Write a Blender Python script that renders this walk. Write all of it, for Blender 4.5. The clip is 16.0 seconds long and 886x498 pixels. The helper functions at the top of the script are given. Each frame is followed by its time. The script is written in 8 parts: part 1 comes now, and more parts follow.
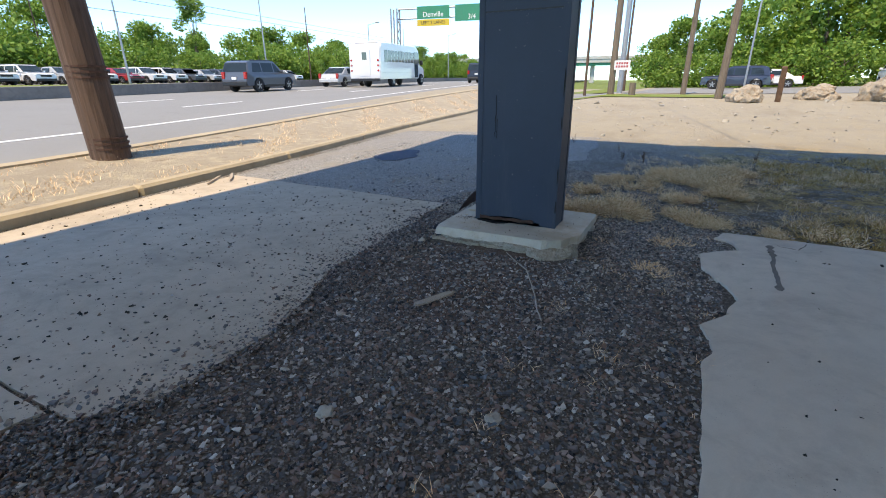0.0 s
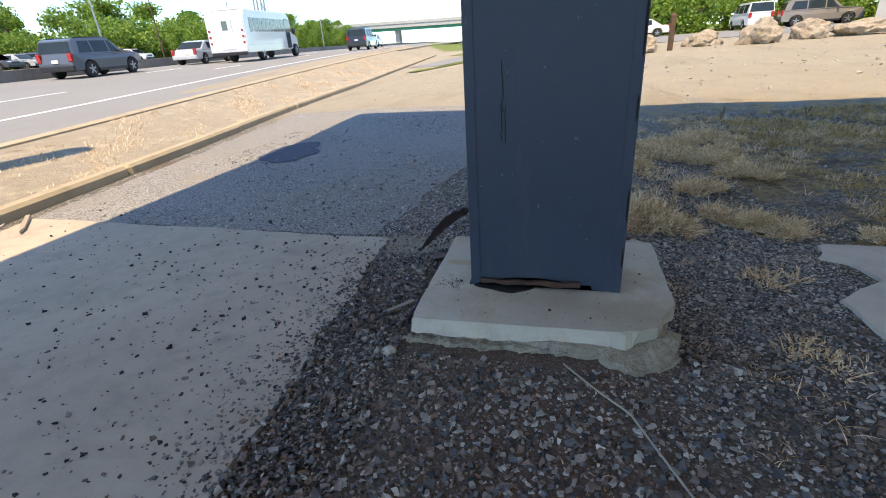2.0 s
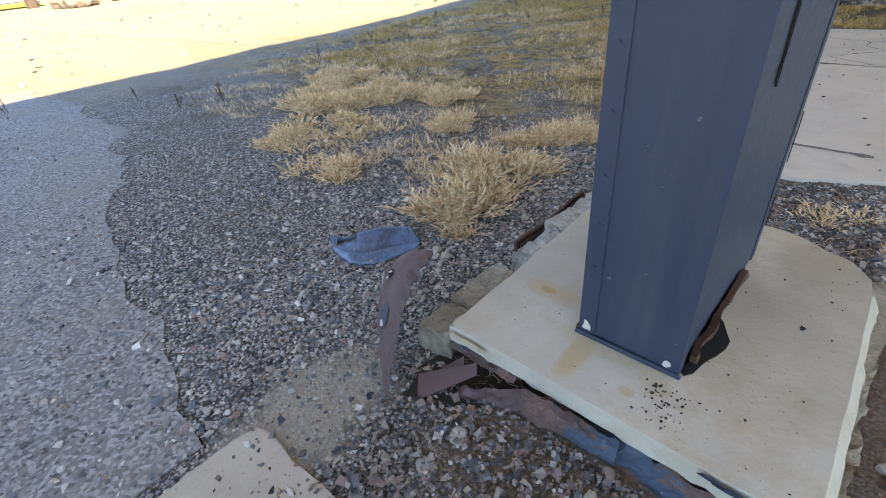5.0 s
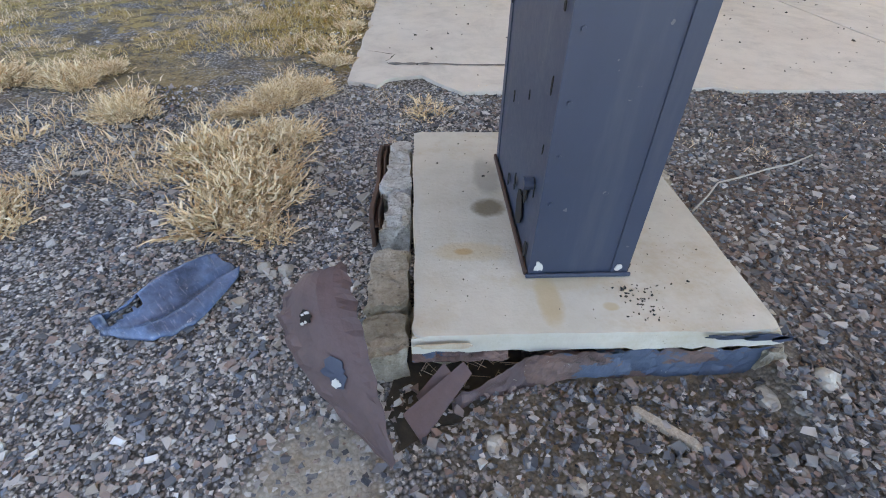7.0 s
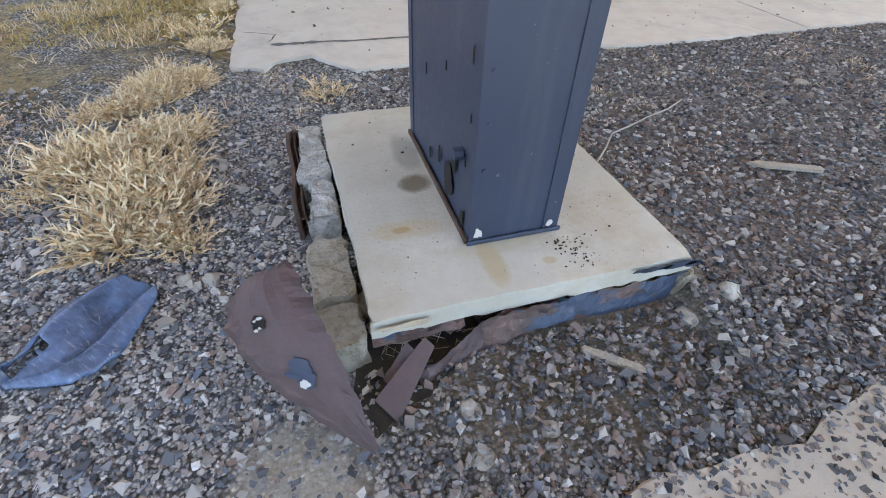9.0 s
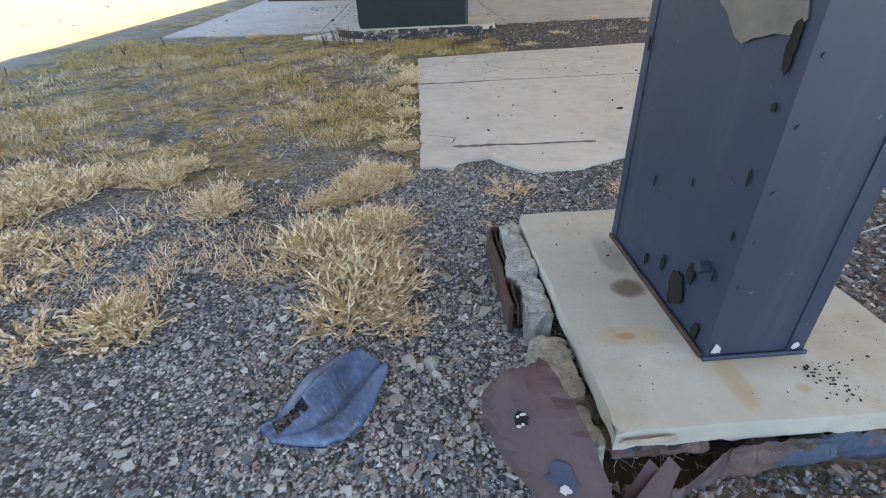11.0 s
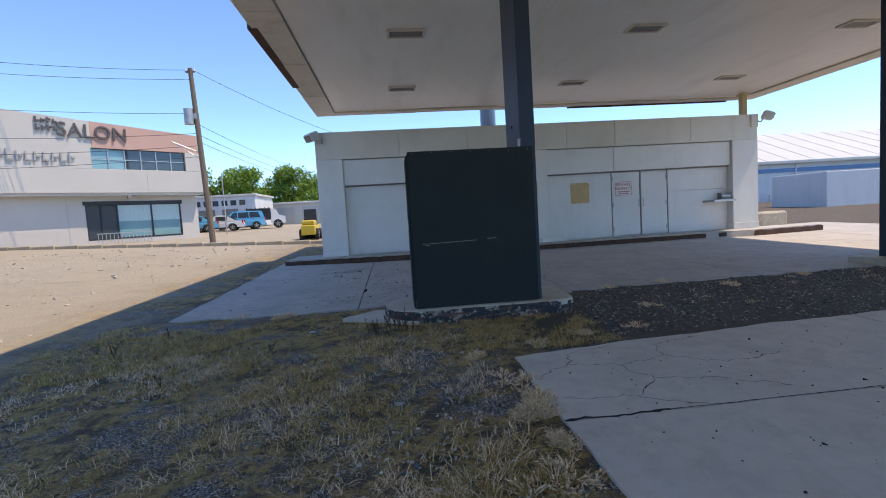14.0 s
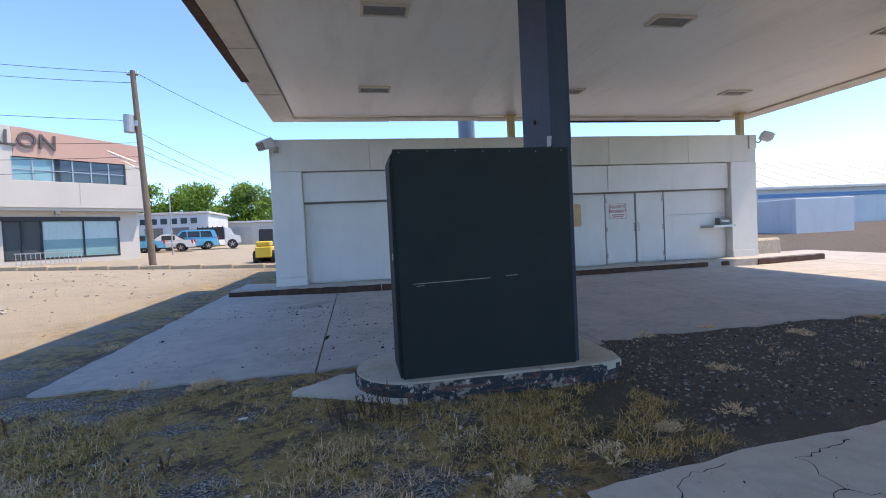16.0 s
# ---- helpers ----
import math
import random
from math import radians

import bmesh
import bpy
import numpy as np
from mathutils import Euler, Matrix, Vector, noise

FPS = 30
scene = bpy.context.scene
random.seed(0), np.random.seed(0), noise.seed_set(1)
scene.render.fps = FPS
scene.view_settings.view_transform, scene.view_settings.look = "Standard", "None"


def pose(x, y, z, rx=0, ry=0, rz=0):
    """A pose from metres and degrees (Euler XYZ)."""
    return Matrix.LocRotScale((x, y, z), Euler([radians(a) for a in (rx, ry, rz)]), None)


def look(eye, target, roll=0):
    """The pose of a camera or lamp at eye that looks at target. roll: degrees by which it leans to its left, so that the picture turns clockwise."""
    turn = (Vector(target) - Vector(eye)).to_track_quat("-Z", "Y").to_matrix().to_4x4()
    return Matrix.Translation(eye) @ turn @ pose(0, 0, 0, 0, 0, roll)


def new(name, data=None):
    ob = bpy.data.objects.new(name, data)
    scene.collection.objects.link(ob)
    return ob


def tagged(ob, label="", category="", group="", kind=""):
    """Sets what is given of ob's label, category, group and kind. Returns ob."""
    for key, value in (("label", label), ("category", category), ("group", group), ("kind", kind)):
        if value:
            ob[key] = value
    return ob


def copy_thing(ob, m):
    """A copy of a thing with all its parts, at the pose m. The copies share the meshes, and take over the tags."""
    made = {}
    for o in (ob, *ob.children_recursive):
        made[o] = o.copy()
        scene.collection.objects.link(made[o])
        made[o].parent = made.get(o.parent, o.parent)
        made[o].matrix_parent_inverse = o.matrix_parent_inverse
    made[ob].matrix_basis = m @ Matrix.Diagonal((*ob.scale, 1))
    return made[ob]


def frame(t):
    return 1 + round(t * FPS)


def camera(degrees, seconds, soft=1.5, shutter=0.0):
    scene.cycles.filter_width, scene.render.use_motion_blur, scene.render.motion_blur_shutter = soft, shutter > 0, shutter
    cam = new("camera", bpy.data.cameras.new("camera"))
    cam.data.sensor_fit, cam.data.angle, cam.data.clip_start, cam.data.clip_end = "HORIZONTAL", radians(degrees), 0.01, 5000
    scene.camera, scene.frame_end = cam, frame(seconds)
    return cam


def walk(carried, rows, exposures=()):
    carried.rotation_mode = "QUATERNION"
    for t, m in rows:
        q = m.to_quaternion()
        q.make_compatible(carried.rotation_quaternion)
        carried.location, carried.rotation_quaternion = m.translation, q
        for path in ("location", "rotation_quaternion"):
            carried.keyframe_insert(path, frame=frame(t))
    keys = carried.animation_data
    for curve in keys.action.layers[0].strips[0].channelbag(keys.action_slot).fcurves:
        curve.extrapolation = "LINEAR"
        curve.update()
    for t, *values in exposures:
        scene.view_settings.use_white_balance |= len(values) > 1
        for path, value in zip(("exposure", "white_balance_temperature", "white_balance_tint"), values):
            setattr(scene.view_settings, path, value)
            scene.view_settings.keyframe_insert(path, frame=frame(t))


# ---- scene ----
cam = camera(86.89, 16.0, soft=1.0)
PATH = [
    (0.0, pose(3.784, 1.213, 1.310, 70.22, 0.31, 117.27)),
    (0.5, pose(3.347, 0.997, 1.278, 70.06, 1.31, 110.77)),
    (1.0, pose(2.937, 0.753, 1.333, 69.01, 2.08, 106.84)),
    (1.5, pose(2.567, 0.396, 1.318, 67.30, 2.65, 105.20)),
    (2.0, pose(2.167, 0.053, 1.281, 66.16, 3.41, 103.38)),
    (2.5, pose(1.847, -0.276, 1.292, 65.16, 3.48, 98.80)),
    (3.0, pose(1.601, -0.645, 1.301, 63.79, 4.25, 92.18)),
    (3.2, pose(1.493, -0.771, 1.293, 63.04, 4.67, 88.45)),
    (5.3, pose(0.203, -1.330, 1.150, 55.86, 4.12, 33.94)),
    (5.5, pose(0.144, -1.333, 1.143, 55.34, 3.48, 28.13)),
    (6.0, pose(-0.107, -1.426, 1.147, 53.79, 1.27, 15.22)),
    (6.5, pose(-0.275, -1.419, 1.114, 51.72, 0.13, 6.28)),
    (7.0, pose(-0.431, -1.311, 1.077, 50.35, -0.63, -2.29)),
    (7.5, pose(-0.466, -1.278, 1.069, 48.67, -1.35, -10.03)),
    (8.0, pose(-0.510, -1.287, 1.063, 47.65, -1.77, -15.80)),
    (8.2, pose(-0.517, -1.288, 1.067, 47.62, -1.57, -17.11)),
    (10.5, pose(-0.708, -1.319, 1.092, 50.34, 0.16, -10.78)),
    (11.0, pose(-0.897, -1.254, 1.151, 58.23, 2.02, -3.70)),
    (11.5, pose(-1.115, -0.985, 1.262, 67.99, 3.75, 0.10)),
    (12.0, pose(-1.384, -0.758, 1.343, 74.28, 4.44, -1.74)),
    (12.5, pose(-1.669, -0.494, 1.397, 79.55, 5.39, -4.38)),
    (13.0, pose(-1.790, -0.020, 1.444, 84.78, 5.81, -6.05)),
    (13.5, pose(-1.902, 0.439, 1.451, 85.90, 4.03, -6.14)),
    (14.0, pose(-1.950, 0.920, 1.488, 85.76, 3.53, -6.13)),
    (14.5, pose(-1.878, 1.451, 1.479, 85.39, 3.48, -5.71)),
    (15.0, pose(-1.949, 1.942, 1.471, 85.66, 2.97, -6.56)),
    (15.5, pose(-2.048, 2.396, 1.538, 86.84, 2.62, -8.54)),
    (16.0, pose(-2.072, 2.909, 1.550, 88.15, 2.79, -10.58)),
]
EXPOSURES = [(0.0, 2.1, 9600, 10), (2.0, 2.3, 10500, 12), (3.2, 2.5, 11800, 14), (5.3, 3.45, 16000, 20), (8.2, 3.72, 16500, 21), (10.5, 3.85, 16500, 19), (11.0, 3.55, 16000, 18),
             (11.5, 2.65, 13500, 16), (12.0, 2.3, 11200, 15), (12.5, 2.12, 10000, 15), (13.0, 1.86, 9100, 16), (13.6, 1.78, 8800, 16), (14.5, 1.88, 8700, 16), (16.0, 2.1, 8700, 16)]
walk(cam, PATH, EXPOSURES)

# ---- daylight ----
SUN = Vector((2.6, -0.35, 5.2)).normalized()
world = bpy.data.worlds.new("sky")
scene.world = world
world.use_nodes = True
wn = world.node_tree.nodes
sky = wn.new("ShaderNodeTexSky")
sky.sky_type = "NISHITA"
sky.sun_disc = False
sky.sun_elevation = math.asin(SUN.z)
sky.sun_rotation = math.atan2(SUN.x, SUN.y)
sky.air_density, sky.dust_density, sky.ozone_density = 1.0, 0.0, 3.0
sky.altitude = 2600
wn["Background"].inputs["Strength"].default_value = 0.098
tint = wn.new("ShaderNodeMix")
tint.data_type, tint.blend_type = "RGBA", "MULTIPLY"
tint.inputs[0].default_value, tint.inputs[7].default_value = 1.0, (0.60, 0.88, 1.16, 1)
world.node_tree.links.new(sky.outputs[0], tint.inputs[6])
world.node_tree.links.new(tint.outputs[2], wn["Background"].inputs[0])
sun = new("sun", bpy.data.lights.new("sun", "SUN"))
sun.data.energy, sun.data.angle, sun.data.color = 1.3, radians(0.55), (1.0, 0.955, 0.88)
sun.matrix_world = look(SUN * 60, (0, 0, 0))


# ---- materials ----
class Nodes:
    def __init__(self, name):
        self.mat = bpy.data.materials.new(name)
        self.mat.use_nodes = True
        self.t = self.mat.node_tree
        self.b = self.t.nodes["Principled BSDF"]
        self.geo = self.t.nodes.new("ShaderNodeNewGeometry")
        self.pos = self.geo.outputs["Position"]
        self.tc = self.t.nodes.new("ShaderNodeTexCoord").outputs["Object"]

    def link(self, a, b):
        self.t.links.new(a, b)

    def put(self, sock, v):
        if isinstance(v, bpy.types.NodeSocket):
            self.link(v, sock)
        else:
            sock.default_value = v

    def noise(self, scale, detail=4, rough=0.6, at=None, distort=0.0):
        n = self.t.nodes.new("ShaderNodeTexNoise")
        n.inputs["Scale"].default_value, n.inputs["Detail"].default_value = scale, detail
        n.inputs["Roughness"].default_value, n.inputs["Distortion"].default_value = rough, distort
        self.link(at or self.pos, n.inputs["Vector"])
        return n.outputs["Fac"]

    def cells(self, scale, out="Color", feature="F1", at=None):
        n = self.t.nodes.new("ShaderNodeTexVoronoi")
        n.feature = feature
        n.inputs["Scale"].default_value = scale
        self.link(at or self.pos, n.inputs["Vector"])
        return n.outputs[out]

    def ramp(self, f, *stops):
        n = self.t.nodes.new("ShaderNodeValToRGB")
        e = n.color_ramp.elements
        while len(e) < len(stops):
            e.new(0.5)
        for k, (p, c) in zip(e, stops):
            k.position = p
            k.color = (c, c, c, 1) if isinstance(c, (int, float)) else (*c, 1)
        self.link(f, n.inputs[0])
        return n.outputs[0]

    def mix(self, f, a, b, how="MIX"):
        n = self.t.nodes.new("ShaderNodeMix")
        n.data_type, n.blend_type = "RGBA", how
        self.put(n.inputs[0], f)
        for s, v in ((n.inputs[6], a), (n.inputs[7], b)):
            self.put(s, (*v, 1) if isinstance(v, tuple) and len(v) == 3 else v)
        return n.outputs[2]

    def math(self, op, a, b=0.0, clamp=False):
        n = self.t.nodes.new("ShaderNodeMath")
        n.operation, n.use_clamp = op, clamp
        self.put(n.inputs[0], a)
        self.put(n.inputs[1], b)
        return n.outputs[0]

    def axis(self, i, at=None):
        n = self.t.nodes.new("ShaderNodeSeparateXYZ")
        self.link(at or self.pos, n.inputs[0])
        return n.outputs[i]

    def step(self, v, edge, soft):
        n = self.t.nodes.new("ShaderNodeMapRange")
        n.interpolation_type = "SMOOTHSTEP"
        self.put(n.inputs["Value"], v)
        n.inputs["From Min"].default_value, n.inputs["From Max"].default_value = edge - soft, edge + soft
        return n.outputs[0]

    def stretch(self, x, y, z, at=None):
        n = self.t.nodes.new("ShaderNodeMapping")
        n.inputs["Scale"].default_value = (x, y, z)
        self.link(at or self.pos, n.inputs["Vector"])
        return n.outputs[0]

    def done(self, color, rough=0.7, bump=None, strength=0.3, depth=0.01, metal=0.0, spec=0.5):
        self.put(self.b.inputs["Base Color"], (*color, 1) if isinstance(color, tuple) else color)
        self.put(self.b.inputs["Roughness"], rough)
        self.put(self.b.inputs["Metallic"], metal)
        self.b.inputs["Specular IOR Level"].default_value = spec
        if bump is not None:
            n = self.t.nodes.new("ShaderNodeBump")
            n.inputs["Strength"].default_value, n.inputs["Distance"].default_value = strength, depth
            self.link(bump, n.inputs["Height"])
            self.link(n.outputs[0], self.b.inputs["Normal"])
        return self.mat

    def random(self):
        return self.t.nodes.new("ShaderNodeObjectInfo").outputs["Random"]

    def island(self):
        return self.geo.outputs["Random Per Island"]


def paint(name, color, rough=0.5, var=0.12, scale=3.0, dirt=0.25, dirt_color=(0.16, 0.14, 0.11), metal=0.0, bump=0.08, at_object=False):
    """A painted or plain surface with fine grain and broad stains."""
    n = Nodes(name)
    at = n.tc if at_object else n.pos
    a = n.noise(scale, 6, 0.65, at)
    f = n.noise(scale * 14, 4, 0.7, at)
    c = n.mix(n.ramp(a, (0.3, 0.0), (0.75, 1.0)), tuple(v * (1 - var) for v in color), tuple(min(1, v * (1 + var)) for v in color))
    streak = n.noise(2.2, 5, 0.7, n.stretch(scale, scale, scale * 0.16, at))
    c = n.mix(n.math("MULTIPLY", n.ramp(streak, (0.52, 0.0), (0.78, 1.0)), dirt), c, dirt_color)
    return n.done(c, n.math("ADD", n.math("MULTIPLY", f, 0.25), rough - 0.1), f, bump, 0.004, metal)


def concrete(name, light, dark, warm=0.0, stain=0.5, pits=True):
    n = Nodes(name)
    big = n.noise(0.9, 6, 0.6)
    mid = n.noise(6.0, 6, 0.7)
    fine = n.noise(160.0, 3, 0.7)
    c = n.mix(n.ramp(big, (0.3, 0.0), (0.72, 1.0)), dark, light)
    c = n.mix(n.math("MULTIPLY", n.ramp(mid, (0.45, 0.0), (0.8, 1.0)), stain), c, tuple(v * 0.62 for v in dark))
    speck = n.ramp(n.cells(75.0, "Distance"), (0.06, 1.0), (0.16, 0.0))
    rare = n.ramp(n.noise(5.0, 2), (0.5, 0.0), (0.62, 1.0))
    c = n.mix(n.math("MULTIPLY", n.math("MULTIPLY", speck, rare), 0.75), c, (0.035, 0.033, 0.03))
    c = n.mix(n.math("MULTIPLY", fine, 0.35), c, tuple(v * 1.25 for v in light))
    grime = n.noise(2.3, 7, 0.75, n.stretch(1.0, 0.7, 1.0), 0.6)
    c = n.mix(n.math("MULTIPLY", n.ramp(grime, (0.5, 0.0), (0.68, 1.0)), 0.34), c, tuple(v * 0.55 for v in dark))
    h = n.math("ADD", fine, n.math("MULTIPLY", mid, 1.5))
    return n.done(c, 0.88, h, 0.25, 0.006, 0.0, 0.3)


def sheen_metal(name, color, rough):
    return paint(name, color, rough, 0.1, 4.0, 0.2, (0.12, 0.09, 0.06), 0.85)


M = {}
n = Nodes("gravel_ground")
x_, y_ = n.axis(0), n.axis(1)
wob = n.math("MULTIPLY", n.math("SUBTRACT", n.noise(0.6, 5, 0.6), 0.5), 3.0)
stone = n.cells(84.0, "Color")
stone_v = n.axis(0, stone)
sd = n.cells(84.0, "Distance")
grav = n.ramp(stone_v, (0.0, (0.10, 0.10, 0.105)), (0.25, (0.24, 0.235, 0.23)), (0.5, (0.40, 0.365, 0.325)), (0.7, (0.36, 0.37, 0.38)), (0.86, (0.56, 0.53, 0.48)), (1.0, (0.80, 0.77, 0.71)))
# crevice shade between the stones, painted in by cell distance
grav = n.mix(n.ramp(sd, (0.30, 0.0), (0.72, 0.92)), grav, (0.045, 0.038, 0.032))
grit = n.ramp(n.axis(1, n.cells(260.0, "Color")), (0.0, 0.55), (1.0, 1.35))
grav = n.mix(0.7, grav, n.mix(1.0, grav, grit, "MULTIPLY"))
soil = n.mix(n.noise(9.0, 6, 0.7), (0.085, 0.062, 0.045), (0.19, 0.15, 0.115))
soil_mask = n.ramp(n.noise(1.1, 6, 0.65), (0.5, 0.0), (0.66, 1.0))
dark_soil = n.mix(n.noise(18.0, 6, 0.75), (0.05, 0.04, 0.027), (0.17, 0.135, 0.095))
moss = n.mix(n.noise(26.0, 6, 0.75), (0.25, 0.155, 0.05), (0.64, 0.43, 0.165))
moss = n.mix(n.ramp(n.noise(9.0, 7, 0.8), (0.40, 0.9), (0.52, 0.0)), moss, (0.055, 0.042, 0.028))
dark_soil = n.mix(n.math("MULTIPLY", n.ramp(n.noise(2.1, 9, 0.78), (0.43, 0.0), (0.50, 0.95)), n.step(n.math("MULTIPLY", x_, -1.0), 0.6, 0.5)), dark_soil, moss)
dark_mask = n.math("MULTIPLY", n.ramp(n.noise(0.95, 9, 0.75), (0.44, 0.0), (0.51, 0.92)), n.step(n.math("ADD", y_, wob), 1.6, 0.9))
strip_mask = n.math("MULTIPLY", n.step(n.math("ADD", y_, n.math("MULTIPLY", wob, 0.3)), 5.7, 0.3), n.math("MULTIPLY", n.step(x_, -0.9, 0.4), 0.75))
spot = n.math("ADD", n.math("POWER", n.math("SUBTRACT", x_, 0.95), 2.0), n.math("MULTIPLY", n.math("POWER", n.math("SUBTRACT", y_, 0.05), 2.0), 2.2))
red = n.math("MULTIPLY", n.step(n.math("ADD", spot, n.math("MULTIPLY", wob, 0.35)), 0.55, 0.5), -1.0)
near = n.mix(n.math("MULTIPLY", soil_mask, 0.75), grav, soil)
near = n.mix(n.math("MAXIMUM", dark_mask, strip_mask), near, dark_soil)
east = n.math("MULTIPLY", n.step(n.math("ADD", x_, n.math("MULTIPLY", wob, 0.5)), 0.35, 0.6), 0.7)
near = n.mix(east, near, n.mix(n.noise(22.0, 6, 0.75), (0.075, 0.062, 0.052), (0.19, 0.155, 0.13)))
sand = n.math("ADD", n.math("MULTIPLY", n.math("POWER", n.math("ADD", x_, 0.69), 2.0), 3.0), n.math("POWER", n.math("ADD", y_, 0.98), 2.0))
sand = n.math("SUBTRACT", 1.0, n.step(n.math("ADD", sand, n.math("MULTIPLY", n.math("SUBTRACT", n.noise(6.0, 6, 0.7), 0.5), 0.22)), 0.09, 0.05))
loam = n.math("ADD", n.math("MULTIPLY", n.math("POWER", n.math("SUBTRACT", x_, 0.05), 2.0), 0.45), n.math("POWER", n.math("ADD", y_, 0.68), 2.0))
loam = n.math("SUBTRACT", 1.0, n.step(n.math("ADD", loam, n.math("MULTIPLY", n.math("SUBTRACT", n.noise(5.0, 6, 0.7), 0.5), 0.16)), 0.085, 0.06))
near = n.mix(n.math("MULTIPLY", loam, 0.85), near, n.mix(n.noise(55.0, 6, 0.8), (0.10, 0.08, 0.06), (0.27, 0.22, 0.165)))
near = n.mix(n.math("MULTIPLY", sand, 0.85), near, n.mix(n.noise(40.0, 5, 0.7), (0.34, 0.29, 0.225), (0.50, 0.445, 0.365)))
near = n.mix(n.math("MULTIPLY", n.math("ADD", red, 1.0), 0.8), near, n.mix(n.noise(14.0, 6, 0.75), (0.10, 0.062, 0.048), (0.21, 0.145, 0.115)))
dust = n.mix(n.noise(0.35, 6, 0.65), (0.345, 0.29, 0.21), (0.415, 0.37, 0.295))
dust = n.mix(n.ramp(n.noise(1.7, 6, 0.7), (0.48, 0.0), (0.66, 0.8)), dust, (0.335, 0.30, 0.25))
dust = n.mix(n.ramp(n.noise(0.6, 7, 0.75, n.stretch(0.5, 1.6, 1.0)), (0.52, 0.0), (0.64, 0.7)), dust, (0.30, 0.255, 0.195))
dust = n.mix(n.math("MULTIPLY", n.ramp(n.axis(1, stone), (0.6, 0.0), (1.0, 1.0)), 0.5), dust, (0.30, 0.26, 0.21))
west = n.step(n.math("ADD", n.math("MULTIPLY", x_, -1.0), wob), 6.6, 1.6)
c = n.mix(west, near, dust)
far_grass = n.mix(n.noise(0.5, 5, 0.7), (0.10, 0.15, 0.035), (0.22, 0.25, 0.08))
r2 = n.math("ADD", n.math("POWER", x_, 2.0), n.math("POWER", y_, 2.0))
c = n.mix(n.step(r2, 5200.0, 900.0), c, far_grass)
h = n.math("ADD", n.math("MULTIPLY", sd, -0.55), n.math("ADD", n.math("MULTIPLY", stone_v, 0.5), n.math("MULTIPLY", n.noise(9.0, 5, 0.6), 1.4)))
h = n.math("ADD", h, n.math("MULTIPLY", n.axis(1, n.cells(260.0, "Color")), 0.3))
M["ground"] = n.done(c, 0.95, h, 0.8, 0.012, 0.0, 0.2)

n = Nodes("asphalt_road")
sp = n.axis(0, n.cells(120.0, "Color"))
c = n.mix(n.noise(0.25, 5, 0.6), (0.19, 0.19, 0.19), (0.26, 0.258, 0.25))
c = n.mix(n.math("MULTIPLY", sp, 0.35), c, (0.33, 0.325, 0.31))
c = n.mix(n.math("MULTIPLY", n.ramp(n.noise(2.0, 6, 0.7), (0.55, 0.0), (0.75, 1.0)), 0.3), c, (0.12, 0.12, 0.12))
M["road"] = n.done(c, 0.85, sp, 0.3, 0.006, 0.0, 0.3)

n = Nodes("worn_asphalt")
sp = n.axis(0, n.cells(85.0, "Color"))
c = n.mix(n.noise(0.8, 6, 0.65), (0.15, 0.148, 0.145), (0.27, 0.255, 0.24))
c = n.mix(n.ramp(sp, (0.3, 0.0), (1.0, 0.8)), c, (0.46, 0.44, 0.42))
c = n.mix(n.ramp(n.axis(1, n.cells(85.0, "Color")), (0.0, 0.75), (0.3, 0.0)), c, (0.06, 0.06, 0.06))
c = n.mix(n.ramp(n.noise(1.4, 6, 0.7), (0.52, 0.0), (0.68, 0.8)), c, (0.27, 0.245, 0.21))
M["old_asphalt"] = n.done(c, 0.92, sp, 0.6, 0.01, 0.0, 0.25)

M["slab"] = concrete("weathered_paving_concrete", (0.62, 0.56, 0.475), (0.51, 0.455, 0.385))
M["slab_n"] = concrete("grey_paving_concrete", (0.50, 0.455, 0.41), (0.36, 0.335, 0.305), 0, 0.6)
M["slab_s"] = concrete("dusty_paving_concrete", (0.51, 0.435, 0.35), (0.385, 0.325, 0.26), 0, 0.6)
n = Nodes("pale_smooth_concrete")
big, mid = n.noise(2.6, 6, 0.65), n.noise(9.0, 6, 0.7)
c = n.mix(n.ramp(big, (0.3, 0.0), (0.7, 1.0)), (0.44, 0.395, 0.315), (0.60, 0.555, 0.465))
c = n.mix(n.math("MULTIPLY", n.ramp(mid, (0.52, 0.0), (0.75, 1.0)), 0.45), c, (0.40, 0.34, 0.25))
c = n.mix(n.math("MULTIPLY", n.ramp(n.noise(1.7, 6, 0.75), (0.53, 0.0), (0.66, 1.0)), 0.5), c, (0.44, 0.32, 0.19))
dots = n.math("MULTIPLY", n.ramp(n.cells(55.0, "Distance"), (0.07, 1.0), (0.13, 0.0)), n.ramp(n.noise(4.0, 2), (0.5, 0.0), (0.6, 0.7)))
c = n.mix(dots, c, (0.10, 0.09, 0.075))
fx, fy, edge = n.axis(0), n.axis(1), n.math("MULTIPLY", n.math("SUBTRACT", n.noise(16.0, 6, 0.7), 0.5), 1.5)
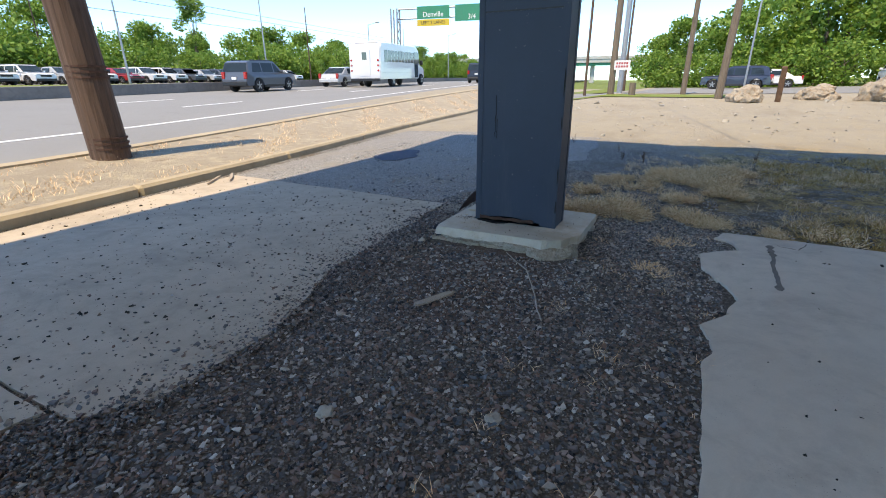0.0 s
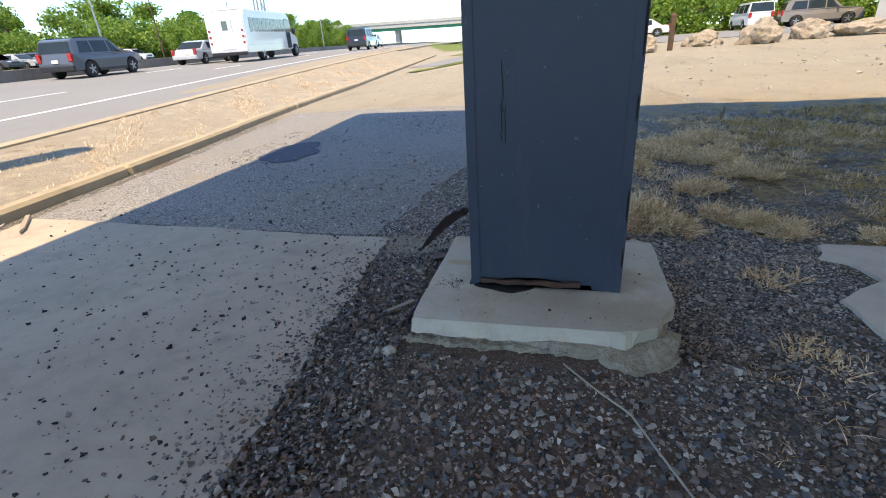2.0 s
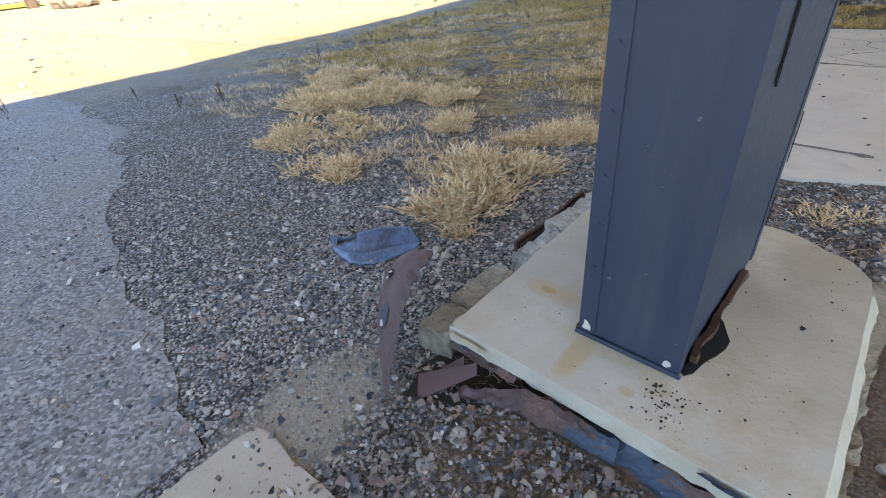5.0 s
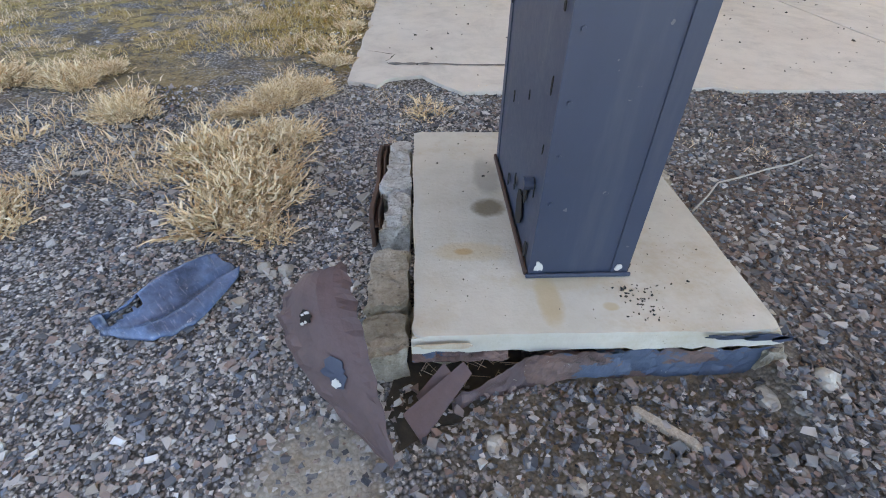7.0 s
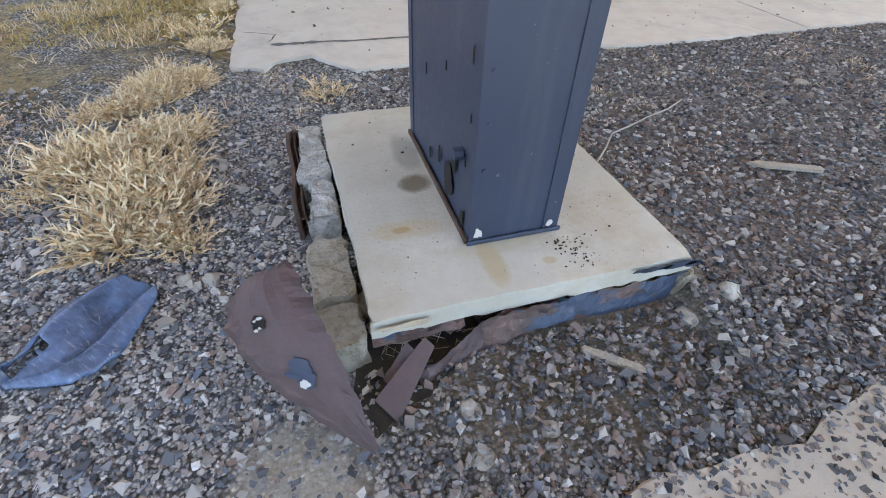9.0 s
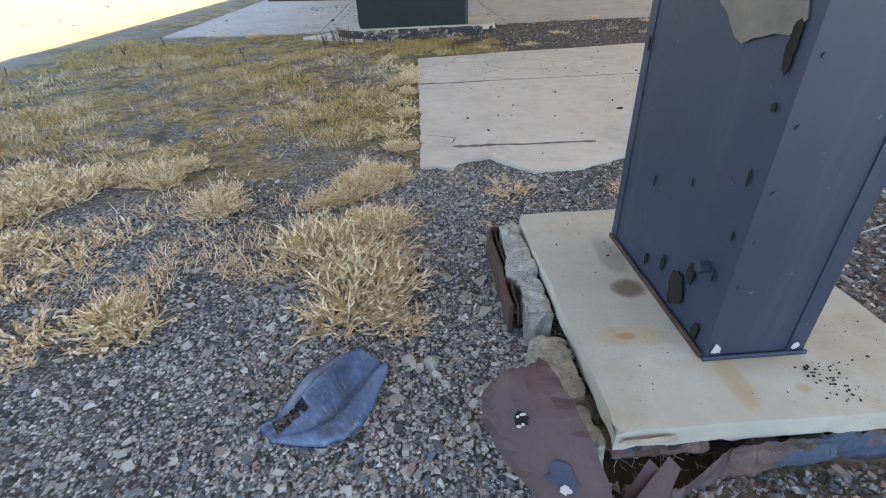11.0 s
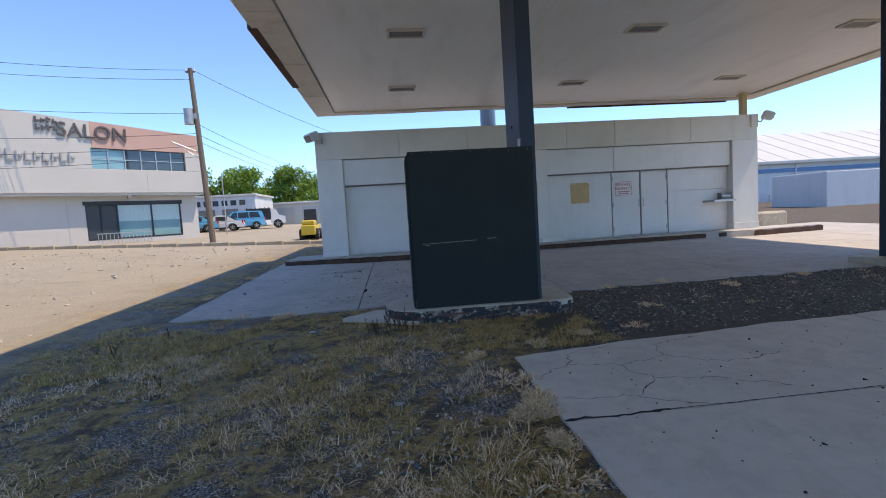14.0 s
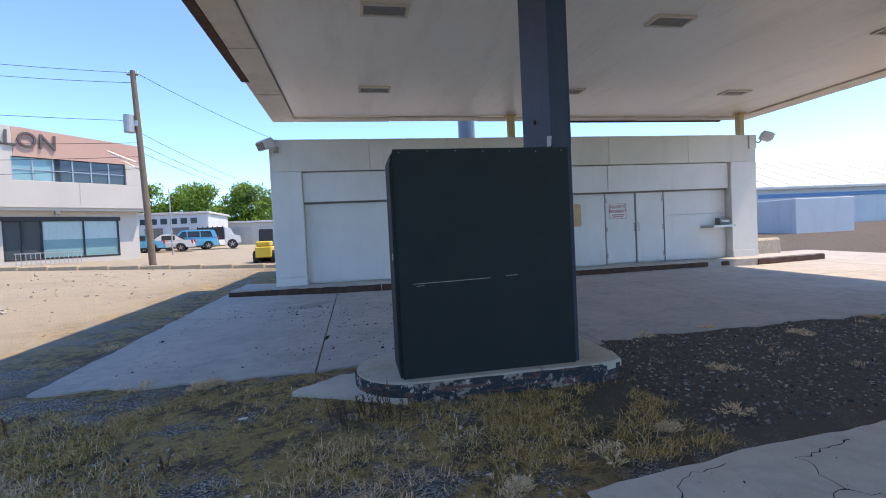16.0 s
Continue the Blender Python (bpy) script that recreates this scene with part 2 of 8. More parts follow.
for cx, cy, rx, ry, amount, tone in ((-0.315, -0.235, 0.028, 0.016, 0.8, (0.42, 0.19, 0.06)), (-0.30, -0.235, 0.11, 0.045, 0.55, (0.50, 0.35, 0.19)), (-0.10, -0.44, 0.035, 0.10, 0.6, (0.46, 0.31, 0.15)), (-0.06, -0.36, 0.14, 0.05, 0.4, (0.46, 0.36, 0.22)),
                                     (0.06, -0.47, 0.022, 0.016, 0.6, (0.48, 0.33, 0.16)), (-0.215, 0.0, 0.055, 0.055, 0.9, (0.17, 0.125, 0.075)), (-0.20, 0.20, 0.05, 0.13, 0.5, (0.22, 0.20, 0.165)), (0.33, 0.40, 0.14, 0.16, 0.5, (0.36, 0.29, 0.21))):
    r_ = n.math("ADD", n.math("POWER", n.math("DIVIDE", n.math("SUBTRACT", fx, cx), rx), 2.0), n.math("POWER", n.math("DIVIDE", n.math("SUBTRACT", fy, cy), ry), 2.0))
    c = n.mix(n.math("MULTIPLY", n.math("SUBTRACT", 1.0, n.step(n.math("ADD", r_, edge), 0.9, 0.55)), amount), c, tone)
M["footing"] = n.done(c, 0.8, n.math("ADD", n.noise(70.0, 4), mid), 0.3, 0.006, 0.0, 0.3)
def broken(name, dark, light):
    n = Nodes(name)
    big, fine = n.noise(7.0, 6, 0.75), n.noise(34.0, 6, 0.8)
    agg = n.cells(42.0, "Distance")
    c = n.mix(n.ramp(big, (0.35, 0.0), (0.68, 1.0)), dark, light)
    c = n.mix(n.ramp(fine, (0.32, 0.7), (0.55, 0.0)), c, (0.24, 0.18, 0.125))
    c = n.mix(n.ramp(agg, (0.10, 0.7), (0.22, 0.0)), c, (0.17, 0.14, 0.115))
    return n.done(c, 0.95, n.math("ADD", fine, n.math("MULTIPLY", big, 1.5)), 1.0, 0.02, 0.0, 0.15)


M["rubble"] = broken("broken_concrete", (0.40, 0.335, 0.25), (0.64, 0.575, 0.475))
M["pale_rubble"] = broken("flaking_pale_plaster", (0.50, 0.475, 0.42), (0.78, 0.755, 0.70))
M["kerb"] = concrete("tan_weathered_kerb", (0.46, 0.38, 0.27), (0.36, 0.29, 0.20), 0, 0.4)
n = Nodes("dry_dirt_verge")
c = n.mix(n.noise(0.8, 6, 0.7), (0.32, 0.262, 0.195), (0.46, 0.405, 0.325))
c = n.mix(n.ramp(n.noise(3.5, 6, 0.75), (0.5, 0.0), (0.7, 0.85)), c, (0.55, 0.475, 0.35))
c = n.mix(n.ramp(n.noise(1.6, 6, 0.75), (0.58, 0.0), (0.7, 0.8)), c, (0.20, 0.14, 0.09))
M["verge"] = n.done(c, 0.97, n.noise(24.0, 6, 0.7), 0.9, 0.05, 0.0, 0.1)
M["line"] = paint("road_line_white", (0.78, 0.78, 0.76), 0.7, 0.08, 2.0, 0.35, (0.35, 0.34, 0.33))

n = Nodes("slate_blue_paint")
a, f = n.noise(2.5, 6, 0.65), n.noise(40.0, 4, 0.7)
c = n.mix(a, (0.022, 0.036, 0.058), (0.037, 0.058, 0.093))
st = n.noise(2.0, 5, 0.7, n.stretch(5.0, 5.0, 0.5))
c = n.mix(n.math("MULTIPLY", n.ramp(st, (0.55, 0.0), (0.8, 1.0)), 0.35), c, (0.10, 0.11, 0.115))
ch = n.ramp(n.noise(23.0, 3, 0.6), (0.70, 0.0), (0.715, 1.0))
c = n.mix(n.math("MULTIPLY", ch, 0.6), c, (0.16, 0.16, 0.155))
M["slate"] = n.done(c, n.math("ADD", n.math("MULTIPLY", f, 0.2), 0.42), n.math("ADD", f, n.math("MULTIPLY", a, 2.0)), 0.12, 0.004, 0.0, 0.4)
n = Nodes("slate_ply_paint")
a, f = n.noise(3.0, 6, 0.65), n.noise(18.0, 6, 0.75)
gr = n.noise(5.0, 6, 0.7, n.stretch(30.0, 30.0, 1.0))
c = n.mix(a, (0.015, 0.023, 0.024), (0.024, 0.034, 0.035))
c = n.mix(n.ramp(f, (0.66, 0.0), (0.74, 0.5)), c, (0.10, 0.105, 0.10))
M["ply"] = n.done(c, 0.72, gr, 0.3, 0.003, 0.0, 0.3)
M["rust_dark"] = paint("dark_rusted_steel", (0.10, 0.052, 0.038), 0.85, 0.45, 6.0, 0.4, (0.20, 0.09, 0.04), 0.2, 0.4)
M["rust_panel"] = paint("maroon_flaking_sheet", (0.105, 0.062, 0.060), 0.6, 0.25, 9.0, 0.3, (0.17, 0.10, 0.08), 0.1, 0.3)
n = Nodes("old_kerb_paint")
a, b_ = n.noise(3.2, 6, 0.75), n.noise(5.1, 6, 0.75, n.stretch(1.0, 1.0, 3.0))
c = n.mix(n.ramp(a, (0.56, 0.0), (0.60, 1.0)), (0.03, 0.04, 0.05), (0.36, 0.31, 0.26))
c = n.mix(n.ramp(b_, (0.53, 0.0), (0.57, 1.0)), c, (0.14, 0.075, 0.065))
c = n.mix(n.ramp(n.noise(11.0, 5, 0.7), (0.60, 0.0), (0.64, 1.0)), c, (0.52, 0.48, 0.42))
M["kerb_paint"] = n.done(c, 0.85, n.noise(30.0, 5), 0.5, 0.01)
M["hole"] = paint("dark_hollow", (0.012, 0.010, 0.009), 0.95, 0.2, 8.0, 0.0)
n = Nodes("scuffed_blue_black_plastic")
a, f = n.noise(9.0, 6, 0.7), n.noise(55.0, 5, 0.75)
sc = n.noise(3.0, 6, 0.8, n.stretch(40.0, 9.0, 9.0, n.tc))
c = n.mix(n.ramp(a, (0.35, 0.0), (0.65, 1.0)), (0.024, 0.055, 0.10), (0.085, 0.19, 0.33))
c = n.mix(n.ramp(sc, (0.56, 0.0), (0.72, 0.6)), c, (0.40, 0.47, 0.58))
c = n.mix(n.ramp(f, (0.66, 0.0), (0.72, 0.85)), c, (0.66, 0.68, 0.70))
M["shard"] = n.done(c, n.math("ADD", n.math("MULTIPLY", f, 0.3), 0.06), sc, 0.25, 0.004, 0.0, 0.7)
M["white_chip"] = paint("bare_primer", (0.55, 0.53, 0.48), 0.8)
M["stucco"] = paint("off_white_painted_stucco", (0.74, 0.735, 0.70), 0.8, 0.07, 0.7, 0.28, (0.50, 0.48, 0.44), 0.0, 0.25)
M["stucco_panel"] = paint("pale_grey_painted_board", (0.73, 0.735, 0.72), 0.62, 0.06, 0.9, 0.3, (0.48, 0.46, 0.42), 0.0, 0.1)
M["parapet"] = paint("grey_cream_fascia_paint", (0.68, 0.66, 0.60), 0.75, 0.07, 0.8, 0.3, (0.42, 0.39, 0.34))
n = Nodes("soffit_white_metal")
a = n.noise(0.5, 5, 0.6)
c = n.mix(a, (0.76, 0.71, 0.63), (0.84, 0.80, 0.72))
st = n.noise(1.5, 6, 0.7, n.stretch(1.2, 0.25, 1.0))
c = n.mix(n.math("MULTIPLY", n.ramp(st, (0.5, 0.0), (0.75, 1.0)), 0.3), c, (0.40, 0.34, 0.26))
M["soffit"] = n.done(c, 0.28, n.noise(2.2, 3, 0.5, n.stretch(0.6, 2.0, 1.0)), 0.35, 0.02, 0.0, 0.55)
M["fascia"] = paint("cream_fascia_metal", (0.62, 0.57, 0.48), 0.5, 0.1, 1.0, 0.45, (0.25, 0.19, 0.13))
M["lamp_grey"] = paint("grey_lamp_housing", (0.20, 0.19, 0.17), 0.5, 0.2, 8.0)
M["ochre"] = paint("ochre_painted_steel", (0.55, 0.40, 0.20), 0.6, 0.15, 6.0, 0.4)
M["board"] = paint("tan_plywood_board", (0.58, 0.40, 0.20), 0.75, 0.15, 9.0, 0.2)
M["sign_white"] = paint("white_sign", (0.76, 0.75, 0.73), 0.5, 0.05, 8.0, 0.1)
M["red"] = paint("red_sign_ink", (0.42, 0.05, 0.05), 0.5, 0.1, 8.0, 0.0)
M["steel"] = sheen_metal("grey_steel", (0.45, 0.45, 0.45), 0.4)
M["galv"] = sheen_metal("galvanised_pole", (0.42, 0.43, 0.44), 0.55)
M["black"] = paint("black_rubber", (0.02, 0.02, 0.021), 0.75, 0.2, 6.0, 0.2, (0.09, 0.085, 0.08))
M["trimblack"] = paint("black_trim", (0.018, 0.018, 0.02), 0.4, 0.2, 6.0, 0.1)
n = Nodes("pole_wood")
gr = n.noise(2.2, 6, 0.7, n.stretch(14.0, 14.0, 0.6))
c = n.ramp(gr, (0.25, (0.10, 0.075, 0.055)), (0.6, (0.21, 0.165, 0.125)), (0.85, (0.32, 0.26, 0.20)))
M["wood"] = n.done(c, 0.9, gr, 0.6, 0.01, 0.0, 0.2)
n = Nodes("creosote_pole")
gr = n.noise(2.2, 6, 0.7, n.stretch(10.0, 10.0, 0.5))
c = n.ramp(gr, (0.25, (0.055, 0.035, 0.026)), (0.6, (0.135, 0.085, 0.062)), (0.85, (0.23, 0.16, 0.12)))
M["dark_wood"] = n.done(c, 0.85, gr, 0.6, 0.012, 0.0, 0.25)
n = Nodes("weathered_stick")
gr = n.noise(3.0, 5, 0.7, n.stretch(60.0, 60.0, 8.0, n.tc))
M["stick"] = n.done(n.ramp(gr, (0.3, (0.26, 0.20, 0.15)), (0.7, (0.50, 0.42, 0.33))), 0.85, gr, 0.5, 0.004)
n = Nodes("dry_straw")
rnd = n.island()
c = n.ramp(rnd, (0.0, (0.46, 0.27, 0.145)), (0.45, (0.80, 0.555, 0.33)), (1.0, (0.95, 0.77, 0.55)))
M["straw"] = n.done(c, 0.8, None, spec=0.25)
n = Nodes("olive_dry_grass")
c = n.ramp(n.island(), (0.0, (0.28, 0.165, 0.055)), (0.4, (0.53, 0.335, 0.11)), (0.75, (0.63, 0.44, 0.19)), (1.0, (0.74, 0.60, 0.39)))
M["olive"] = n.done(c, 0.8, None, spec=0.25)
M["dead"] = paint("dead_brown_stalk", (0.115, 0.062, 0.036), 0.9, 0.4, 10.0, 0.0)
n = Nodes("loose_stones")
c = n.ramp(n.island(), (0.0, (0.04, 0.045, 0.055)), (0.2, (0.15, 0.155, 0.16)), (0.33, (0.15, 0.19, 0.23)), (0.45, (0.34, 0.32, 0.30)), (0.58, (0.34, 0.23, 0.19)), (0.72, (0.47, 0.44, 0.40)), (0.93, (0.55, 0.52, 0.47)), (1.0, (0.74, 0.71, 0.66)))
M["stones"] = n.done(n.mix(n.math("MULTIPLY", n.noise(60.0, 4), 0.16), c, (0.13, 0.12, 0.11)), 0.9, n.noise(120.0, 3), 0.3, 0.003, 0.0, 0.25)
n = Nodes("dark_red_stones")
c = n.ramp(n.island(), (0.0, (0.04, 0.042, 0.05)), (0.22, (0.13, 0.12, 0.115)), (0.38, (0.15, 0.165, 0.18)), (0.55, (0.25, 0.155, 0.125)), (0.75, (0.27, 0.24, 0.215)), (0.94, (0.38, 0.345, 0.315)), (1.0, (0.56, 0.52, 0.47)))
M["stones_dark"] = n.done(n.mix(n.math("MULTIPLY", n.noise(60.0, 4), 0.2), c, (0.10, 0.085, 0.075)), 0.9, n.noise(120.0, 3), 0.3, 0.003, 0.0, 0.25)
M["pale_rock"] = concrete("pale_limestone_chunk", (0.47, 0.43, 0.37), (0.29, 0.255, 0.21), 0, 0.55)
M["dark_crumb"] = paint("black_crumbs", (0.03, 0.028, 0.026), 0.95, 0.4, 20.0, 0.0)
n = Nodes("boulder_stone")
c = n.mix(n.noise(1.6, 6, 0.7), (0.30, 0.235, 0.165), (0.47, 0.41, 0.335))
c = n.mix(n.ramp(n.noise(4.0, 6, 0.75), (0.5, 0.0), (0.66, 0.8)), c, (0.27, 0.175, 0.095))
c = n.mix(n.ramp(n.noise(11.0, 6, 0.75), (0.36, 0.7), (0.48, 0.0)), c, (0.14, 0.115, 0.09))
M["boulder"] = n.done(c, 0.92, n.noise(7.0, 8, 0.7), 0.8, 0.06, 0.0, 0.2)
n = Nodes("summer_leaves")
c = n.ramp(n.island(), (0.0, (0.08, 0.17, 0.025)), (0.5, (0.18, 0.31, 0.055)), (1.0, (0.30, 0.42, 0.10)))
n.b.inputs["Subsurface Weight"].default_value = 0.0
M["leaf"] = n.done(c, 0.6, None, spec=0.3)
tr = n.t.nodes.new("ShaderNodeBsdfTranslucent")
n.link(c, tr.inputs[0])
mx = n.t.nodes.new("ShaderNodeMixShader")
mx.inputs[0].default_value = 0.42
n.link(n.b.outputs[0], mx.inputs[1])
n.link(tr.outputs[0], mx.inputs[2])
n.link(mx.outputs[0], n.t.nodes["Material Output"].inputs["Surface"])
M["bark"] = paint("grey_bark", (0.14, 0.11, 0.085), 0.95, 0.3, 5.0, 0.3)
n = Nodes("mown_grass")
c = n.mix(n.noise(1.2, 6, 0.7), (0.115, 0.165, 0.04), (0.24, 0.27, 0.09))
M["lawn"] = n.done(c, 0.95, n.noise(40.0, 5), 0.6, 0.03, 0.0, 0.1)
n = Nodes("window_glass")
M["glass"] = n.done(n.mix(n.noise(0.4, 3), (0.035, 0.05, 0.055), (0.06, 0.085, 0.095)), 0.05, None, spec=0.8)
n = Nodes("teal_shop_glass")
M["teal_glass"] = n.done(n.mix(n.noise(0.5, 3), (0.14, 0.30, 0.33), (0.22, 0.42, 0.44)), 0.06, None, spec=0.8)
M["blind"] = paint("pale_teal_blind", (0.42, 0.58, 0.58), 0.7, 0.05)
M["salon_wall"] = paint("warm_white_render", (0.52, 0.495, 0.455), 0.85, 0.05, 0.4, 0.2, (0.45, 0.42, 0.37))
M["salon_pink"] = paint("salmon_render", (0.54, 0.335, 0.275), 0.85, 0.05, 0.4, 0.15, (0.5, 0.36, 0.3))
M["sign_dark"] = paint("dark_sign_letters", (0.10, 0.085, 0.085), 0.5)
M["sign_grey"] = paint("grey_sign_letters", (0.34, 0.35, 0.36), 0.5)
M["white_wall"] = paint("white_painted_block", (0.58, 0.60, 0.61), 0.8, 0.05, 0.5, 0.2)
M["metal_roof"] = paint("white_metal_roofing", (0.55, 0.54, 0.51), 0.45, 0.05, 0.4, 0.25, (0.5, 0.45, 0.38))
M["blue_trim"] = paint("blue_trim_paint", (0.08, 0.22, 0.42), 0.5)
M["bridge"] = concrete("bridge_concrete", (0.50, 0.49, 0.46), (0.38, 0.37, 0.35))
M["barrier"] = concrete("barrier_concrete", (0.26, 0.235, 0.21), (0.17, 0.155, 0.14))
M["green_sign"] = paint("green_road_sign", (0.015, 0.22, 0.12), 0.5, 0.05)
M["yellow"] = paint("yellow_machine_paint", (0.62, 0.42, 0.04), 0.5, 0.1)
n = Nodes("still_water")
M["water"] = n.done((0.03, 0.03, 0.03), 0.03, n.noise(3.0, 2), 0.03, 0.01, spec=0.6)
# damp asphalt with the blue sky reflection painted into its base colour
n = Nodes("wet_asphalt_sky_tint")
M["damp"] = n.done(n.mix(n.noise(6.0, 5), (0.055, 0.065, 0.095), (0.09, 0.10, 0.135)), 0.75, n.noise(90.0, 3), 0.5, 0.006, 0.0, 0.15)
n = Nodes("damp_stain")
M["wet"] = n.done(n.mix(n.noise(6.0, 5), (0.15, 0.14, 0.13), (0.25, 0.23, 0.21)), 0.4, n.noise(60.0, 3), 0.2, 0.004)


def car_paint(name, color):
    n = Nodes(name)
    n.b.inputs["Coat Weight"].default_value = 0.8
    n.b.inputs["Coat Roughness"].default_value = 0.06
    return n.done(n.mix(n.noise(30.0, 3), tuple(v * 0.92 for v in color), color), 0.35, None, spec=0.5)


M["car_black"] = car_paint("black_car_paint", (0.012, 0.012, 0.014))
M["car_white"] = car_paint("white_car_paint", (0.74, 0.74, 0.74))
M["car_silver"] = car_paint("silver_car_paint", (0.50, 0.51, 0.52))
M["car_grey"] = car_paint("dark_grey_car_paint", (0.09, 0.10, 0.12))
M["car_blue"] = car_paint("midnight_blue_car_paint", (0.02, 0.03, 0.06))
M["car_brown"] = car_paint("taupe_car_paint", (0.22, 0.19, 0.16))
M["car_red"] = car_paint("red_car_paint", (0.40, 0.03, 0.03))
M["car_cyan"] = car_paint("bright_blue_truck_paint", (0.04, 0.30, 0.50))
M["tail_red"] = paint("red_lamp_lens", (0.45, 0.02, 0.02), 0.2, 0.05)
M["lamp_clear"] = paint("clear_lamp_lens", (0.75, 0.75, 0.75), 0.15, 0.05)


# ---- building helpers ----
def link_mesh(name, bm, material, smooth=False):
    me = bpy.data.meshes.new(name)
    bm.normal_update()
    bm.to_mesh(me)
    bm.free()
    for m in material if isinstance(material, (list, tuple)) else [material]:
        me.materials.append(m)
    if smooth:
        for p in me.polygons:
            p.use_smooth = True
    return new(name, me)


def part(name, bm, material, parent, label="", smooth=False):
    ob = link_mesh(name, bm, material, smooth)
    ob.parent = parent
    return tagged(ob, label)


def thing(name, label, category, at=(0, 0, 0), turn=0.0, group="", kind=""):
    ob = new(name)
    ob.empty_display_size = 0.1
    ob.matrix_world = pose(*at, 0, 0, turn)
    return tagged(ob, label, category, group, kind)


def add_box(bm, lo, hi, bevel=0.0, m=None, mat=0):
    cx = [(a + b) / 2 for a, b in zip(lo, hi)]
    made = bmesh.ops.create_cube(bm, size=1.0, matrix=(m or Matrix()) @ Matrix.LocRotScale(cx, None, [abs(b - a) for a, b in zip(lo, hi)]))["verts"]
    fs = list({f for v in made for f in v.link_faces})
    for f in fs:
        f.material_index = mat
    if bevel > 0:
        es = list({e for v in made for e in v.link_edges})
        for f in bmesh.ops.bevel(bm, geom=es, offset=bevel, segments=1, affect="EDGES")["faces"]:
            f.material_index = mat
    return bm


def box(lo, hi, bevel=0.0, m=None):
    return add_box(bmesh.new(), lo, hi, bevel, m)


def add_tube(bm, a, b, r1, r2=None, n=10, caps=True):
    a, b = Vector(a), Vector(b)
    d = b - a
    m = Matrix.Translation((a + b) / 2) @ d.to_track_quat("Z", "Y").to_matrix().to_4x4()
    bmesh.ops.create_cone(bm, cap_ends=caps, segments=n, radius1=r1, radius2=r1 if r2 is None else r2, depth=d.length, matrix=m)
    return bm


def tube(a, b, r1, r2=None, n=10):
    return add_tube(bmesh.new(), a, b, r1, r2, n)


def extrude_poly(pts, z0, z1, bevel=0.0):
    """An upright prism over a polygon given anticlockwise; z0 and z1 are numbers or functions of x, y."""
    bm = bmesh.new()
    f0 = z0 if callable(z0) else (lambda x, y: z0)
    f1 = z1 if callable(z1) else (lambda x, y: z1)
    top = [bm.verts.new((x, y, f1(x, y))) for x, y in pts]
    bot = [bm.verts.new((x, y, f0(x, y))) for x, y in pts]
    k = len(pts)
    face = bm.faces.new(top)
    for i in range(k):
        j = (i + 1) % k
        bm.faces.new((top[j], top[i], bot[i], bot[j]))
    if bevel:
        bmesh.ops.bevel(bm, geom=list(face.edges), offset=bevel, segments=2, affect="EDGES")
    big = [f for f in bm.faces if len(f.verts) > 4]
    bmesh.ops.triangulate(bm, faces=big)
    return bm


def rough_line(a, b, step=0.12, amp=0.02, seed=0.0, freq=2.0):
    """Points from a up to but not at b, wandering sideways."""
    a, b = Vector(a).to_2d(), Vector(b).to_2d()
    d = b - a
    k = max(1, int(d.length / step))
    side = Vector((-d.y, d.x)).normalized()
    out = []
    for i in range(k):
        p = a + d * (i / k)
        w = min(1.0, i / 2.0)
        s = noise.noise((p.x * freq + seed, p.y * freq, seed)) + 0.6 * noise.noise((p.x * freq * 3.7, p.y * freq * 3.7, seed + 5))
        out.append(tuple(p + side * s * amp * w))
    return out


def rough_poly(corners, amps, step=0.12, seed=1.0):
    pts = []
    for i, c in enumerate(corners):
        pts += rough_line(c, corners[(i + 1) % len(corners)], step, amps[i], seed + i * 7.3)
    return pts


def mesh_np(name, verts, faces, material):
    me = bpy.data.meshes.new(name)
    me.from_pydata(verts.tolist() if hasattr(verts, "tolist") else verts, [], faces.tolist() if hasattr(faces, "tolist") else faces)
    me.materials.append(material)
    return me


ROAD = math.radians(9.6)
RU, RV, RO = Vector((-math.cos(ROAD), -math.sin(ROAD), 0)), Vector((math.sin(ROAD), -math.cos(ROAD), 0)), Vector((0, -4.72, 0))


def ground_z_np(x, y):
    """The lie of the land: nearly level round the canopy, rising gently to the west and towards the highway."""
    x, y = np.asarray(x, float), np.asarray(y, float)
    lot = 0.017 * np.clip(y - 3.95, 0, 60) + 0.03 * np.clip(-x - 4, 0, 19) * np.clip((y + 7) / 4, 0, 1)
    u, v = (x - RO.x) * RU.x + (y - RO.y) * RU.y, (x - RO.x) * RV.x + (y - RO.y) * RV.y
    bank = 1.35 * (1 - np.exp(-np.hypot(np.maximum(u, 0) * 0.9, v) / 28))
    w = np.clip(v / 4, 0, 1)
    w = w * w * (3 - 2 * w)
    out = np.clip((x - 0.47) / 0.75, 0, 1)
    side = np.clip((1.05 - np.abs(y)) / 0.5, 0, 1)
    heap = 0.075 * (1 - out) ** 2 * side * side * (3 - 2 * side) * (x > 0.47)
    return lot * (1 - w) + bank * w + heap


def ground_z(x, y):
    return float(ground_z_np(x, y))


RNG = np.random.default_rng(7)


CUBE_V = np.array([(-1, -1, -1), (1, -1, -1), (1, 1, -1), (-1, 1, -1), (-1, -1, 1), (1, -1, 1), (1, 1, 1), (-1, 1, 1)]) * 0.66
CUBE_F = np.array([(0, 2, 1), (0, 3, 2), (4, 5, 6), (4, 6, 7), (0, 1, 5), (0, 5, 4), (1, 2, 6), (1, 6, 5), (2, 3, 7), (2, 7, 6), (3, 0, 4), (3, 4, 7)])


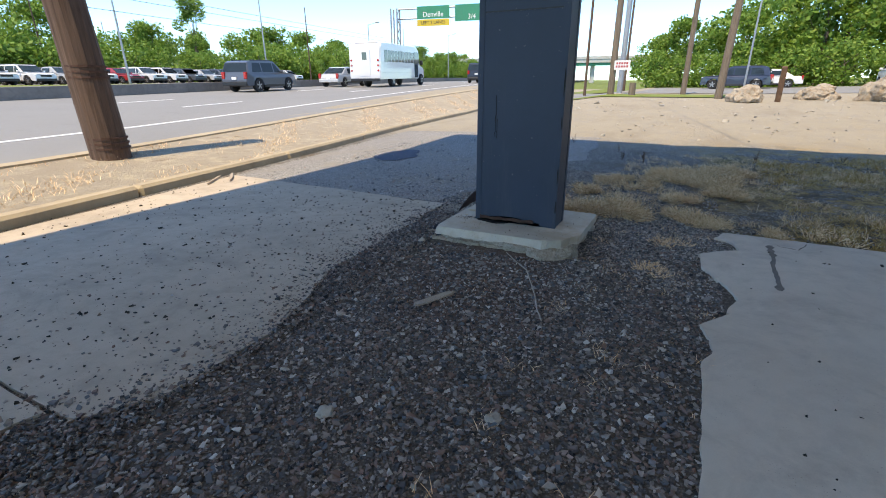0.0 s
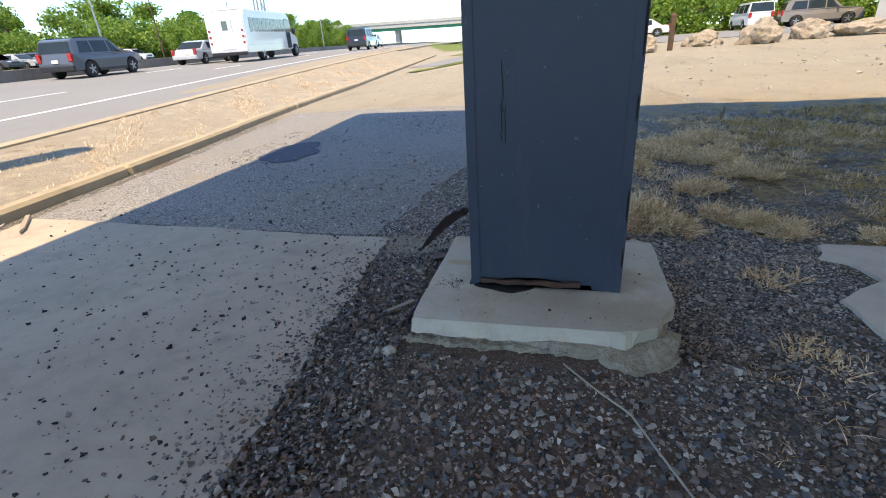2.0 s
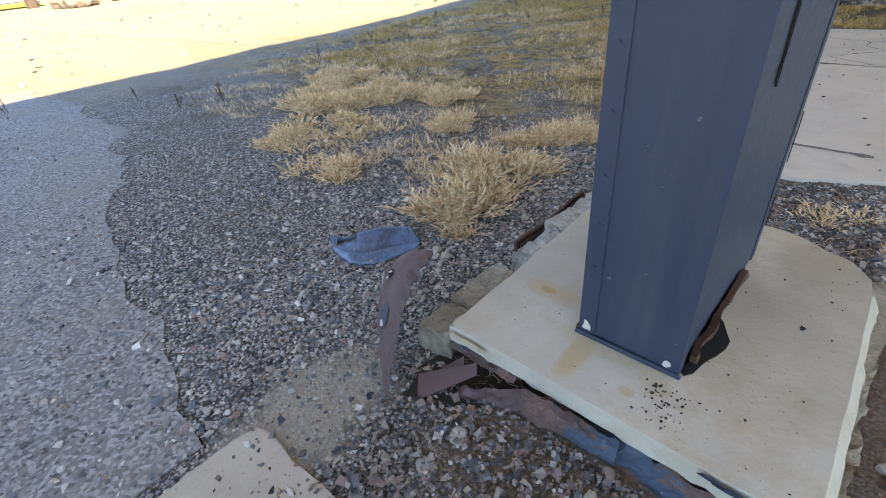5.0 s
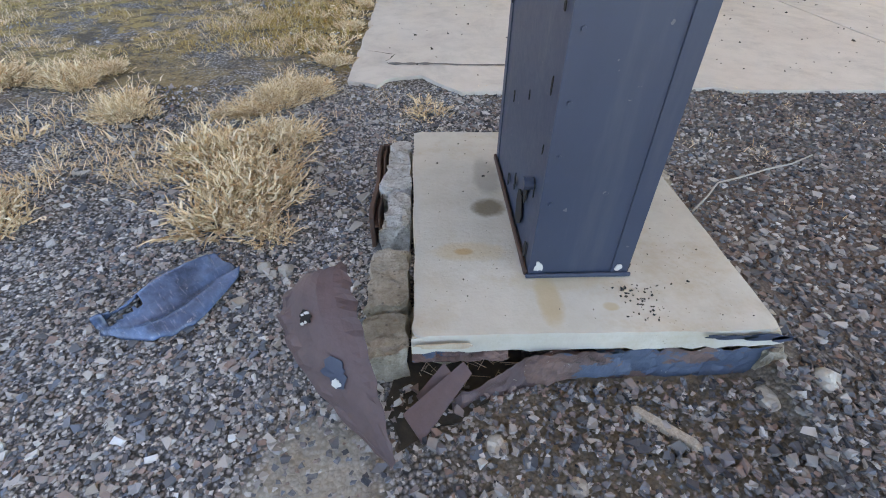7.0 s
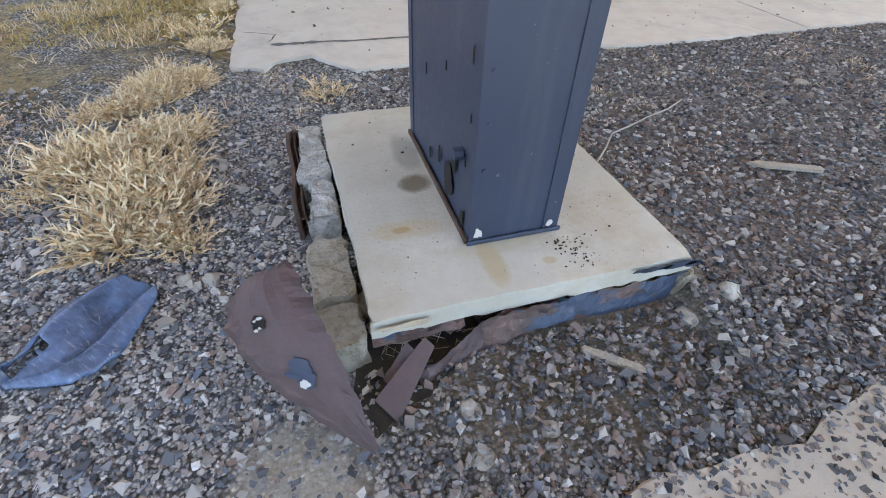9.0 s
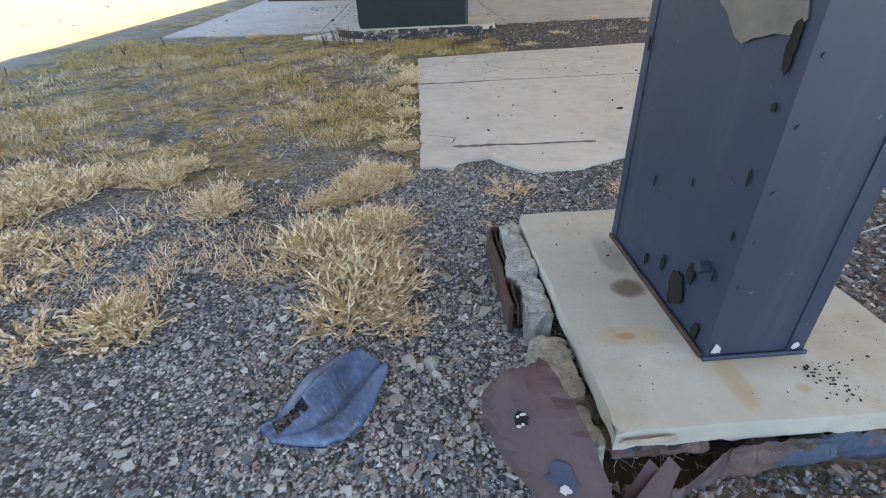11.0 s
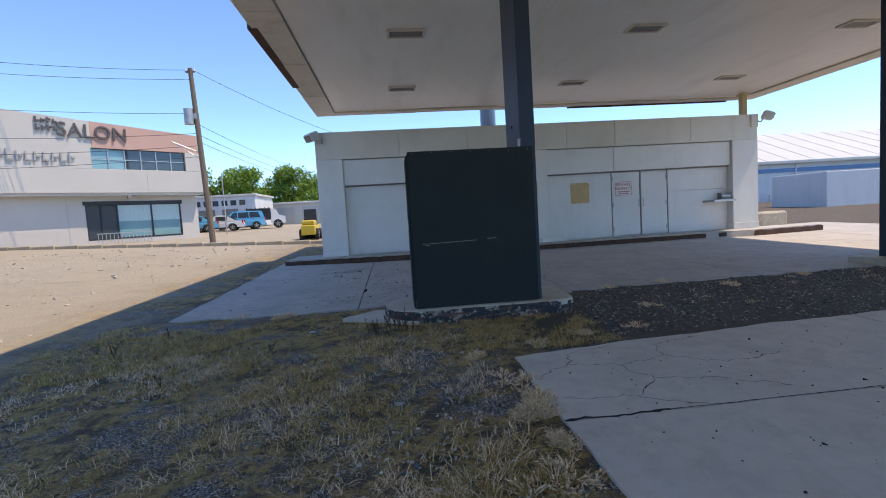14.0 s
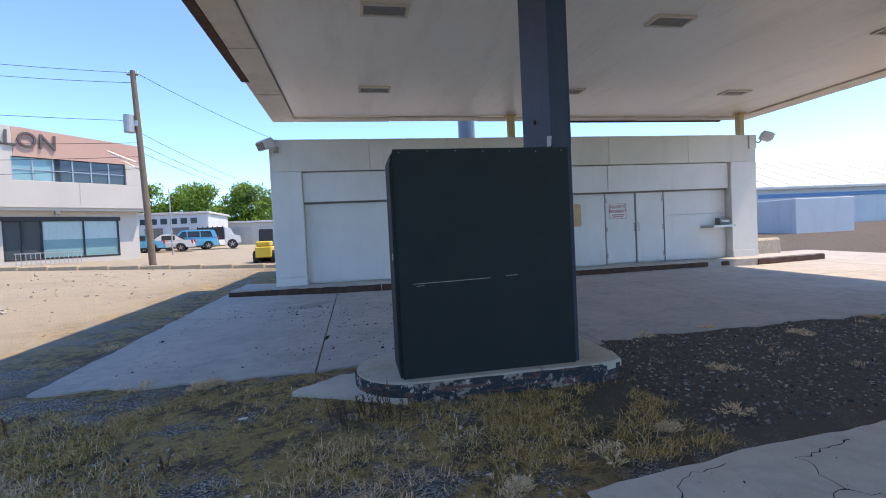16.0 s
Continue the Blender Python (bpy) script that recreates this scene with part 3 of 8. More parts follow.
def scatter_stones(name, x, y, size, material, label, sink=0.25, flat=0.65, base=0.0):
    """Many small angular stones lying on the ground, as one mesh."""
    k = len(x)
    size = np.minimum(size, 0.019 if k > 1000 and name != "lot_stones" else 1.0)
    v = CUBE_V[None] * RNG.uniform(0.5, 1.35, (k, 8, 1)) + RNG.uniform(-0.36, 0.36, (k, 8, 3))
    v = v * np.stack([RNG.uniform(0.7, 1.3, k), RNG.uniform(0.6, 1.1, k), RNG.uniform(flat * 0.7, flat * 1.2, k)], 1)[:, None]
    a, tip = RNG.uniform(0, 6.28, k), RNG.uniform(-0.5, 0.5, (k, 1))
    v = np.stack([v[..., 0] * np.cos(tip) + v[..., 2] * np.sin(tip), v[..., 1], v[..., 2] * np.cos(tip) - v[..., 0] * np.sin(tip)], 2)
    ca, sa = np.cos(a), np.sin(a)
    vx = v[..., 0] * ca[:, None] - v[..., 1] * sa[:, None]
    vy = v[..., 0] * sa[:, None] + v[..., 1] * ca[:, None]
    v = np.stack([vx, vy, v[..., 2]], 2) * size[:, None, None]
    v[..., 0] += x[:, None]
    v[..., 1] += y[:, None]
    v[..., 2] += (ground_z_np(x, y) + base + size * flat * (1 - 2 * sink) * 0.5)[:, None]
    f = (CUBE_F[None] + (np.arange(k) * 8)[:, None, None]).reshape(-1, 3)
    ob = new(name, mesh_np(name, v.reshape(-1, 3), f, material))
    return tagged(ob, label, "gravel", kind="stuff")


def blades_mesh(name, x, y, z, height, lean, width, material):
    """Bent grass blades, each a tapered strip of two quads."""
    k = len(x)
    a = RNG.uniform(0, 6.28, k)
    d = np.stack([np.cos(a), np.sin(a)], 1)
    s = np.stack([-d[:, 1], d[:, 0]], 1)
    P = []
    for t, w in ((0.0, 1.0), (0.55, 0.8), (1.0, 0.15)):
        out = lean * t ** 1.6
        cx, cy = x + d[:, 0] * out * height, y + d[:, 1] * out * height
        cz = z + height * t * (1 - 0.35 * np.minimum(1, lean) * t)
        for q in (-0.5, 0.5):
            P.append(np.stack([cx + s[:, 0] * width * w * q, cy + s[:, 1] * width * w * q, cz], 1))
    v = np.stack(P, 1).reshape(-1, 3)
    b = (np.arange(k) * 6)[:, None]
    f = np.concatenate([b + np.array([0, 1, 3, 2]), b + np.array([2, 3, 5, 4])])
    return mesh_np(name, v, f, material)


# ---- ground sheet, road and paving ----
gx = np.concatenate([-8 - np.geomspace(1492, 0.25, 46), np.arange(-8, -1, 0.14), np.arange(-1, 1.6, 0.06), np.arange(1.6, 5, 0.17), 5 + np.geomspace(0.25, 1495, 46)])
gy = np.concatenate([-6 - np.geomspace(1494, 0.25, 46), np.arange(-6, -1.4, 0.2), np.arange(-1.4, 1.6, 0.07), np.arange(1.6, 9, 0.16), 9 + np.geomspace(0.25, 1491, 46)])
X, Y = np.meshgrid(gx, gy, indexing="ij")
Z = ground_z_np(X, Y)
rough = np.clip((-1.0 - X) / 0.6, 0, 1) * np.clip((X + 9) / 2, 0, 1) * np.clip((Y - 0.2) / 0.8, 0, 1) * np.clip((7.6 - Y) / 0.8, 0, 1)
Z += rough * (0.014 * np.sin(X * 1.3 + 0.7 * Y) * np.cos(Y * 0.9) + 0.010 * np.sin(X * 4.1 - Y * 2.3) * np.sin(Y * 5.2 + X))
V = np.stack([X, Y, Z], 2).reshape(-1, 3)
i, j = np.meshgrid(np.arange(len(gx) - 1), np.arange(len(gy) - 1), indexing="ij")
q = (i * len(gy) + j).reshape(-1, 1)
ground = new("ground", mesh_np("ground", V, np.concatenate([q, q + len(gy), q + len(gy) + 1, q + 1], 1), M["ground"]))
tagged(ground, "grey gravel and dusty tan bare earth of the lot", "ground", kind="structure")
for p in ground.data.polygons:
    p.use_smooth = True

def road_at(u, v, z=0.0):
    p = RO + RU * u + RV * v
    return Vector((p.x, p.y, ground_z(p.x, p.y) + z))


def strip(name, v0, v1, lift, u0, u1, material, label="", cat="", du=4.0, dv=2.0, depth=0.25, spans=None, wobble=0.0):
    """A long sheet with thickness that follows the road and the land; spans: stretches of u, or the whole length."""
    bm = bmesh.new()
    for a, b in spans or [(u0, u1)]:
        us = np.linspace(a, b, max(2, int((b - a) / du) + 1))
        vs = np.linspace(v0, v1, max(2, int((v1 - v0) / dv) + 1))
        g = [[bm.verts.new(road_at(u, v + (wobble * noise.noise((u * 1.7, v, 0)) if v in (v0, v1) else 0), lift)) for v in vs] for u in us]
        low = [[bm.verts.new(g[i][j].co - Vector((0, 0, depth))) for j in (0, -1)] for i in range(len(us))]
        for i in range(len(us) - 1):
            for j in range(len(vs) - 1):
                bm.faces.new((g[i][j], g[i][j + 1], g[i + 1][j + 1], g[i + 1][j]))
            bm.faces.new((g[i][0], g[i + 1][0], low[i + 1][0], low[i][0]))
            bm.faces.new((g[i][-1], low[i][1], low[i + 1][1], g[i + 1][-1]))
        for i, s in ((0, 1), (-1, -1)):
            row = g[i] + [low[i][1], low[i][0]]
            bm.faces.new(row[::s])
    bmesh.ops.recalc_face_normals(bm, faces=bm.faces)
    return tagged(link_mesh(name, bm, material), label, cat, kind="structure")


strip("road", 2.95, 16.6, 0.03, -60, 400, M["road"], "grey asphalt highway with worn white lane lines", "road")
strip("road_opposite", 17.1, 30.0, 0.03, -60, 400, M["road"], "grey asphalt carriageway beyond the barrier", "road")
strip("verge", 0.18, 2.78, 0.07, -40, 42, M["verge"], "dry tan dirt verge with straw between two kerbs", "verge", 0.5, 0.4)
strip("lane_line", 5.25, 5.40, 0.036, -60, 200, M["line"], "solid white road edge line", "road marking", depth=0.02)
for v in (8.6, 12.1):
    strip("lane_dashes", v, v + 0.13, 0.036, 0, 1, M["line"], "dashed white lane line", "road marking", depth=0.02, spans=[(-40 + k * 12.2, -37 + k * 12.2) for k in range(20)])
kerb = thing("kerb", "weathered tan concrete kerb along the forecourt", "kerb", kind="structure")
bm = box((-1.49, 0.0, -0.15), (1.49, 0.2, 0.13), 0.035)
kerb_me = bpy.data.meshes.new("kerb_stone")
bm.to_mesh(kerb_me)
bm.free()
kerb_me.materials.append(M["kerb"])
for k in range(24):
    ob = new("kerb_stone", kerb_me)
    ob.parent = kerb
    p0, p1 = road_at(-21.5 + 3 * k, 0), road_at(-18.5 + 3 * k, 0)
    d = p1 - p0
    d.normalize()
    turn = Matrix((d, RV, d.cross(RV))).transposed().to_4x4()
    ob.matrix_world = Matrix.Translation((p0 + p1) / 2 + RV * RNG.uniform(-0.012, 0.012)) @ turn @ pose(0, 0, RNG.uniform(-0.015, 0), 0, 0, RNG.uniform(-0.25, 0.25))
strip("outer_kerb", 2.76, 2.97, 0.10, -40, 200, M["kerb"], "low worn roadside kerb", "kerb", 2.0, wobble=0.03)
strip("median_barrier", 16.6, 17.1, 0.52, -60, 300, M["barrier"], "weathered concrete median barrier", "barrier", depth=0.9)
strip("far_lawn", 30.0, 37.0, 0.12, -60, 300, M["lawn"], "strip of mown green grass beside the highway", "lawn")
strip("car_lot", 37.0, 85.0, 0.06, -80, 160, M["road"], "asphalt dealership car park", "car park", 8.0, 8.0)


def slab(name, corners, amps, material, label, lift=0.02, seed=3.0, parent=None, step=0.1):
    pts = rough_poly(corners, amps, step, seed)
    bm = extrude_poly(pts, lambda x, y: ground_z(x, y) - 0.12, lambda x, y: ground_z(x, y) + lift, 0.006)
    if parent:
        return part(name, bm, material, parent, label)
    return tagged(link_mesh(name, bm, material), label, "paving", kind="structure")


mid = thing("forecourt_paving", "pale weathered concrete slabs with cracked worn edges", "paving", kind="structure")
R0 = 0.008
edge = [(-0.89, 1.60), (-0.71, 1.53), (-0.62, 1.66), (-0.43, 1.71), (-0.30, 1.52), (-0.20, 1.41), (0.06, 1.43), (0.35, 1.55), (0.60, 1.64), (0.86, 1.58), (1.06, 1.42), (1.38, 1.48), (1.50, 1.425), (2.40, 1.42)]
slab("slab", edge + [(3.19, 1.45), (3.19, 3.93), (-0.87, 3.93)], [0.03] * 14 + [R0, R0, 0.03], M["slab"], "", 0.022, 3, mid, 0.03)
slab("slab", [(-0.87, 3.95), (3.19, 3.95), (3.19, 5.72), (0.6, 5.55), (-0.85, 5.35)], [R0, R0, 0.05, 0.05, 0.03], M["slab"], "", 0.022, 5, mid, 0.07)
slab("slab", [(3.21, 1.47), (7.6, 1.47), (7.6, 3.93), (3.21, 3.93)], [0.04, R0, R0, R0], M["slab"], "", 0.022, 9, mid)
slab("slab", [(3.21, 3.95), (7.6, 3.95), (7.6, 5.95), (3.21, 5.72)], [R0, R0, 0.05, R0], M["slab"], "", 0.022, 13, mid)
slab("slab", [(7.62, 1.47), (13.0, 1.47), (13.0, 5.95), (7.62, 5.95)], [0.04, R0, 0.05, R0], M["slab"], "", 0.022, 17, mid)
south = thing("roadside_paving", "dusty grey concrete slabs with loose gravel spilled on them", "paving", kind="structure")
slab("slab", [(-0.9, -4.66), (3.1, -4.1), (3.1, -0.86), (2.8, -0.66), (2.1, -0.69), (1.3, -0.98), (0.4, -1.05), (-0.75, -1.12)], [0.02, R0, 0.06, 0.06, 0.06, 0.06, 0.06, 0.03], M["slab_s"], "", 0.02, 23, south, 0.06)
slab("slab", [(3.12, -4.1), (9.0, -3.2), (9.0, -0.95), (3.12, -1.0)], [0.02, R0, 0.08, R0], M["slab_s"], "", 0.02, 29, south)
slab("worn_asphalt", [(-7.4, -5.6), (-0.92, -4.7), (-0.82, -1.25), (-3.0, -0.9), (-4.6, -0.3), (-7.2, -0.5)], [0.05, 0.03, 0.12, 0.2, 0.2, 0.1], M["old_asphalt"], "dark worn asphalt with loose gravel", 0.006, 31)
north = thing("kiosk_paving", "grey concrete slabs stretching to the kiosk", "paving", kind="structure")
for a, b in ((-5.4, -2.6), (-2.58, 0.9), (0.92, 4.4), (4.42, 7.9), (7.92, 11.4), (11.42, 15.0)):
    slab("slab", [(a, 8.25 + 0.15 * (a > 0)), (b, 8.25 + 0.2 * (a > 0)), (b, 12.2), (a, 12.2)], [0.12, R0, R0, R0 if a > -5 else 0.05], M["slab_n"], "", 0.022, 40 + a, north)
    slab("slab", [(a, 12.22), (b, 12.22), (b, 18.0 if b > 10.5 or a < -5 else 15.2), (a, 18.0 if b > 10.5 or a < -5 else 15.2)], [R0, R0, R0, R0 if a > -5 else 0.05], M["slab_n"], "", 0.022, 50 + a, north)
slab("slab", [(-2.75, 7.55), (-1.7, 7.0), (-1.6, 7.75), (-2.3, 7.95)], [0.04, 0.03, 0.03, 0.05], M["slab"], "", 0.05, 61, north)


# ---- canopy ----
CX0, CX1, CY0, CY1, CZ = -4.14, 10.95, -4.15, 16.55, 4.87
canopy = thing("canopy", "large flat cream station canopy with peeling fascia", "canopy", kind="structure")
part("roof_deck", box((CX0 + 0.25, CY0 + 0.25, CZ + 0.08), (CX1 - 0.25, CY1 - 0.25, CZ + 0.40)), M["fascia"], canopy)
bm = bmesh.new()
xs = np.arange(CX0 + 0.62, CX1 - 0.6, 0.41)
for k, x in enumerate(xs):
    w = min(0.4092, CX1 - 0.62 - x)
    if w > 0.05:
        add_box(bm, (x, CY0 + 0.62, CZ + 0.045), (x + w, CY1 - 0.4, CZ + 0.075), 0.0015)
part("soffit", bm, M["soffit"], canopy, "glossy off-white metal soffit strips with stains")
for lo, hi in (((CX0, CY0, CZ), (CX0 + 0.6, CY1, CZ + 0.05)), ((CX1 - 0.6, CY0, CZ), (CX1, CY1, CZ + 0.05)),
               ((CX0 + 0.6, CY0, CZ), (CX1 - 0.6, CY0 + 0.6, CZ + 0.05)), ((CX0 + 0.6, CY1 - 0.38, CZ), (CX1 - 0.6, CY1, CZ + 0.05))):
    long_y = hi[1] - lo[1] > 2
    a, b = (lo[1], hi[1]) if long_y else (lo[0], hi[0])
    k = 0
    while a < b - 0.05:
        e = min(b, a + 2.6)
        drop = RNG.uniform(-0.018, 0.006)
        l2, h2 = list(lo), list(hi)
        l2[1 if long_y else 0], h2[1 if long_y else 0] = a + 0.006, e - 0.006
        l2[2] += drop
        h2[2] += drop
        part("border_panel", box(l2, h2, 0.006), M["fascia"], canopy)
        a = e
for lo, hi in (((CX0 - 0.04, CY0, CZ + 0.05), (CX0 + 0.06, CY1, CZ + 0.42)), ((CX1 - 0.06, CY0, CZ + 0.05), (CX1 + 0.04, CY1, CZ + 0.42)),
               ((CX0, CY0 - 0.04, CZ + 0.05), (CX1, CY0 + 0.06, CZ + 0.42)), ((CX0, CY1 - 0.06, CZ + 0.05), (CX1, CY1 + 0.04, CZ + 0.42))):
    part("fascia", box(lo, hi, 0.01), M["fascia"], canopy, "cream metal fascia")
part("gap_channel", box((CX0 - 0.07, 9.5, CZ - 0.01), (CX0 + 0.10, 13.2, CZ + 0.12), 0.01), M["rust_dark"], canopy, "exposed dark rusty fascia channel")
part("gutter", box((4.2, CY1 - 0.02, CZ - 0.05), (10.0, CY1 + 0.09, CZ + 0.06), 0.015), M["rust_dark"], canopy, "dark rusted hanging gutter edge")


def canopy_lamp():
    t = thing("canopy_light", "recessed rectangular canopy light, unlit and dusty", "ceiling light", group="lights in the canopy")
    bm = bmesh.new()
    for lo, hi in (((-0.36, -0.2, -0.03), (0.36, -0.15, 0.02)), ((-0.36, 0.15, -0.03), (0.36, 0.2, 0.02)), ((-0.36, -0.15, -0.03), (-0.31, 0.15, 0.02)), ((0.31, -0.15, -0.03), (0.36, 0.15, 0.02))):
        add_box(bm, lo, hi, 0.006)
    part("lamp_frame", bm, M["fascia"], t)
    part("lens", box((-0.31, -0.15, -0.012), (0.31, 0.15, 0.012), 0.01), M["lamp_grey"], t, "grimy grey lens")
    return t


lamp0 = canopy_lamp()
spots = [(x, y) for x in (-1.47, 3.26, 7.95) for y in (13.72, 9.95, 6.15, 2.4, -1.4)]
lamp0.matrix_world = pose(*spots[0], CZ + 0.035)
for p in spots[1:]:
    copy_thing(lamp0, pose(*p, CZ + 0.035))


# ---- footing and column at the front ----
def bumpy(bm, amp, freq, seed=0.0):
    for v in bm.verts:
        v.co += Vector(noise.noise_vector(v.co * freq + Vector((seed, seed, seed)))) * amp
    return bm


def rock(r, flat=0.7, seed=0.0, sub=2):
    bm = bmesh.new()
    bmesh.ops.create_icosphere(bm, subdivisions=sub, radius=1.0)
    for v in bm.verts:
        n = v.co.normalized()
        v.co = n * (1 + 0.35 * noise.noise(n * 1.1 + Vector((seed, 0, 0))) + 0.16 * noise.noise(n * 2.9 + Vector((seed, 5, 0))))
        v.co.x *= 1.15
        v.co.z *= flat
        if v.co.z < -0.45 * flat:
            v.co.z = -0.45 * flat
        v.co *= r
    return bm


n = Nodes("peeling_skirt_paint")
a, b_ = n.noise(5.5, 6, 0.7, n.stretch(1.0, 1.0, 2.6)), n.noise(9.0, 6, 0.75, n.stretch(1.0, 1.0, 1.7))
c = n.mix(n.ramp(b_, (0.45, 0.0), (0.6, 1.0)), (0.115, 0.07, 0.062), (0.19, 0.105, 0.085))
c = n.mix(n.ramp(b_, (0.36, 1.0), (0.40, 0.0)), c, (0.05, 0.035, 0.03))
lift = n.math("MULTIPLY", n.step(n.axis(0), 0.02, 0.12), 0.14)
c = n.mix(n.ramp(n.math("ADD", a, lift), (0.585, 0.0), (0.60, 1.0)), c, (0.05, 0.085, 0.125))
c = n.mix(n.ramp(n.noise(30.0, 4, 0.7), (0.66, 0.0), (0.70, 0.7)), c, (0.50, 0.47, 0.42))
M["skirt"] = n.done(c, 0.6, n.math("ADD", a, b_), 0.6, 0.01, 0.1, 0.4)
# earth coloured extra dark to paint the shade under the slab
M["earth"] = paint("shade_dark_earth", (0.055, 0.042, 0.03), 0.95, 0.4, 25.0, 0.0)
foot = thing("column_footing", "broken pale concrete footing slab on rubble and rusted skirt", "footing")
corners = [(-0.47, -0.56), (0.505, -0.56), (0.50, 0.34), (0.45, 0.39), (0.41, 0.47), (0.30, 0.51), (0.22, 0.57), (-0.47, 0.575)]
pts = rough_poly(corners, [0.010, 0.010, 0.02, 0.02, 0.02, 0.02, 0.012, 0.012], 0.03, 71)
bm = extrude_poly(pts, 0.108, 0.172, 0.007)
for v in bm.verts:
    nick = 0.012 * noise.noise((v.co.x * 23, v.co.y * 23, 2)) + 0.008 * noise.noise((v.co.x * 70, v.co.y * 70, 5))
    if v.co.z < 0.12:
        v.co.z += nick
    elif v.co.x > 0.47:
        v.co.x -= 0.03
        v.co.z -= 0.004
part("slab", bm, M["footing"], foot, "pale smooth slab with rust stains and chipped edge")
pts = rough_poly([(-0.12, -0.36), (0.10, -0.50), (0.47, -0.52), (0.525, 0.2), (0.40, 0.52), (-0.42, 0.52), (-0.42, -0.30)], [0.02] * 7, 0.04, 75)
part("core", bumpy(extrude_poly(pts, -0.1, 0.112), 0.02, 14), M["rubble"], foot, "crumbling concrete core")
pts = rough_poly([(0.36, 0.20), (0.53, 0.24), (0.585, 0.40), (0.53, 0.52), (0.32, 0.585)], [0.02] * 5, 0.02, 77)
part("broken_corner", bumpy(bumpy(extrude_poly(pts, -0.05, lambda x, y: 0.135 - 0.34 * max(0.0, x - 0.42) - 0.3 * max(0.0, y - 0.42)), 0.018, 26), 0.012, 75), M["rubble"], foot, "crumbled corner of rough aggregate")
def chunk(sx, sy, sz, seed, amp=0.018):
    bm = box((-sx, -sy, -sz), (sx, sy, sz), min(sx, sy, sz) * 0.1)
    bmesh.ops.subdivide_edges(bm, edges=bm.edges[:], cuts=4, use_grid_fill=True)
    for v in bm.verts:
        v.co += Vector(noise.noise_vector(v.co * 11 + Vector((seed, seed, 0)))) * amp * 0.8 + Vector(noise.noise_vector(v.co * 42 + Vector((0, seed, 0)))) * amp * 0.6
    return bm


for k, (y0, y1, x0, z) in enumerate(((-0.57, -0.42, -0.612, 0.105), (-0.41, -0.16, -0.60, 0.125), (-0.06, 0.16, -0.585, 0.13), (0.165, 0.555, -0.585, 0.14))):
    pts = rough_poly([(x0, y0), (-0.484, y0 + 0.01), (-0.484, y1), (x0 + 0.02, y1)], [0.012, 0.006, 0.012, 0.03], 0.022, 200 + 9 * k)
    bm = extrude_poly(pts, -0.05, z, 0.008)
    bmesh.ops.subdivide_edges(bm, edges=[e for e in bm.edges if e.calc_length() > 0.04], cuts=3)
    part("rubble_chunk", bumpy(bumpy(bm, 0.012, 26, k), 0.009, 75, k), M["pale_rubble" if k > 1 else "rubble"], foot)
def skirt(x0, x1, z0, z1, out, seed, mat, label):
    """A torn upright sheet under the slab edge, ragged along both sides; out(x) is how far it stands off."""
    bm = bmesh.new()
    bmesh.ops.create_grid(bm, x_segments=36, y_segments=7, size=0.5)
    for v in bm.verts:
        x, s = x0 + (v.co.x + 0.5) * (x1 - x0), v.co.y + 0.5
        tear = 0.022 * noise.noise((x * 17, seed, 1)) + 0.012 * noise.noise((x * 48, seed, 2))
        lo, hi = z0(x) + 0.4 * tear, z1(x) + tear
        dent = 0.012 * noise.noise((x * 13, s * 2.5, seed)) + 0.006 * noise.noise((x * 40, s * 7, seed))
        v.co = Vector((x, -0.55 - out(x) - 0.02 * (1 - s) + dent, lo + (hi - lo) * s))
    bmesh.ops.solidify(bm, geom=bm.faces, thickness=0.004)
    return part("skirt_sheet", bm, M[mat], foot, label)


skirt(-0.14, 0.505, lambda x: -0.015, lambda x: 0.094 - 0.02 * max(0.0, x - 0.2), lambda x: 0.006, 3.0, "skirt", "torn metal skirt with maroon and slate paint")
skirt(-0.18, 0.10, lambda x: 0.035 + 0.1 * x, lambda x: 0.115, lambda x: 0.022 + 0.05 * max(0.0, -x), 8.0, "skirt", "second layer of torn peeling skirt")
skirt(-0.37, -0.15, lambda x: 0.0, lambda x: 0.04 + 0.32 * (x + 0.37), lambda x: 0.03 + 0.34 * max(0.0, -0.17 - x), 12.0, "rust_panel", "curled end of the torn skirt")
skirt(-0.47, -0.22, lambda x: 0.084, lambda x: 0.102, lambda x: -0.004, 15.0, "skirt", "rusted strip along the slab underside")
bm = bmesh.new()
add_box(bm, (-0.622, 0.0, 0.0), (-0.606, 0.545, 0.128), 0.003)
add_box(bm, (-0.606, 0.0, 0.088), (-0.592, 0.545, 0.096), 0.002)
add_box(bm, (-0.592, 0.0, 0.03), (-0.586, 0.545, 0.122), 0.002)
add_box(bm, (-0.606, 0.545, 0.05), (-0.49, 0.560, 0.128), 0.003)
bmesh.ops.subdivide_edges(bm, edges=[e for e in bm.edges if e.calc_length() > 0.3], cuts=8)
part("edge_channel", bumpy(bm, 0.010, 7), M["rust_dark"], foot, "bent brown steel edge channel")
for k, (x, y, r) in enumerate(((-0.40, -0.47, 0.06), (-0.30, -0.44, 0.07), (-0.20, -0.42, 0.06), (-0.44, -0.38, 0.05))):
    ob = part("rubble_chunk", bumpy(rock(r, 0.7, 31 + k, 3), 0.012, 40), M["rubble"], foot)
    ob.matrix_basis = pose(x, y, 0.03, 0, 0, 50 * k)
bm = bmesh.new()
g_ = np.random.default_rng(17)
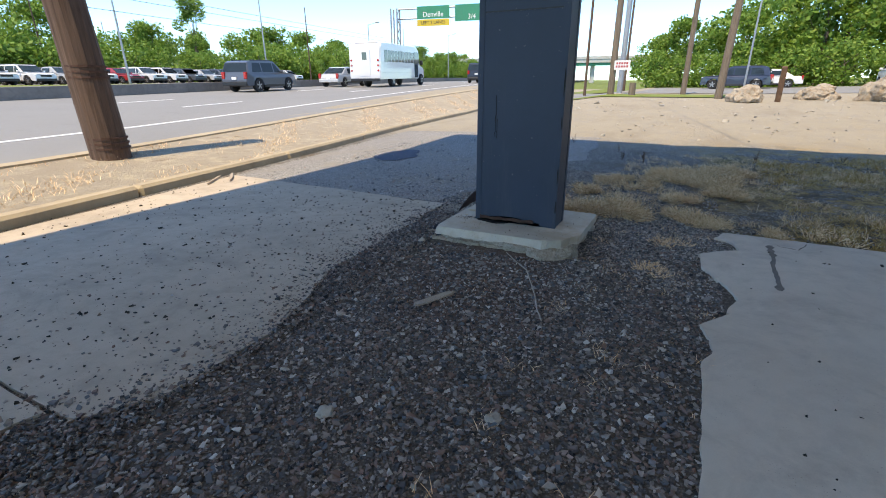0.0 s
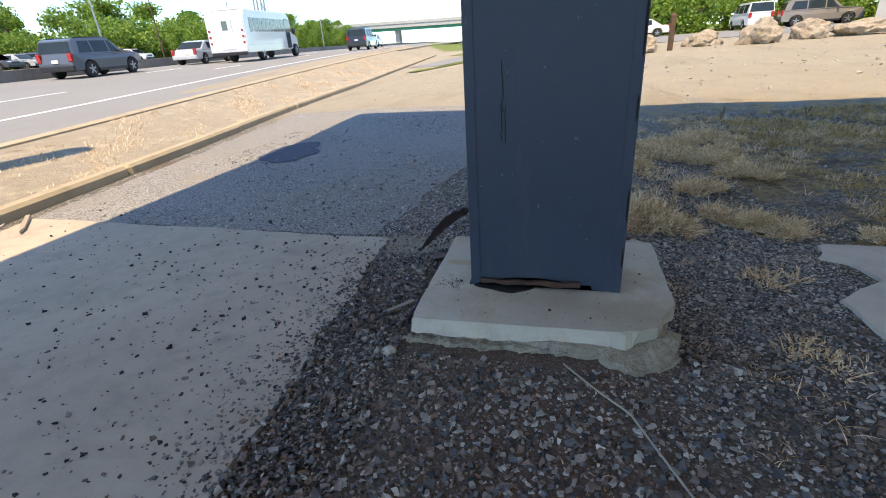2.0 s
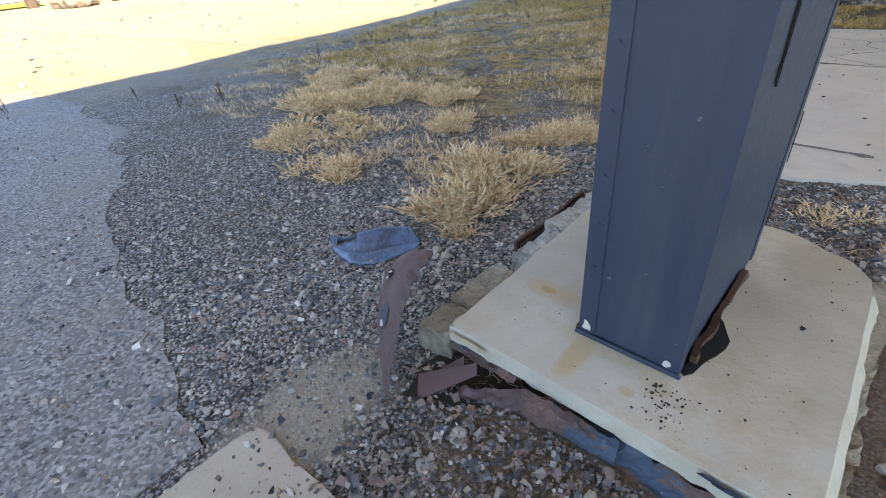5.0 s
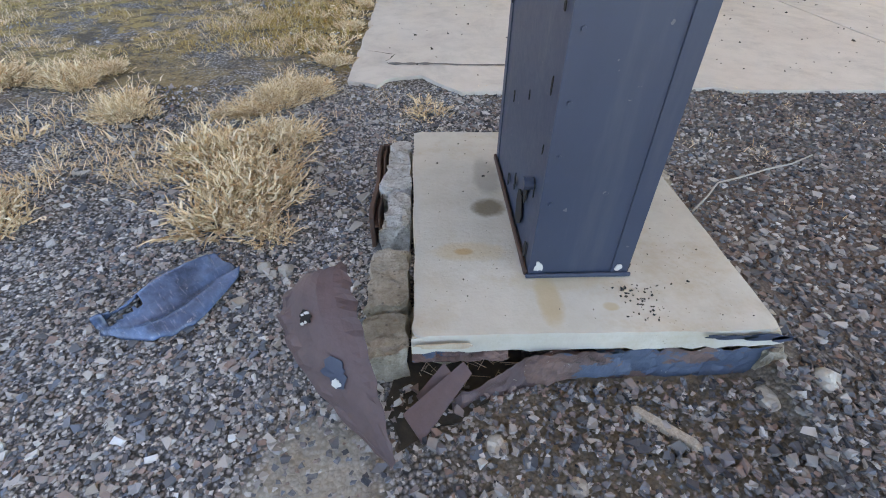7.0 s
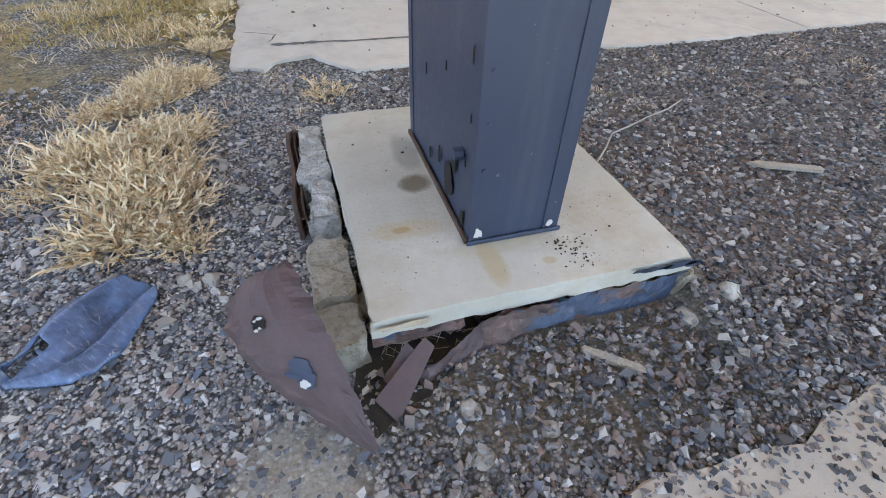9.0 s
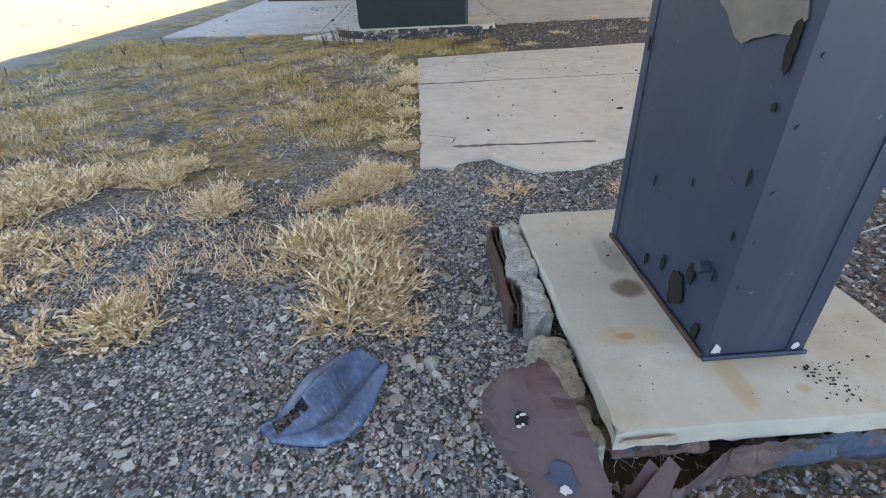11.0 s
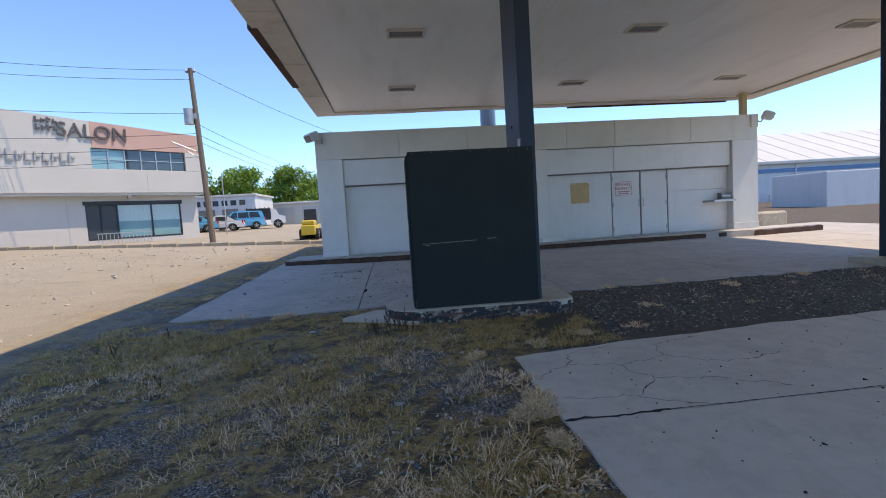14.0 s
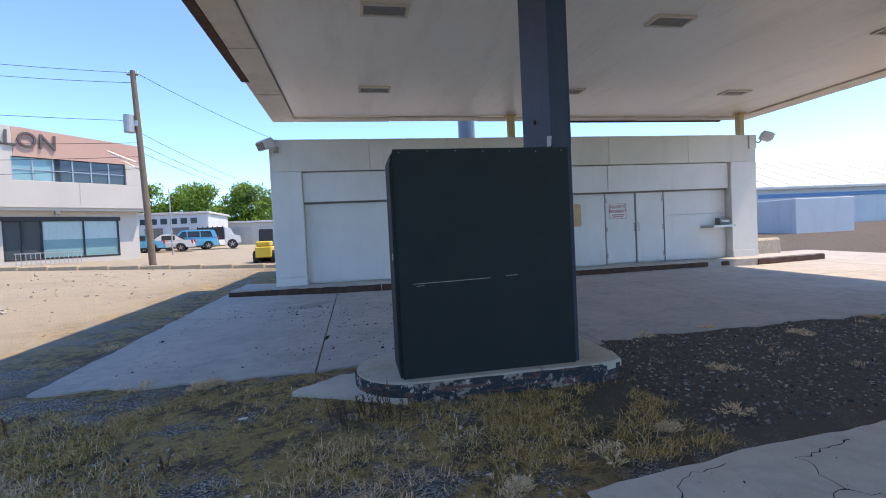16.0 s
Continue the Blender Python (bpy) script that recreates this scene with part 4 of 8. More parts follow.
for k in range(46):
    a = Vector((g_.uniform(-0.45, -0.2), g_.uniform(-0.57, -0.5), g_.uniform(0.0, 0.05)))
    add_tube(bm, a, a + Vector((g_.uniform(-0.06, 0.06), g_.uniform(-0.05, 0.03), g_.uniform(0.0, 0.05))), 0.0012, 0.0008, 4)
part("dry_roots", bm, M["stick"], foot, "thin dry roots in the hollow")
pts = rough_poly([(0.46, -0.58), (0.515, -0.58), (0.53, -0.40), (0.512, -0.15), (0.52, 0.25), (0.46, 0.25)], [0.012, 0.015, 0.02, 0.02, 0.02, 0.01], 0.018, 83)
bm = extrude_poly(pts, -0.03, 0.088)
bmesh.ops.subdivide_edges(bm, edges=[e for e in bm.edges if e.calc_length() > 0.06 and max(v.co.x for v in e.verts) > 0.5], cuts=3)
part("crumbled_edge", bumpy(bumpy(bm, 0.014, 30), 0.008, 80), M["rubble"], foot, "crumbled rough edge under the slab")
# thin dark sheet on the ground, painted as the shaded hollow
part("hollow", bumpy(extrude_poly(rough_poly([(-0.54, -0.66), (-0.50, -0.76), (-0.40, -0.70), (-0.20, -0.60), (-0.1, -0.36), (-0.46, -0.36)], [0.03] * 6, 0.02, 31), -0.03, 0.006), 0.006, 12), M["earth"], foot, "earth sheet darkened for the shade under the slab")
# broken-out cavity beside the column: a raised near-black patch paints its inner shade
pts = [(0.135 + 0.065 * math.cos(a) * (1 + 0.2 * math.sin(3 * a)), -0.19 + 0.13 * math.sin(a) * (1 + 0.15 * math.cos(5 * a))) for a in np.linspace(-math.pi, math.pi, 22)[:-1]]
part("cavity", extrude_poly(pts, 0.12, 0.177), M["hole"], foot, "dark hole broken in the slab")


M["stain_rust"] = paint("rust_stain", (0.53, 0.40, 0.29), 0.85, 0.2, 30.0, 0.5, (0.46, 0.25, 0.14))
E0, E1, F0, F1 = -0.138, 0.138, -0.345, 0.345


def steel_column(name, label, at, z0, group, wx=0.138, wy=0.345, top=CZ):
    t = thing(name, label, "column", (*at, 0.0), 0, group)
    bm = box((-wx, -wy, z0), (wx, wy, top + 0.06))
    bmesh.ops.bisect_plane(bm, geom=bm.verts[:] + bm.edges[:] + bm.faces[:], plane_co=(0, 0, z0 + 1.62), plane_no=(0, 0, 1))
    part("shaft", bm, M["slate"], t)
    for sx in (-1, 1):
        for sy in (-1, 1):
            bm = bmesh.new()
            add_box(bm, (sx * (wx - 0.045) if sx > 0 else -wx - 0.004, sy * wy - (0.0 if sy > 0 else 0.004), z0), (wx + 0.004 if sx > 0 else -wx + 0.045, sy * wy + (0.004 if sy > 0 else 0.0), top), 0.0)
            add_box(bm, (sx * wx - (0.004 if sx < 0 else 0), (wy - 0.04) if sy > 0 else -wy, z0), (sx * wx + (0.004 if sx > 0 else 0), wy if sy > 0 else -wy + 0.04, top), 0.0)
            part("corner_trim", bm, M["slate"], t)
    return t


col = steel_column("canopy_column", "slate-blue painted steel canopy column, chipped, on a broken footing", (0, 0), 0.172, "canopy columns")
part("base_angle", box((E0 - 0.012, F0 - 0.014, 0.172), (E1 + 0.012, F0 - 0.004, 0.186), 0.003), M["slate"], col, "chipped slate base angle")
part("base_angle", box((E0 - 0.016, F0, 0.172), (E0 - 0.005, F1, 0.190), 0.003), M["rust_dark"], col, "rusty base angle")
part("panel_seam", box((E1 + 0.002, F0 + 0.05, 1.79), (E1 + 0.006, F1 - 0.05, 1.80)), M["trimblack"], col)
# rusted opening along the bottom of the wide face, its shade painted as near-black plate
pts = [(F0 + 0.03, 0.176), (F1 - 0.12, 0.176), (F1 - 0.13, 0.20), (F1 - 0.20, 0.195), (0.08, 0.215), (-0.02, 0.225), (-0.14, 0.222), (F0 + 0.05, 0.20)]
bm = bmesh.new()
fv = [bm.verts.new((E1 + 0.006, y, z)) for y, z in pts]
bm.faces.new(fv)
bmesh.ops.solidify(bm, geom=bm.faces[:], thickness=0.003)
part("rust_gap", bm, M["hole"], col, "rotted dark gap at the foot of the plate")
bm = box((E1 + 0.004, F0 + 0.05, 0.19), (E1 + 0.022, 0.17, 0.212))
bmesh.ops.subdivide_edges(bm, edges=[e for e in bm.edges if e.calc_length() > 0.1], cuts=14)
part("curled_edge", bumpy(bm, 0.016, 13), M["rust_dark"], col, "curled rusted plate edge")


def flake(points, x, parent, mat, axis=0, label=""):
    bm = extrude_poly(points, 0.0, 0.0025)
    for v in bm.verts:
        a, b, c = v.co
        v.co = Vector((x + (c if x > 0 else -c), a, b)) if axis == 0 else Vector((a, x - c, b))
    bmesh.ops.recalc_face_normals(bm, faces=bm.faces)
    return part("paint_flake", bm, mat, parent, label)


def ragged(cy, cz, ry, rz, seed, k=18):
    out = []
    for a in np.linspace(0, 2 * math.pi, k + 1)[:-1]:
        r = 1 + 0.55 * noise.noise((math.cos(a) * 1.7 + seed, math.sin(a) * 1.7, seed * 1.3))
        out.append((cy + ry * r * math.cos(a), cz + rz * r * math.sin(a)))
    return out


for cx, w, z, h in ((0.36, 0.05, 0.160, 0.008), (0.43, 0.07, 0.158, 0.010), (0.475, 0.03, 0.150, 0.012), (0.30, 0.03, 0.164, 0.005)):
    flake(ragged(cx, z, w, h, cx * 31, 20), -0.574, foot, M["slate"], 1, "remnant of slate paint on the slab edge")
flake(ragged(-0.38, 0.150, 0.07, 0.010, 4.2, 22), -0.5715, foot, M["stain_rust"], 1, "rusty speckled slab edge")
M["bare"] = paint("bare_dark_steel", (0.17, 0.16, 0.135), 0.6, 0.3, 9.0, 0.4, (0.20, 0.12, 0.06), 0.3)
W = E0 - 0.0065
flake(ragged(-0.15, 0.27, 0.035, 0.06, 3), W, col, M["hole"], 0, "dark rusted-through patch")
flake(ragged(-0.20, 0.36, 0.018, 0.03, 5), W, col, M["hole"])
flake(ragged(-0.285, 0.22, 0.014, 0.03, 8), W, col, M["hole"])
flake(ragged(-0.05, 0.30, 0.010, 0.03, 9), W, col, M["hole"])
flake(ragged(0.05, 0.25, 0.010, 0.02, 12), W, col, M["hole"])
flake(ragged(-0.16, 1.13, 0.14, 0.17, 14, 26), W, col, M["bare"], 0, "large peeled area of bare metal")
flake(ragged(-0.30, 0.98, 0.015, 0.05, 15), W - 0.001, col, M["hole"])
for k, (y, z) in enumerate(((-0.31, 0.55), (-0.30, 0.70), (-0.305, 0.86), (-0.29, 0.42), (0.29, 0.75), (0.31, 0.9), (-0.1, 0.6), (0.1, 0.52))):
    flake(ragged(y, z, 0.003 + 0.002 * (k % 3), 0.012 + 0.008 * (k % 2), 20 + k * 1.7, 10), W - 0.001, col, M["hole"])
for k, (y, z, h) in enumerate(((F1 - 0.004, 0.6, 0.07), (F1 - 0.005, 1.0, 0.05), (F1 - 0.004, 1.3, 0.10), (F1 - 0.004, 0.35, 0.05))):
    flake(ragged(y, z, 0.004, h, 40 + k, 16), E1 + 0.0065, col, M["hole"])
bm = bmesh.new()
for dy, z0, z1 in ((-0.19, 1.0, 1.2), (-0.195, 0.88, 1.03), (-0.178, 0.87, 1.02)):
    for k in range(8):
        a, b = z0 + (z1 - z0) * k / 8, z0 + (z1 - z0) * (k + 1) / 8
        w = 0.006 * noise.noise((k * 0.9, dy * 50, 0))
        add_box(bm, (E1 + 0.001, dy + w - 0.0015, a), (E1 + 0.0045, dy + w + 0.0015, b))
part("scratch", bm, M["hole"], col, "dark vertical scratches")
flake(ragged(-0.118, 0.21, 0.012, 0.02, 61, 12), F0 - 0.0065, col, M["white_chip"], 1, "bare white chipped corner")
flake(ragged(0.11, 0.205, 0.010, 0.012, 62, 12), F0 - 0.0065, col, M["white_chip"], 1)
for k, z in enumerate((0.42, 0.55, 0.68, 0.83, 0.97, 1.12, 1.3)):
    part("rivet", tube((E0 + 0.022, F0 - 0.004, z), (E0 + 0.022, F0 - 0.009, z), 0.006, None, 6), M["slate"], col)
part("bolt", tube((E0 - 0.03, -0.25, 0.42), (E0 - 0.004, -0.25, 0.42), 0.018, None, 8), M["slate"], col)

# ---- scrap lying by the footing ----
sheet = thing("scrap_sheet", "bent maroon metal sheet with flaking paint, leaning on the footing", "scrap metal")
bm = bmesh.new()
bmesh.ops.create_grid(bm, x_segments=30, y_segments=10, size=0.5)


def on_sheet(u, s):
    """A place on the bent sheet: u runs along it from its raised end to its tip, s across from the ground to the upper edge."""
    low = Vector((-0.728, -0.435, 0.25)).lerp(Vector((-0.515, -0.815, 0.035)), u) + Vector((-0.125, 0.01, 0.03)) * math.sin(math.pi * u ** 0.75) ** 0.9
    top = Vector((-0.625, -0.45, 0.315)).lerp(Vector((-0.505, -0.81, 0.05)), u) + Vector((0.0, -0.015, 0.075)) * math.sin(math.pi * u ** 0.95)
    fray = 0.012 * noise.noise((u * 13, 2, 5)) + 0.007 * noise.noise((u * 40, 2, 5))
    p = low.lerp(top, s)
    bulge = math.sin(math.pi * s) * (1 - u) ** 0.6
    p += Vector((-0.01, -0.012, 0.028)) * bulge
    p += Vector((0.0, 0.05 * noise.noise((s * 6, 1, 7)) * (1 - u) ** 3, 0.004 * noise.noise((u * 9, s * 5, 3))))
    return p + Vector((-0.6, -0.3, 0.6)) * fray * (1 if s > 0.9 else -1 if s < 0.1 else 0)


for v in bm.verts:
    v.co = on_sheet(v.co.x + 0.5, v.co.y + 0.5)
bmesh.ops.solidify(bm, geom=bm.faces[:], thickness=0.004)
part("plate", bm, M["rust_panel"], sheet)
def on_plate(name, u0, s0, ru, rs, seed, lift, mat, label):
    """A ragged thin patch that follows the sheet."""
    bm = bmesh.new()
    mid_ = bm.verts.new(on_sheet(u0, s0) + Vector((-0.6, -0.3, 0.7)) * lift)
    rim = []
    for a in np.linspace(0, 2 * math.pi, 27)[:-1]:
        r = 1 + 0.6 * noise.noise((math.cos(a) * 1.6 + seed, math.sin(a) * 1.6, seed)) + 0.3 * noise.noise((math.cos(a) * 5, math.sin(a) * 5, seed))
        rim.append(bm.verts.new(on_sheet(u0 + ru * r * math.cos(a), s0 + rs * r * math.sin(a)) + Vector((-0.6, -0.3, 0.7)) * lift))
    for k in range(len(rim)):
        bm.faces.new((mid_, rim[k], rim[(k + 1) % len(rim)]))
    bmesh.ops.recalc_face_normals(bm, faces=bm.faces)
    bmesh.ops.solidify(bm, geom=bm.faces[:], thickness=0.002)
    return part(name, bm, M[mat], sheet, label)


on_plate("paint_patch", 0.62, 0.5, 0.065, 0.17, 9.0, 0.006, "slate", "curled patch of slate-blue paint")
on_plate("bare_patch", 0.66, 0.44, 0.022, 0.06, 4.0, 0.009, "white_chip", "bare white patch")
on_plate("rust_hole", 0.33, 0.42, 0.035, 0.07, 6.0, 0.006, "hole", "dark rusted hole")
for k in range(7):
    on_plate("primer_speck", 0.33 + 0.03 * math.cos(k * 2.1), 0.42 + 0.06 * math.sin(k * 1.7), 0.007, 0.016, 11.0 + k, 0.009, "white_chip", "crumb of pale primer")
for k, (a, b, w) in enumerate((((-0.47, -0.72, 0.03), (-0.33, -0.60, 0.10), 0.05), ((-0.44, -0.66, 0.02), (-0.38, -0.60, 0.10), 0.045))):
    bm = bmesh.new()
    bmesh.ops.create_grid(bm, x_segments=6, y_segments=2, size=0.5)
    for v in bm.verts:
        c = Vector(a).lerp(Vector(b), v.co.x + 0.5)
        v.co = c + Vector((-0.5, 0.6, 0.4)) * v.co.y * w * (1.3 - v.co.x) + Vector((0, 0, 0.008 * noise.noise((v.co.x * 6, v.co.y * 6, k))))
    bmesh.ops.solidify(bm, geom=bm.faces[:], thickness=0.004)
    st = thing("scrap_strip", "torn rusty steel strip lying in the hollow", "scrap metal")
    part("strip", bm, M["rust_panel"], st)

shard = thing("plastic_shard", "scuffed blue-black plastic car part lying on gravel", "plastic shard")
U_ = (0.0, 0.05, 0.10, 0.16, 0.215, 0.28, 0.34, 0.40)
LO, HI = (-0.035, -0.10, -0.160, -0.178, -0.182, -0.15, -0.115, -0.080), (0.015, 0.032, 0.056, 0.09, 0.115, 0.112, 0.10, 0.078)
bm = bmesh.new()
rows_ = []
for k in range(41):
    u = 0.01 * k
    lo, hi = float(np.interp(u, U_, LO)), float(np.interp(u, U_, HI))
    row = []
    for q in range(25):
        s = q / 24
        ridge = math.exp(-((s - 0.62) / 0.10) ** 2) * 0.034 - math.exp(-((s - 0.30) / 0.06) ** 2) * 0.026 * min(1, u / 0.2)
        z = 0.012 + 0.042 * math.sin(math.pi * s) ** 0.7 * (0.45 + 0.55 * math.sin(math.pi * min(1, u / 0.42))) + ridge
        fr = 0.010 * noise.noise((u * 30, s * 3, 3)) if q in (0, 24) or k in (0, 40) else 0.0
        row.append(bm.verts.new((u + fr + (0.02 * math.sin(s * 7) if k > 36 else 0), lo + (hi - lo) * s + fr, z + 0.004 * noise.noise((u * 25, s * 6, 8)))))
    rows_.append(row)
for k in range(40):
    for q in range(24):
        u, s = 0.01 * k, q / 24
        v_ = float(np.interp(u, U_, LO)) * (1 - s) + float(np.interp(u, U_, HI)) * s
        slot = (0.02 < u < 0.125) and abs(v_ + 0.022 + 0.10 * u) < 0.010 + 0.10 * min(u, 0.10)
        peg = (u - 0.265) ** 2 + (v_ - 0.02) ** 2 < 0.00016
        if not slot and not peg:
            bm.faces.new((rows_[k][q], rows_[k + 1][q], rows_[k + 1][q + 1], rows_[k][q + 1]))
bmesh.ops.delete(bm, geom=[v for v in bm.verts if not v.link_faces], context="VERTS")
bmesh.ops.solidify(bm, geom=bm.faces[:], thickness=0.004)
part("shell", bm, M["shard"], shard, "", True)
shard.matrix_world = pose(-1.39, -0.375, 0.006, 0, 0, 43.5)

# ---- pump island, enclosure and rear columns ----
isl = thing("pump_island", "rounded concrete pump island with chipped painted kerb", "pump island")
zi = ground_z(0, 7.5)
arc = [(-1.55 + 0.60 * math.cos(a), 7.62 + 0.60 * math.sin(a)) for a in np.linspace(math.pi * 0.5, math.pi * 1.5, 24)]
pts = arc + rough_line((-1.4, 7.02), (0.30, 7.02), 0.1, 0.012, 3) + [(0.42, 7.10), (0.52, 7.3), (0.55, 8.22)]
part("kerb", bumpy(extrude_poly(pts, zi - 0.1, zi + 0.16, 0.015), 0.006, 12), M["kerb_paint"], isl, "chipped kerb with old flaking paint")
arc2 = [(-1.55 + 0.585 * math.cos(a), 7.62 + 0.585 * math.sin(a)) for a in np.linspace(math.pi * 0.5, math.pi * 1.5, 24)]
pts = arc2 + [(-0.42, 7.035), (-0.42, 8.205)]
part("top_slab", extrude_poly(pts, zi + 0.1, zi + 0.178, 0.008), M["footing"], isl, "pale top slab")
pts = [(-0.405, 7.035)] + rough_line((-0.405, 7.035), (0.36, 7.03), 0.08, 0.01, 9)[1:] + [(0.45, 7.12), (0.50, 7.32), (0.53, 8.2), (-0.405, 8.2)]
part("top_slab", extrude_poly(pts, zi + 0.1, zi + 0.176, 0.008), M["footing"], isl, "pale top slab")

ZT = zi + 0.178
en = thing("plywood_enclosure", "dark slate painted plywood box around the pumps", "enclosure", group="")
part("front_board", box((-1.71, 7.14, ZT), (-0.02, 7.16, 2.33), 0.002), M["ply"], en, "painted front board with scratches")
part("side_board", box((-1.735, 7.15, ZT + 0.01), (-1.712, 7.78, 2.28), 0.002), M["ply"], en)
part("side_board", box((-0.018, 7.40, ZT), (0.004, 7.80, 2.31), 0.002), M["ply"], en)
part("back_board", box((-1.71, 7.76, ZT), (-0.02, 7.78, 2.31), 0.002), M["ply"], en)
part("top_board", box((-1.71, 7.162, 2.30), (-0.02, 7.758, 2.318), 0.002), M["ply"], en)
part("edge_batten", box((-1.745, 7.145, ZT + 0.05), (-1.735, 7.19, 2.22), 0.002), M["ply"], en)
bm = bmesh.new()
for a, b, z, dz in ((-1.58, -0.85, 1.105, 0.012), (-0.70, -0.58, 1.128, 0.002), (-1.30, -1.12, 1.108, 0.004), (-1.55, -1.48, 1.085, 0.0)):
    m = Matrix.Translation((a, 7.1385, z)) @ pose(0, 0, 0, 0, -math.degrees(dz / (b - a)), 0)
    add_box(bm, (0, -0.001, -0.002), (b - a, 0.001, 0.002), 0, m)
part("scratch", bm, M["white_chip"], en, "long pale scratches")
for k in range(7):
    u = -1.65 + 0.26 * k
    part("nail", tube((u, 7.14, 2.30 + 0.01 * math.sin(k)), (u, 7.134, 2.30 + 0.01 * math.sin(k)), 0.005, None, 6), M["steel"], en)
part("latch", box((-1.752, 7.2, 1.33), (-1.736, 7.23, 1.39), 0.003), M["steel"], en, "small steel latch")
col2 = thing("canopy_column", "slate-blue steel canopy column rising from the pump enclosure", "column", (0, 7.42, 0), 0, "canopy columns")
part("shaft", box((-0.17, -0.25, ZT), (0.03, 0.50, CZ + 0.05), 0.003), M["slate"], col2)
for x in (-0.174, 0.012):
    part("corner_trim", box((x, -0.254, 2.36), (x + 0.02, -0.23, CZ), 0.002), M["slate"], col2)
part("bolt", tube((-0.185, 0.14, 2.66), (-0.17, 0.14, 2.66), 0.022, None, 8), M["rust_dark"], col2)
part("torn_flap", bumpy(box((-0.20, -0.255, 2.34), (-0.172, -0.20, 2.44), 0.004), 0.01, 20), M["white_chip"], col2, "torn pale flap at the cut end")
part("torn_edge", bumpy(box((0.03, -0.24, 1.62), (0.045, -0.19, 1.86), 0.004), 0.01, 20), M["white_chip"], col2, "torn pale edge")
ft3 = thing("column_footing", "low worn concrete footing under a canopy column", "footing", (7.28, 8.4, ground_z(7, 8.4)))
part("slab", extrude_poly(rough_poly([(-0.6, -0.6), (0.75, -0.6), (0.75, 0.6), (-0.6, 0.6)], [0.02] * 4, 0.06, 91), -0.1, 0.13, 0.012), M["footing"], ft3)
steel_column("canopy_column", "slate-blue painted steel canopy column on a low footing", (7.28, 8.4), ground_z(7, 8.4) + 0.13, "canopy columns", 0.20, 0.36)


# ---- kiosk ----
KX0, KX1, KY, KT, KB = -4.13, 10.26, 15.47, 4.12, 0.40
kiosk = thing("kiosk", "closed off-white station kiosk with boarded bays", "building", kind="structure")
zp = KB
pl = rough_poly([(-5.2, 15.15), (-1.5, 14.72), (3.0, 14.70), (9.4, 14.65), (12.1, 14.95), (12.1, 15.9), (10.3, 15.9), (10.3, 15.44), (-4.2, 15.44), (-4.2, 16.6), (-5.0, 16.6)], [0.02] * 11, 0.25, 93)
part("plinth", extrude_poly(pl, 0.0, KB, 0.02), M["slab_n"], kiosk, "low concrete walk along the kiosk")
# dark strips along the walk edge stand in for its shade
part("plinth_edge", box((2.0, 14.66, KB - 0.16), (9.4, 14.70, KB - 0.02), 0.01), M["rust_dark"], kiosk, "dark strip painted for the shaded walk edge")
for (xa, ya), (xb, yb) in (((-5.2, 15.15), (-1.5, 14.72)), ((-1.5, 14.72), (2.0, 14.70)), ((9.4, 14.65), (12.1, 14.95))):
    l_ = math.hypot(xb - xa, yb - ya)
    m_ = pose(xa, ya, 0, 0, 0, math.degrees(math.atan2(yb - ya, xb - xa)))
    bm = box((0.01, -0.045, KB - 0.19), (l_ - 0.01, -0.015, KB - 0.035), 0.006, m_)
    bmesh.ops.subdivide_edges(bm, edges=[e for e in bm.edges if e.calc_length() > 1], cuts=24)
    part("plinth_edge", bumpy(bm, 0.02, 4), M["rust_dark"], kiosk, "dark strip painted for the shaded walk edge")
part("wall", box((KX0, KY + 0.36, 0.0), (KX1, KY + 0.56, KT - 0.05)), M["stucco_panel"], kiosk)
part("wall", box((KX0, KY + 0.56, 0.0), (KX0 + 0.2, KY + 7, KT - 0.05)), M["stucco"], kiosk)
part("wall", box((KX1 - 0.2, KY + 0.56, 0.0), (KX1, KY + 7, KT - 0.05)), M["stucco"], kiosk)
part("wall", box((KX0, KY + 7, 0.0), (KX1, KY + 7.2, KT - 0.05)), M["stucco"], kiosk)
part("roof", box((KX0 + 0.2, KY + 0.56, KT - 0.5), (KX1 - 0.2, KY + 7, KT - 0.35)), M["barrier"], kiosk)
px = [(-4.13, -1.6), (-1.6, 0.5), (0.5, 2.3), (2.3, 3.7), (3.7, 5.3), (5.3, 7.9), (7.9, KX1)]
for a, b in px:
    part("parapet", box((a + 0.004, KY, 3.335), (b - 0.004, KY + 0.36, KT), 0.006), M["parapet"], kiosk)
part("coping", box((KX0 - 0.02, KY - 0.015, KT), (KX1 + 0.02, KY + 0.4, KT + 0.03), 0.006), M["parapet"], kiosk)
for a, b in ((-4.13, -3.36), (2.02, 3.02), (9.36, KX1)):
    part("pilaster", box((a, KY, 0.62), (b, KY + 0.36, 3.33), 0.005), M["stucco"], kiosk)
    part("pilaster_base", box((a - 0.0, KY - 0.02, 0.0), (b + 0.0, KY + 0.36, 0.612), 0.008), M["stucco"], kiosk)
for a, b in ((-3.35, -0.7), (-0.69, 2.01), (3.03, 5.28), (5.295, 9.35)):
    part("upper_board", box((a, KY + 0.10, 2.545), (b, KY + 0.2, 3.315), 0.006), M["stucco_panel"], kiosk, "painted board over the former window band")
    # dark filler strip: the shade below the board is put into its colour
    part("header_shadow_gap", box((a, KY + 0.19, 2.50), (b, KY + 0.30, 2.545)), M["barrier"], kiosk)
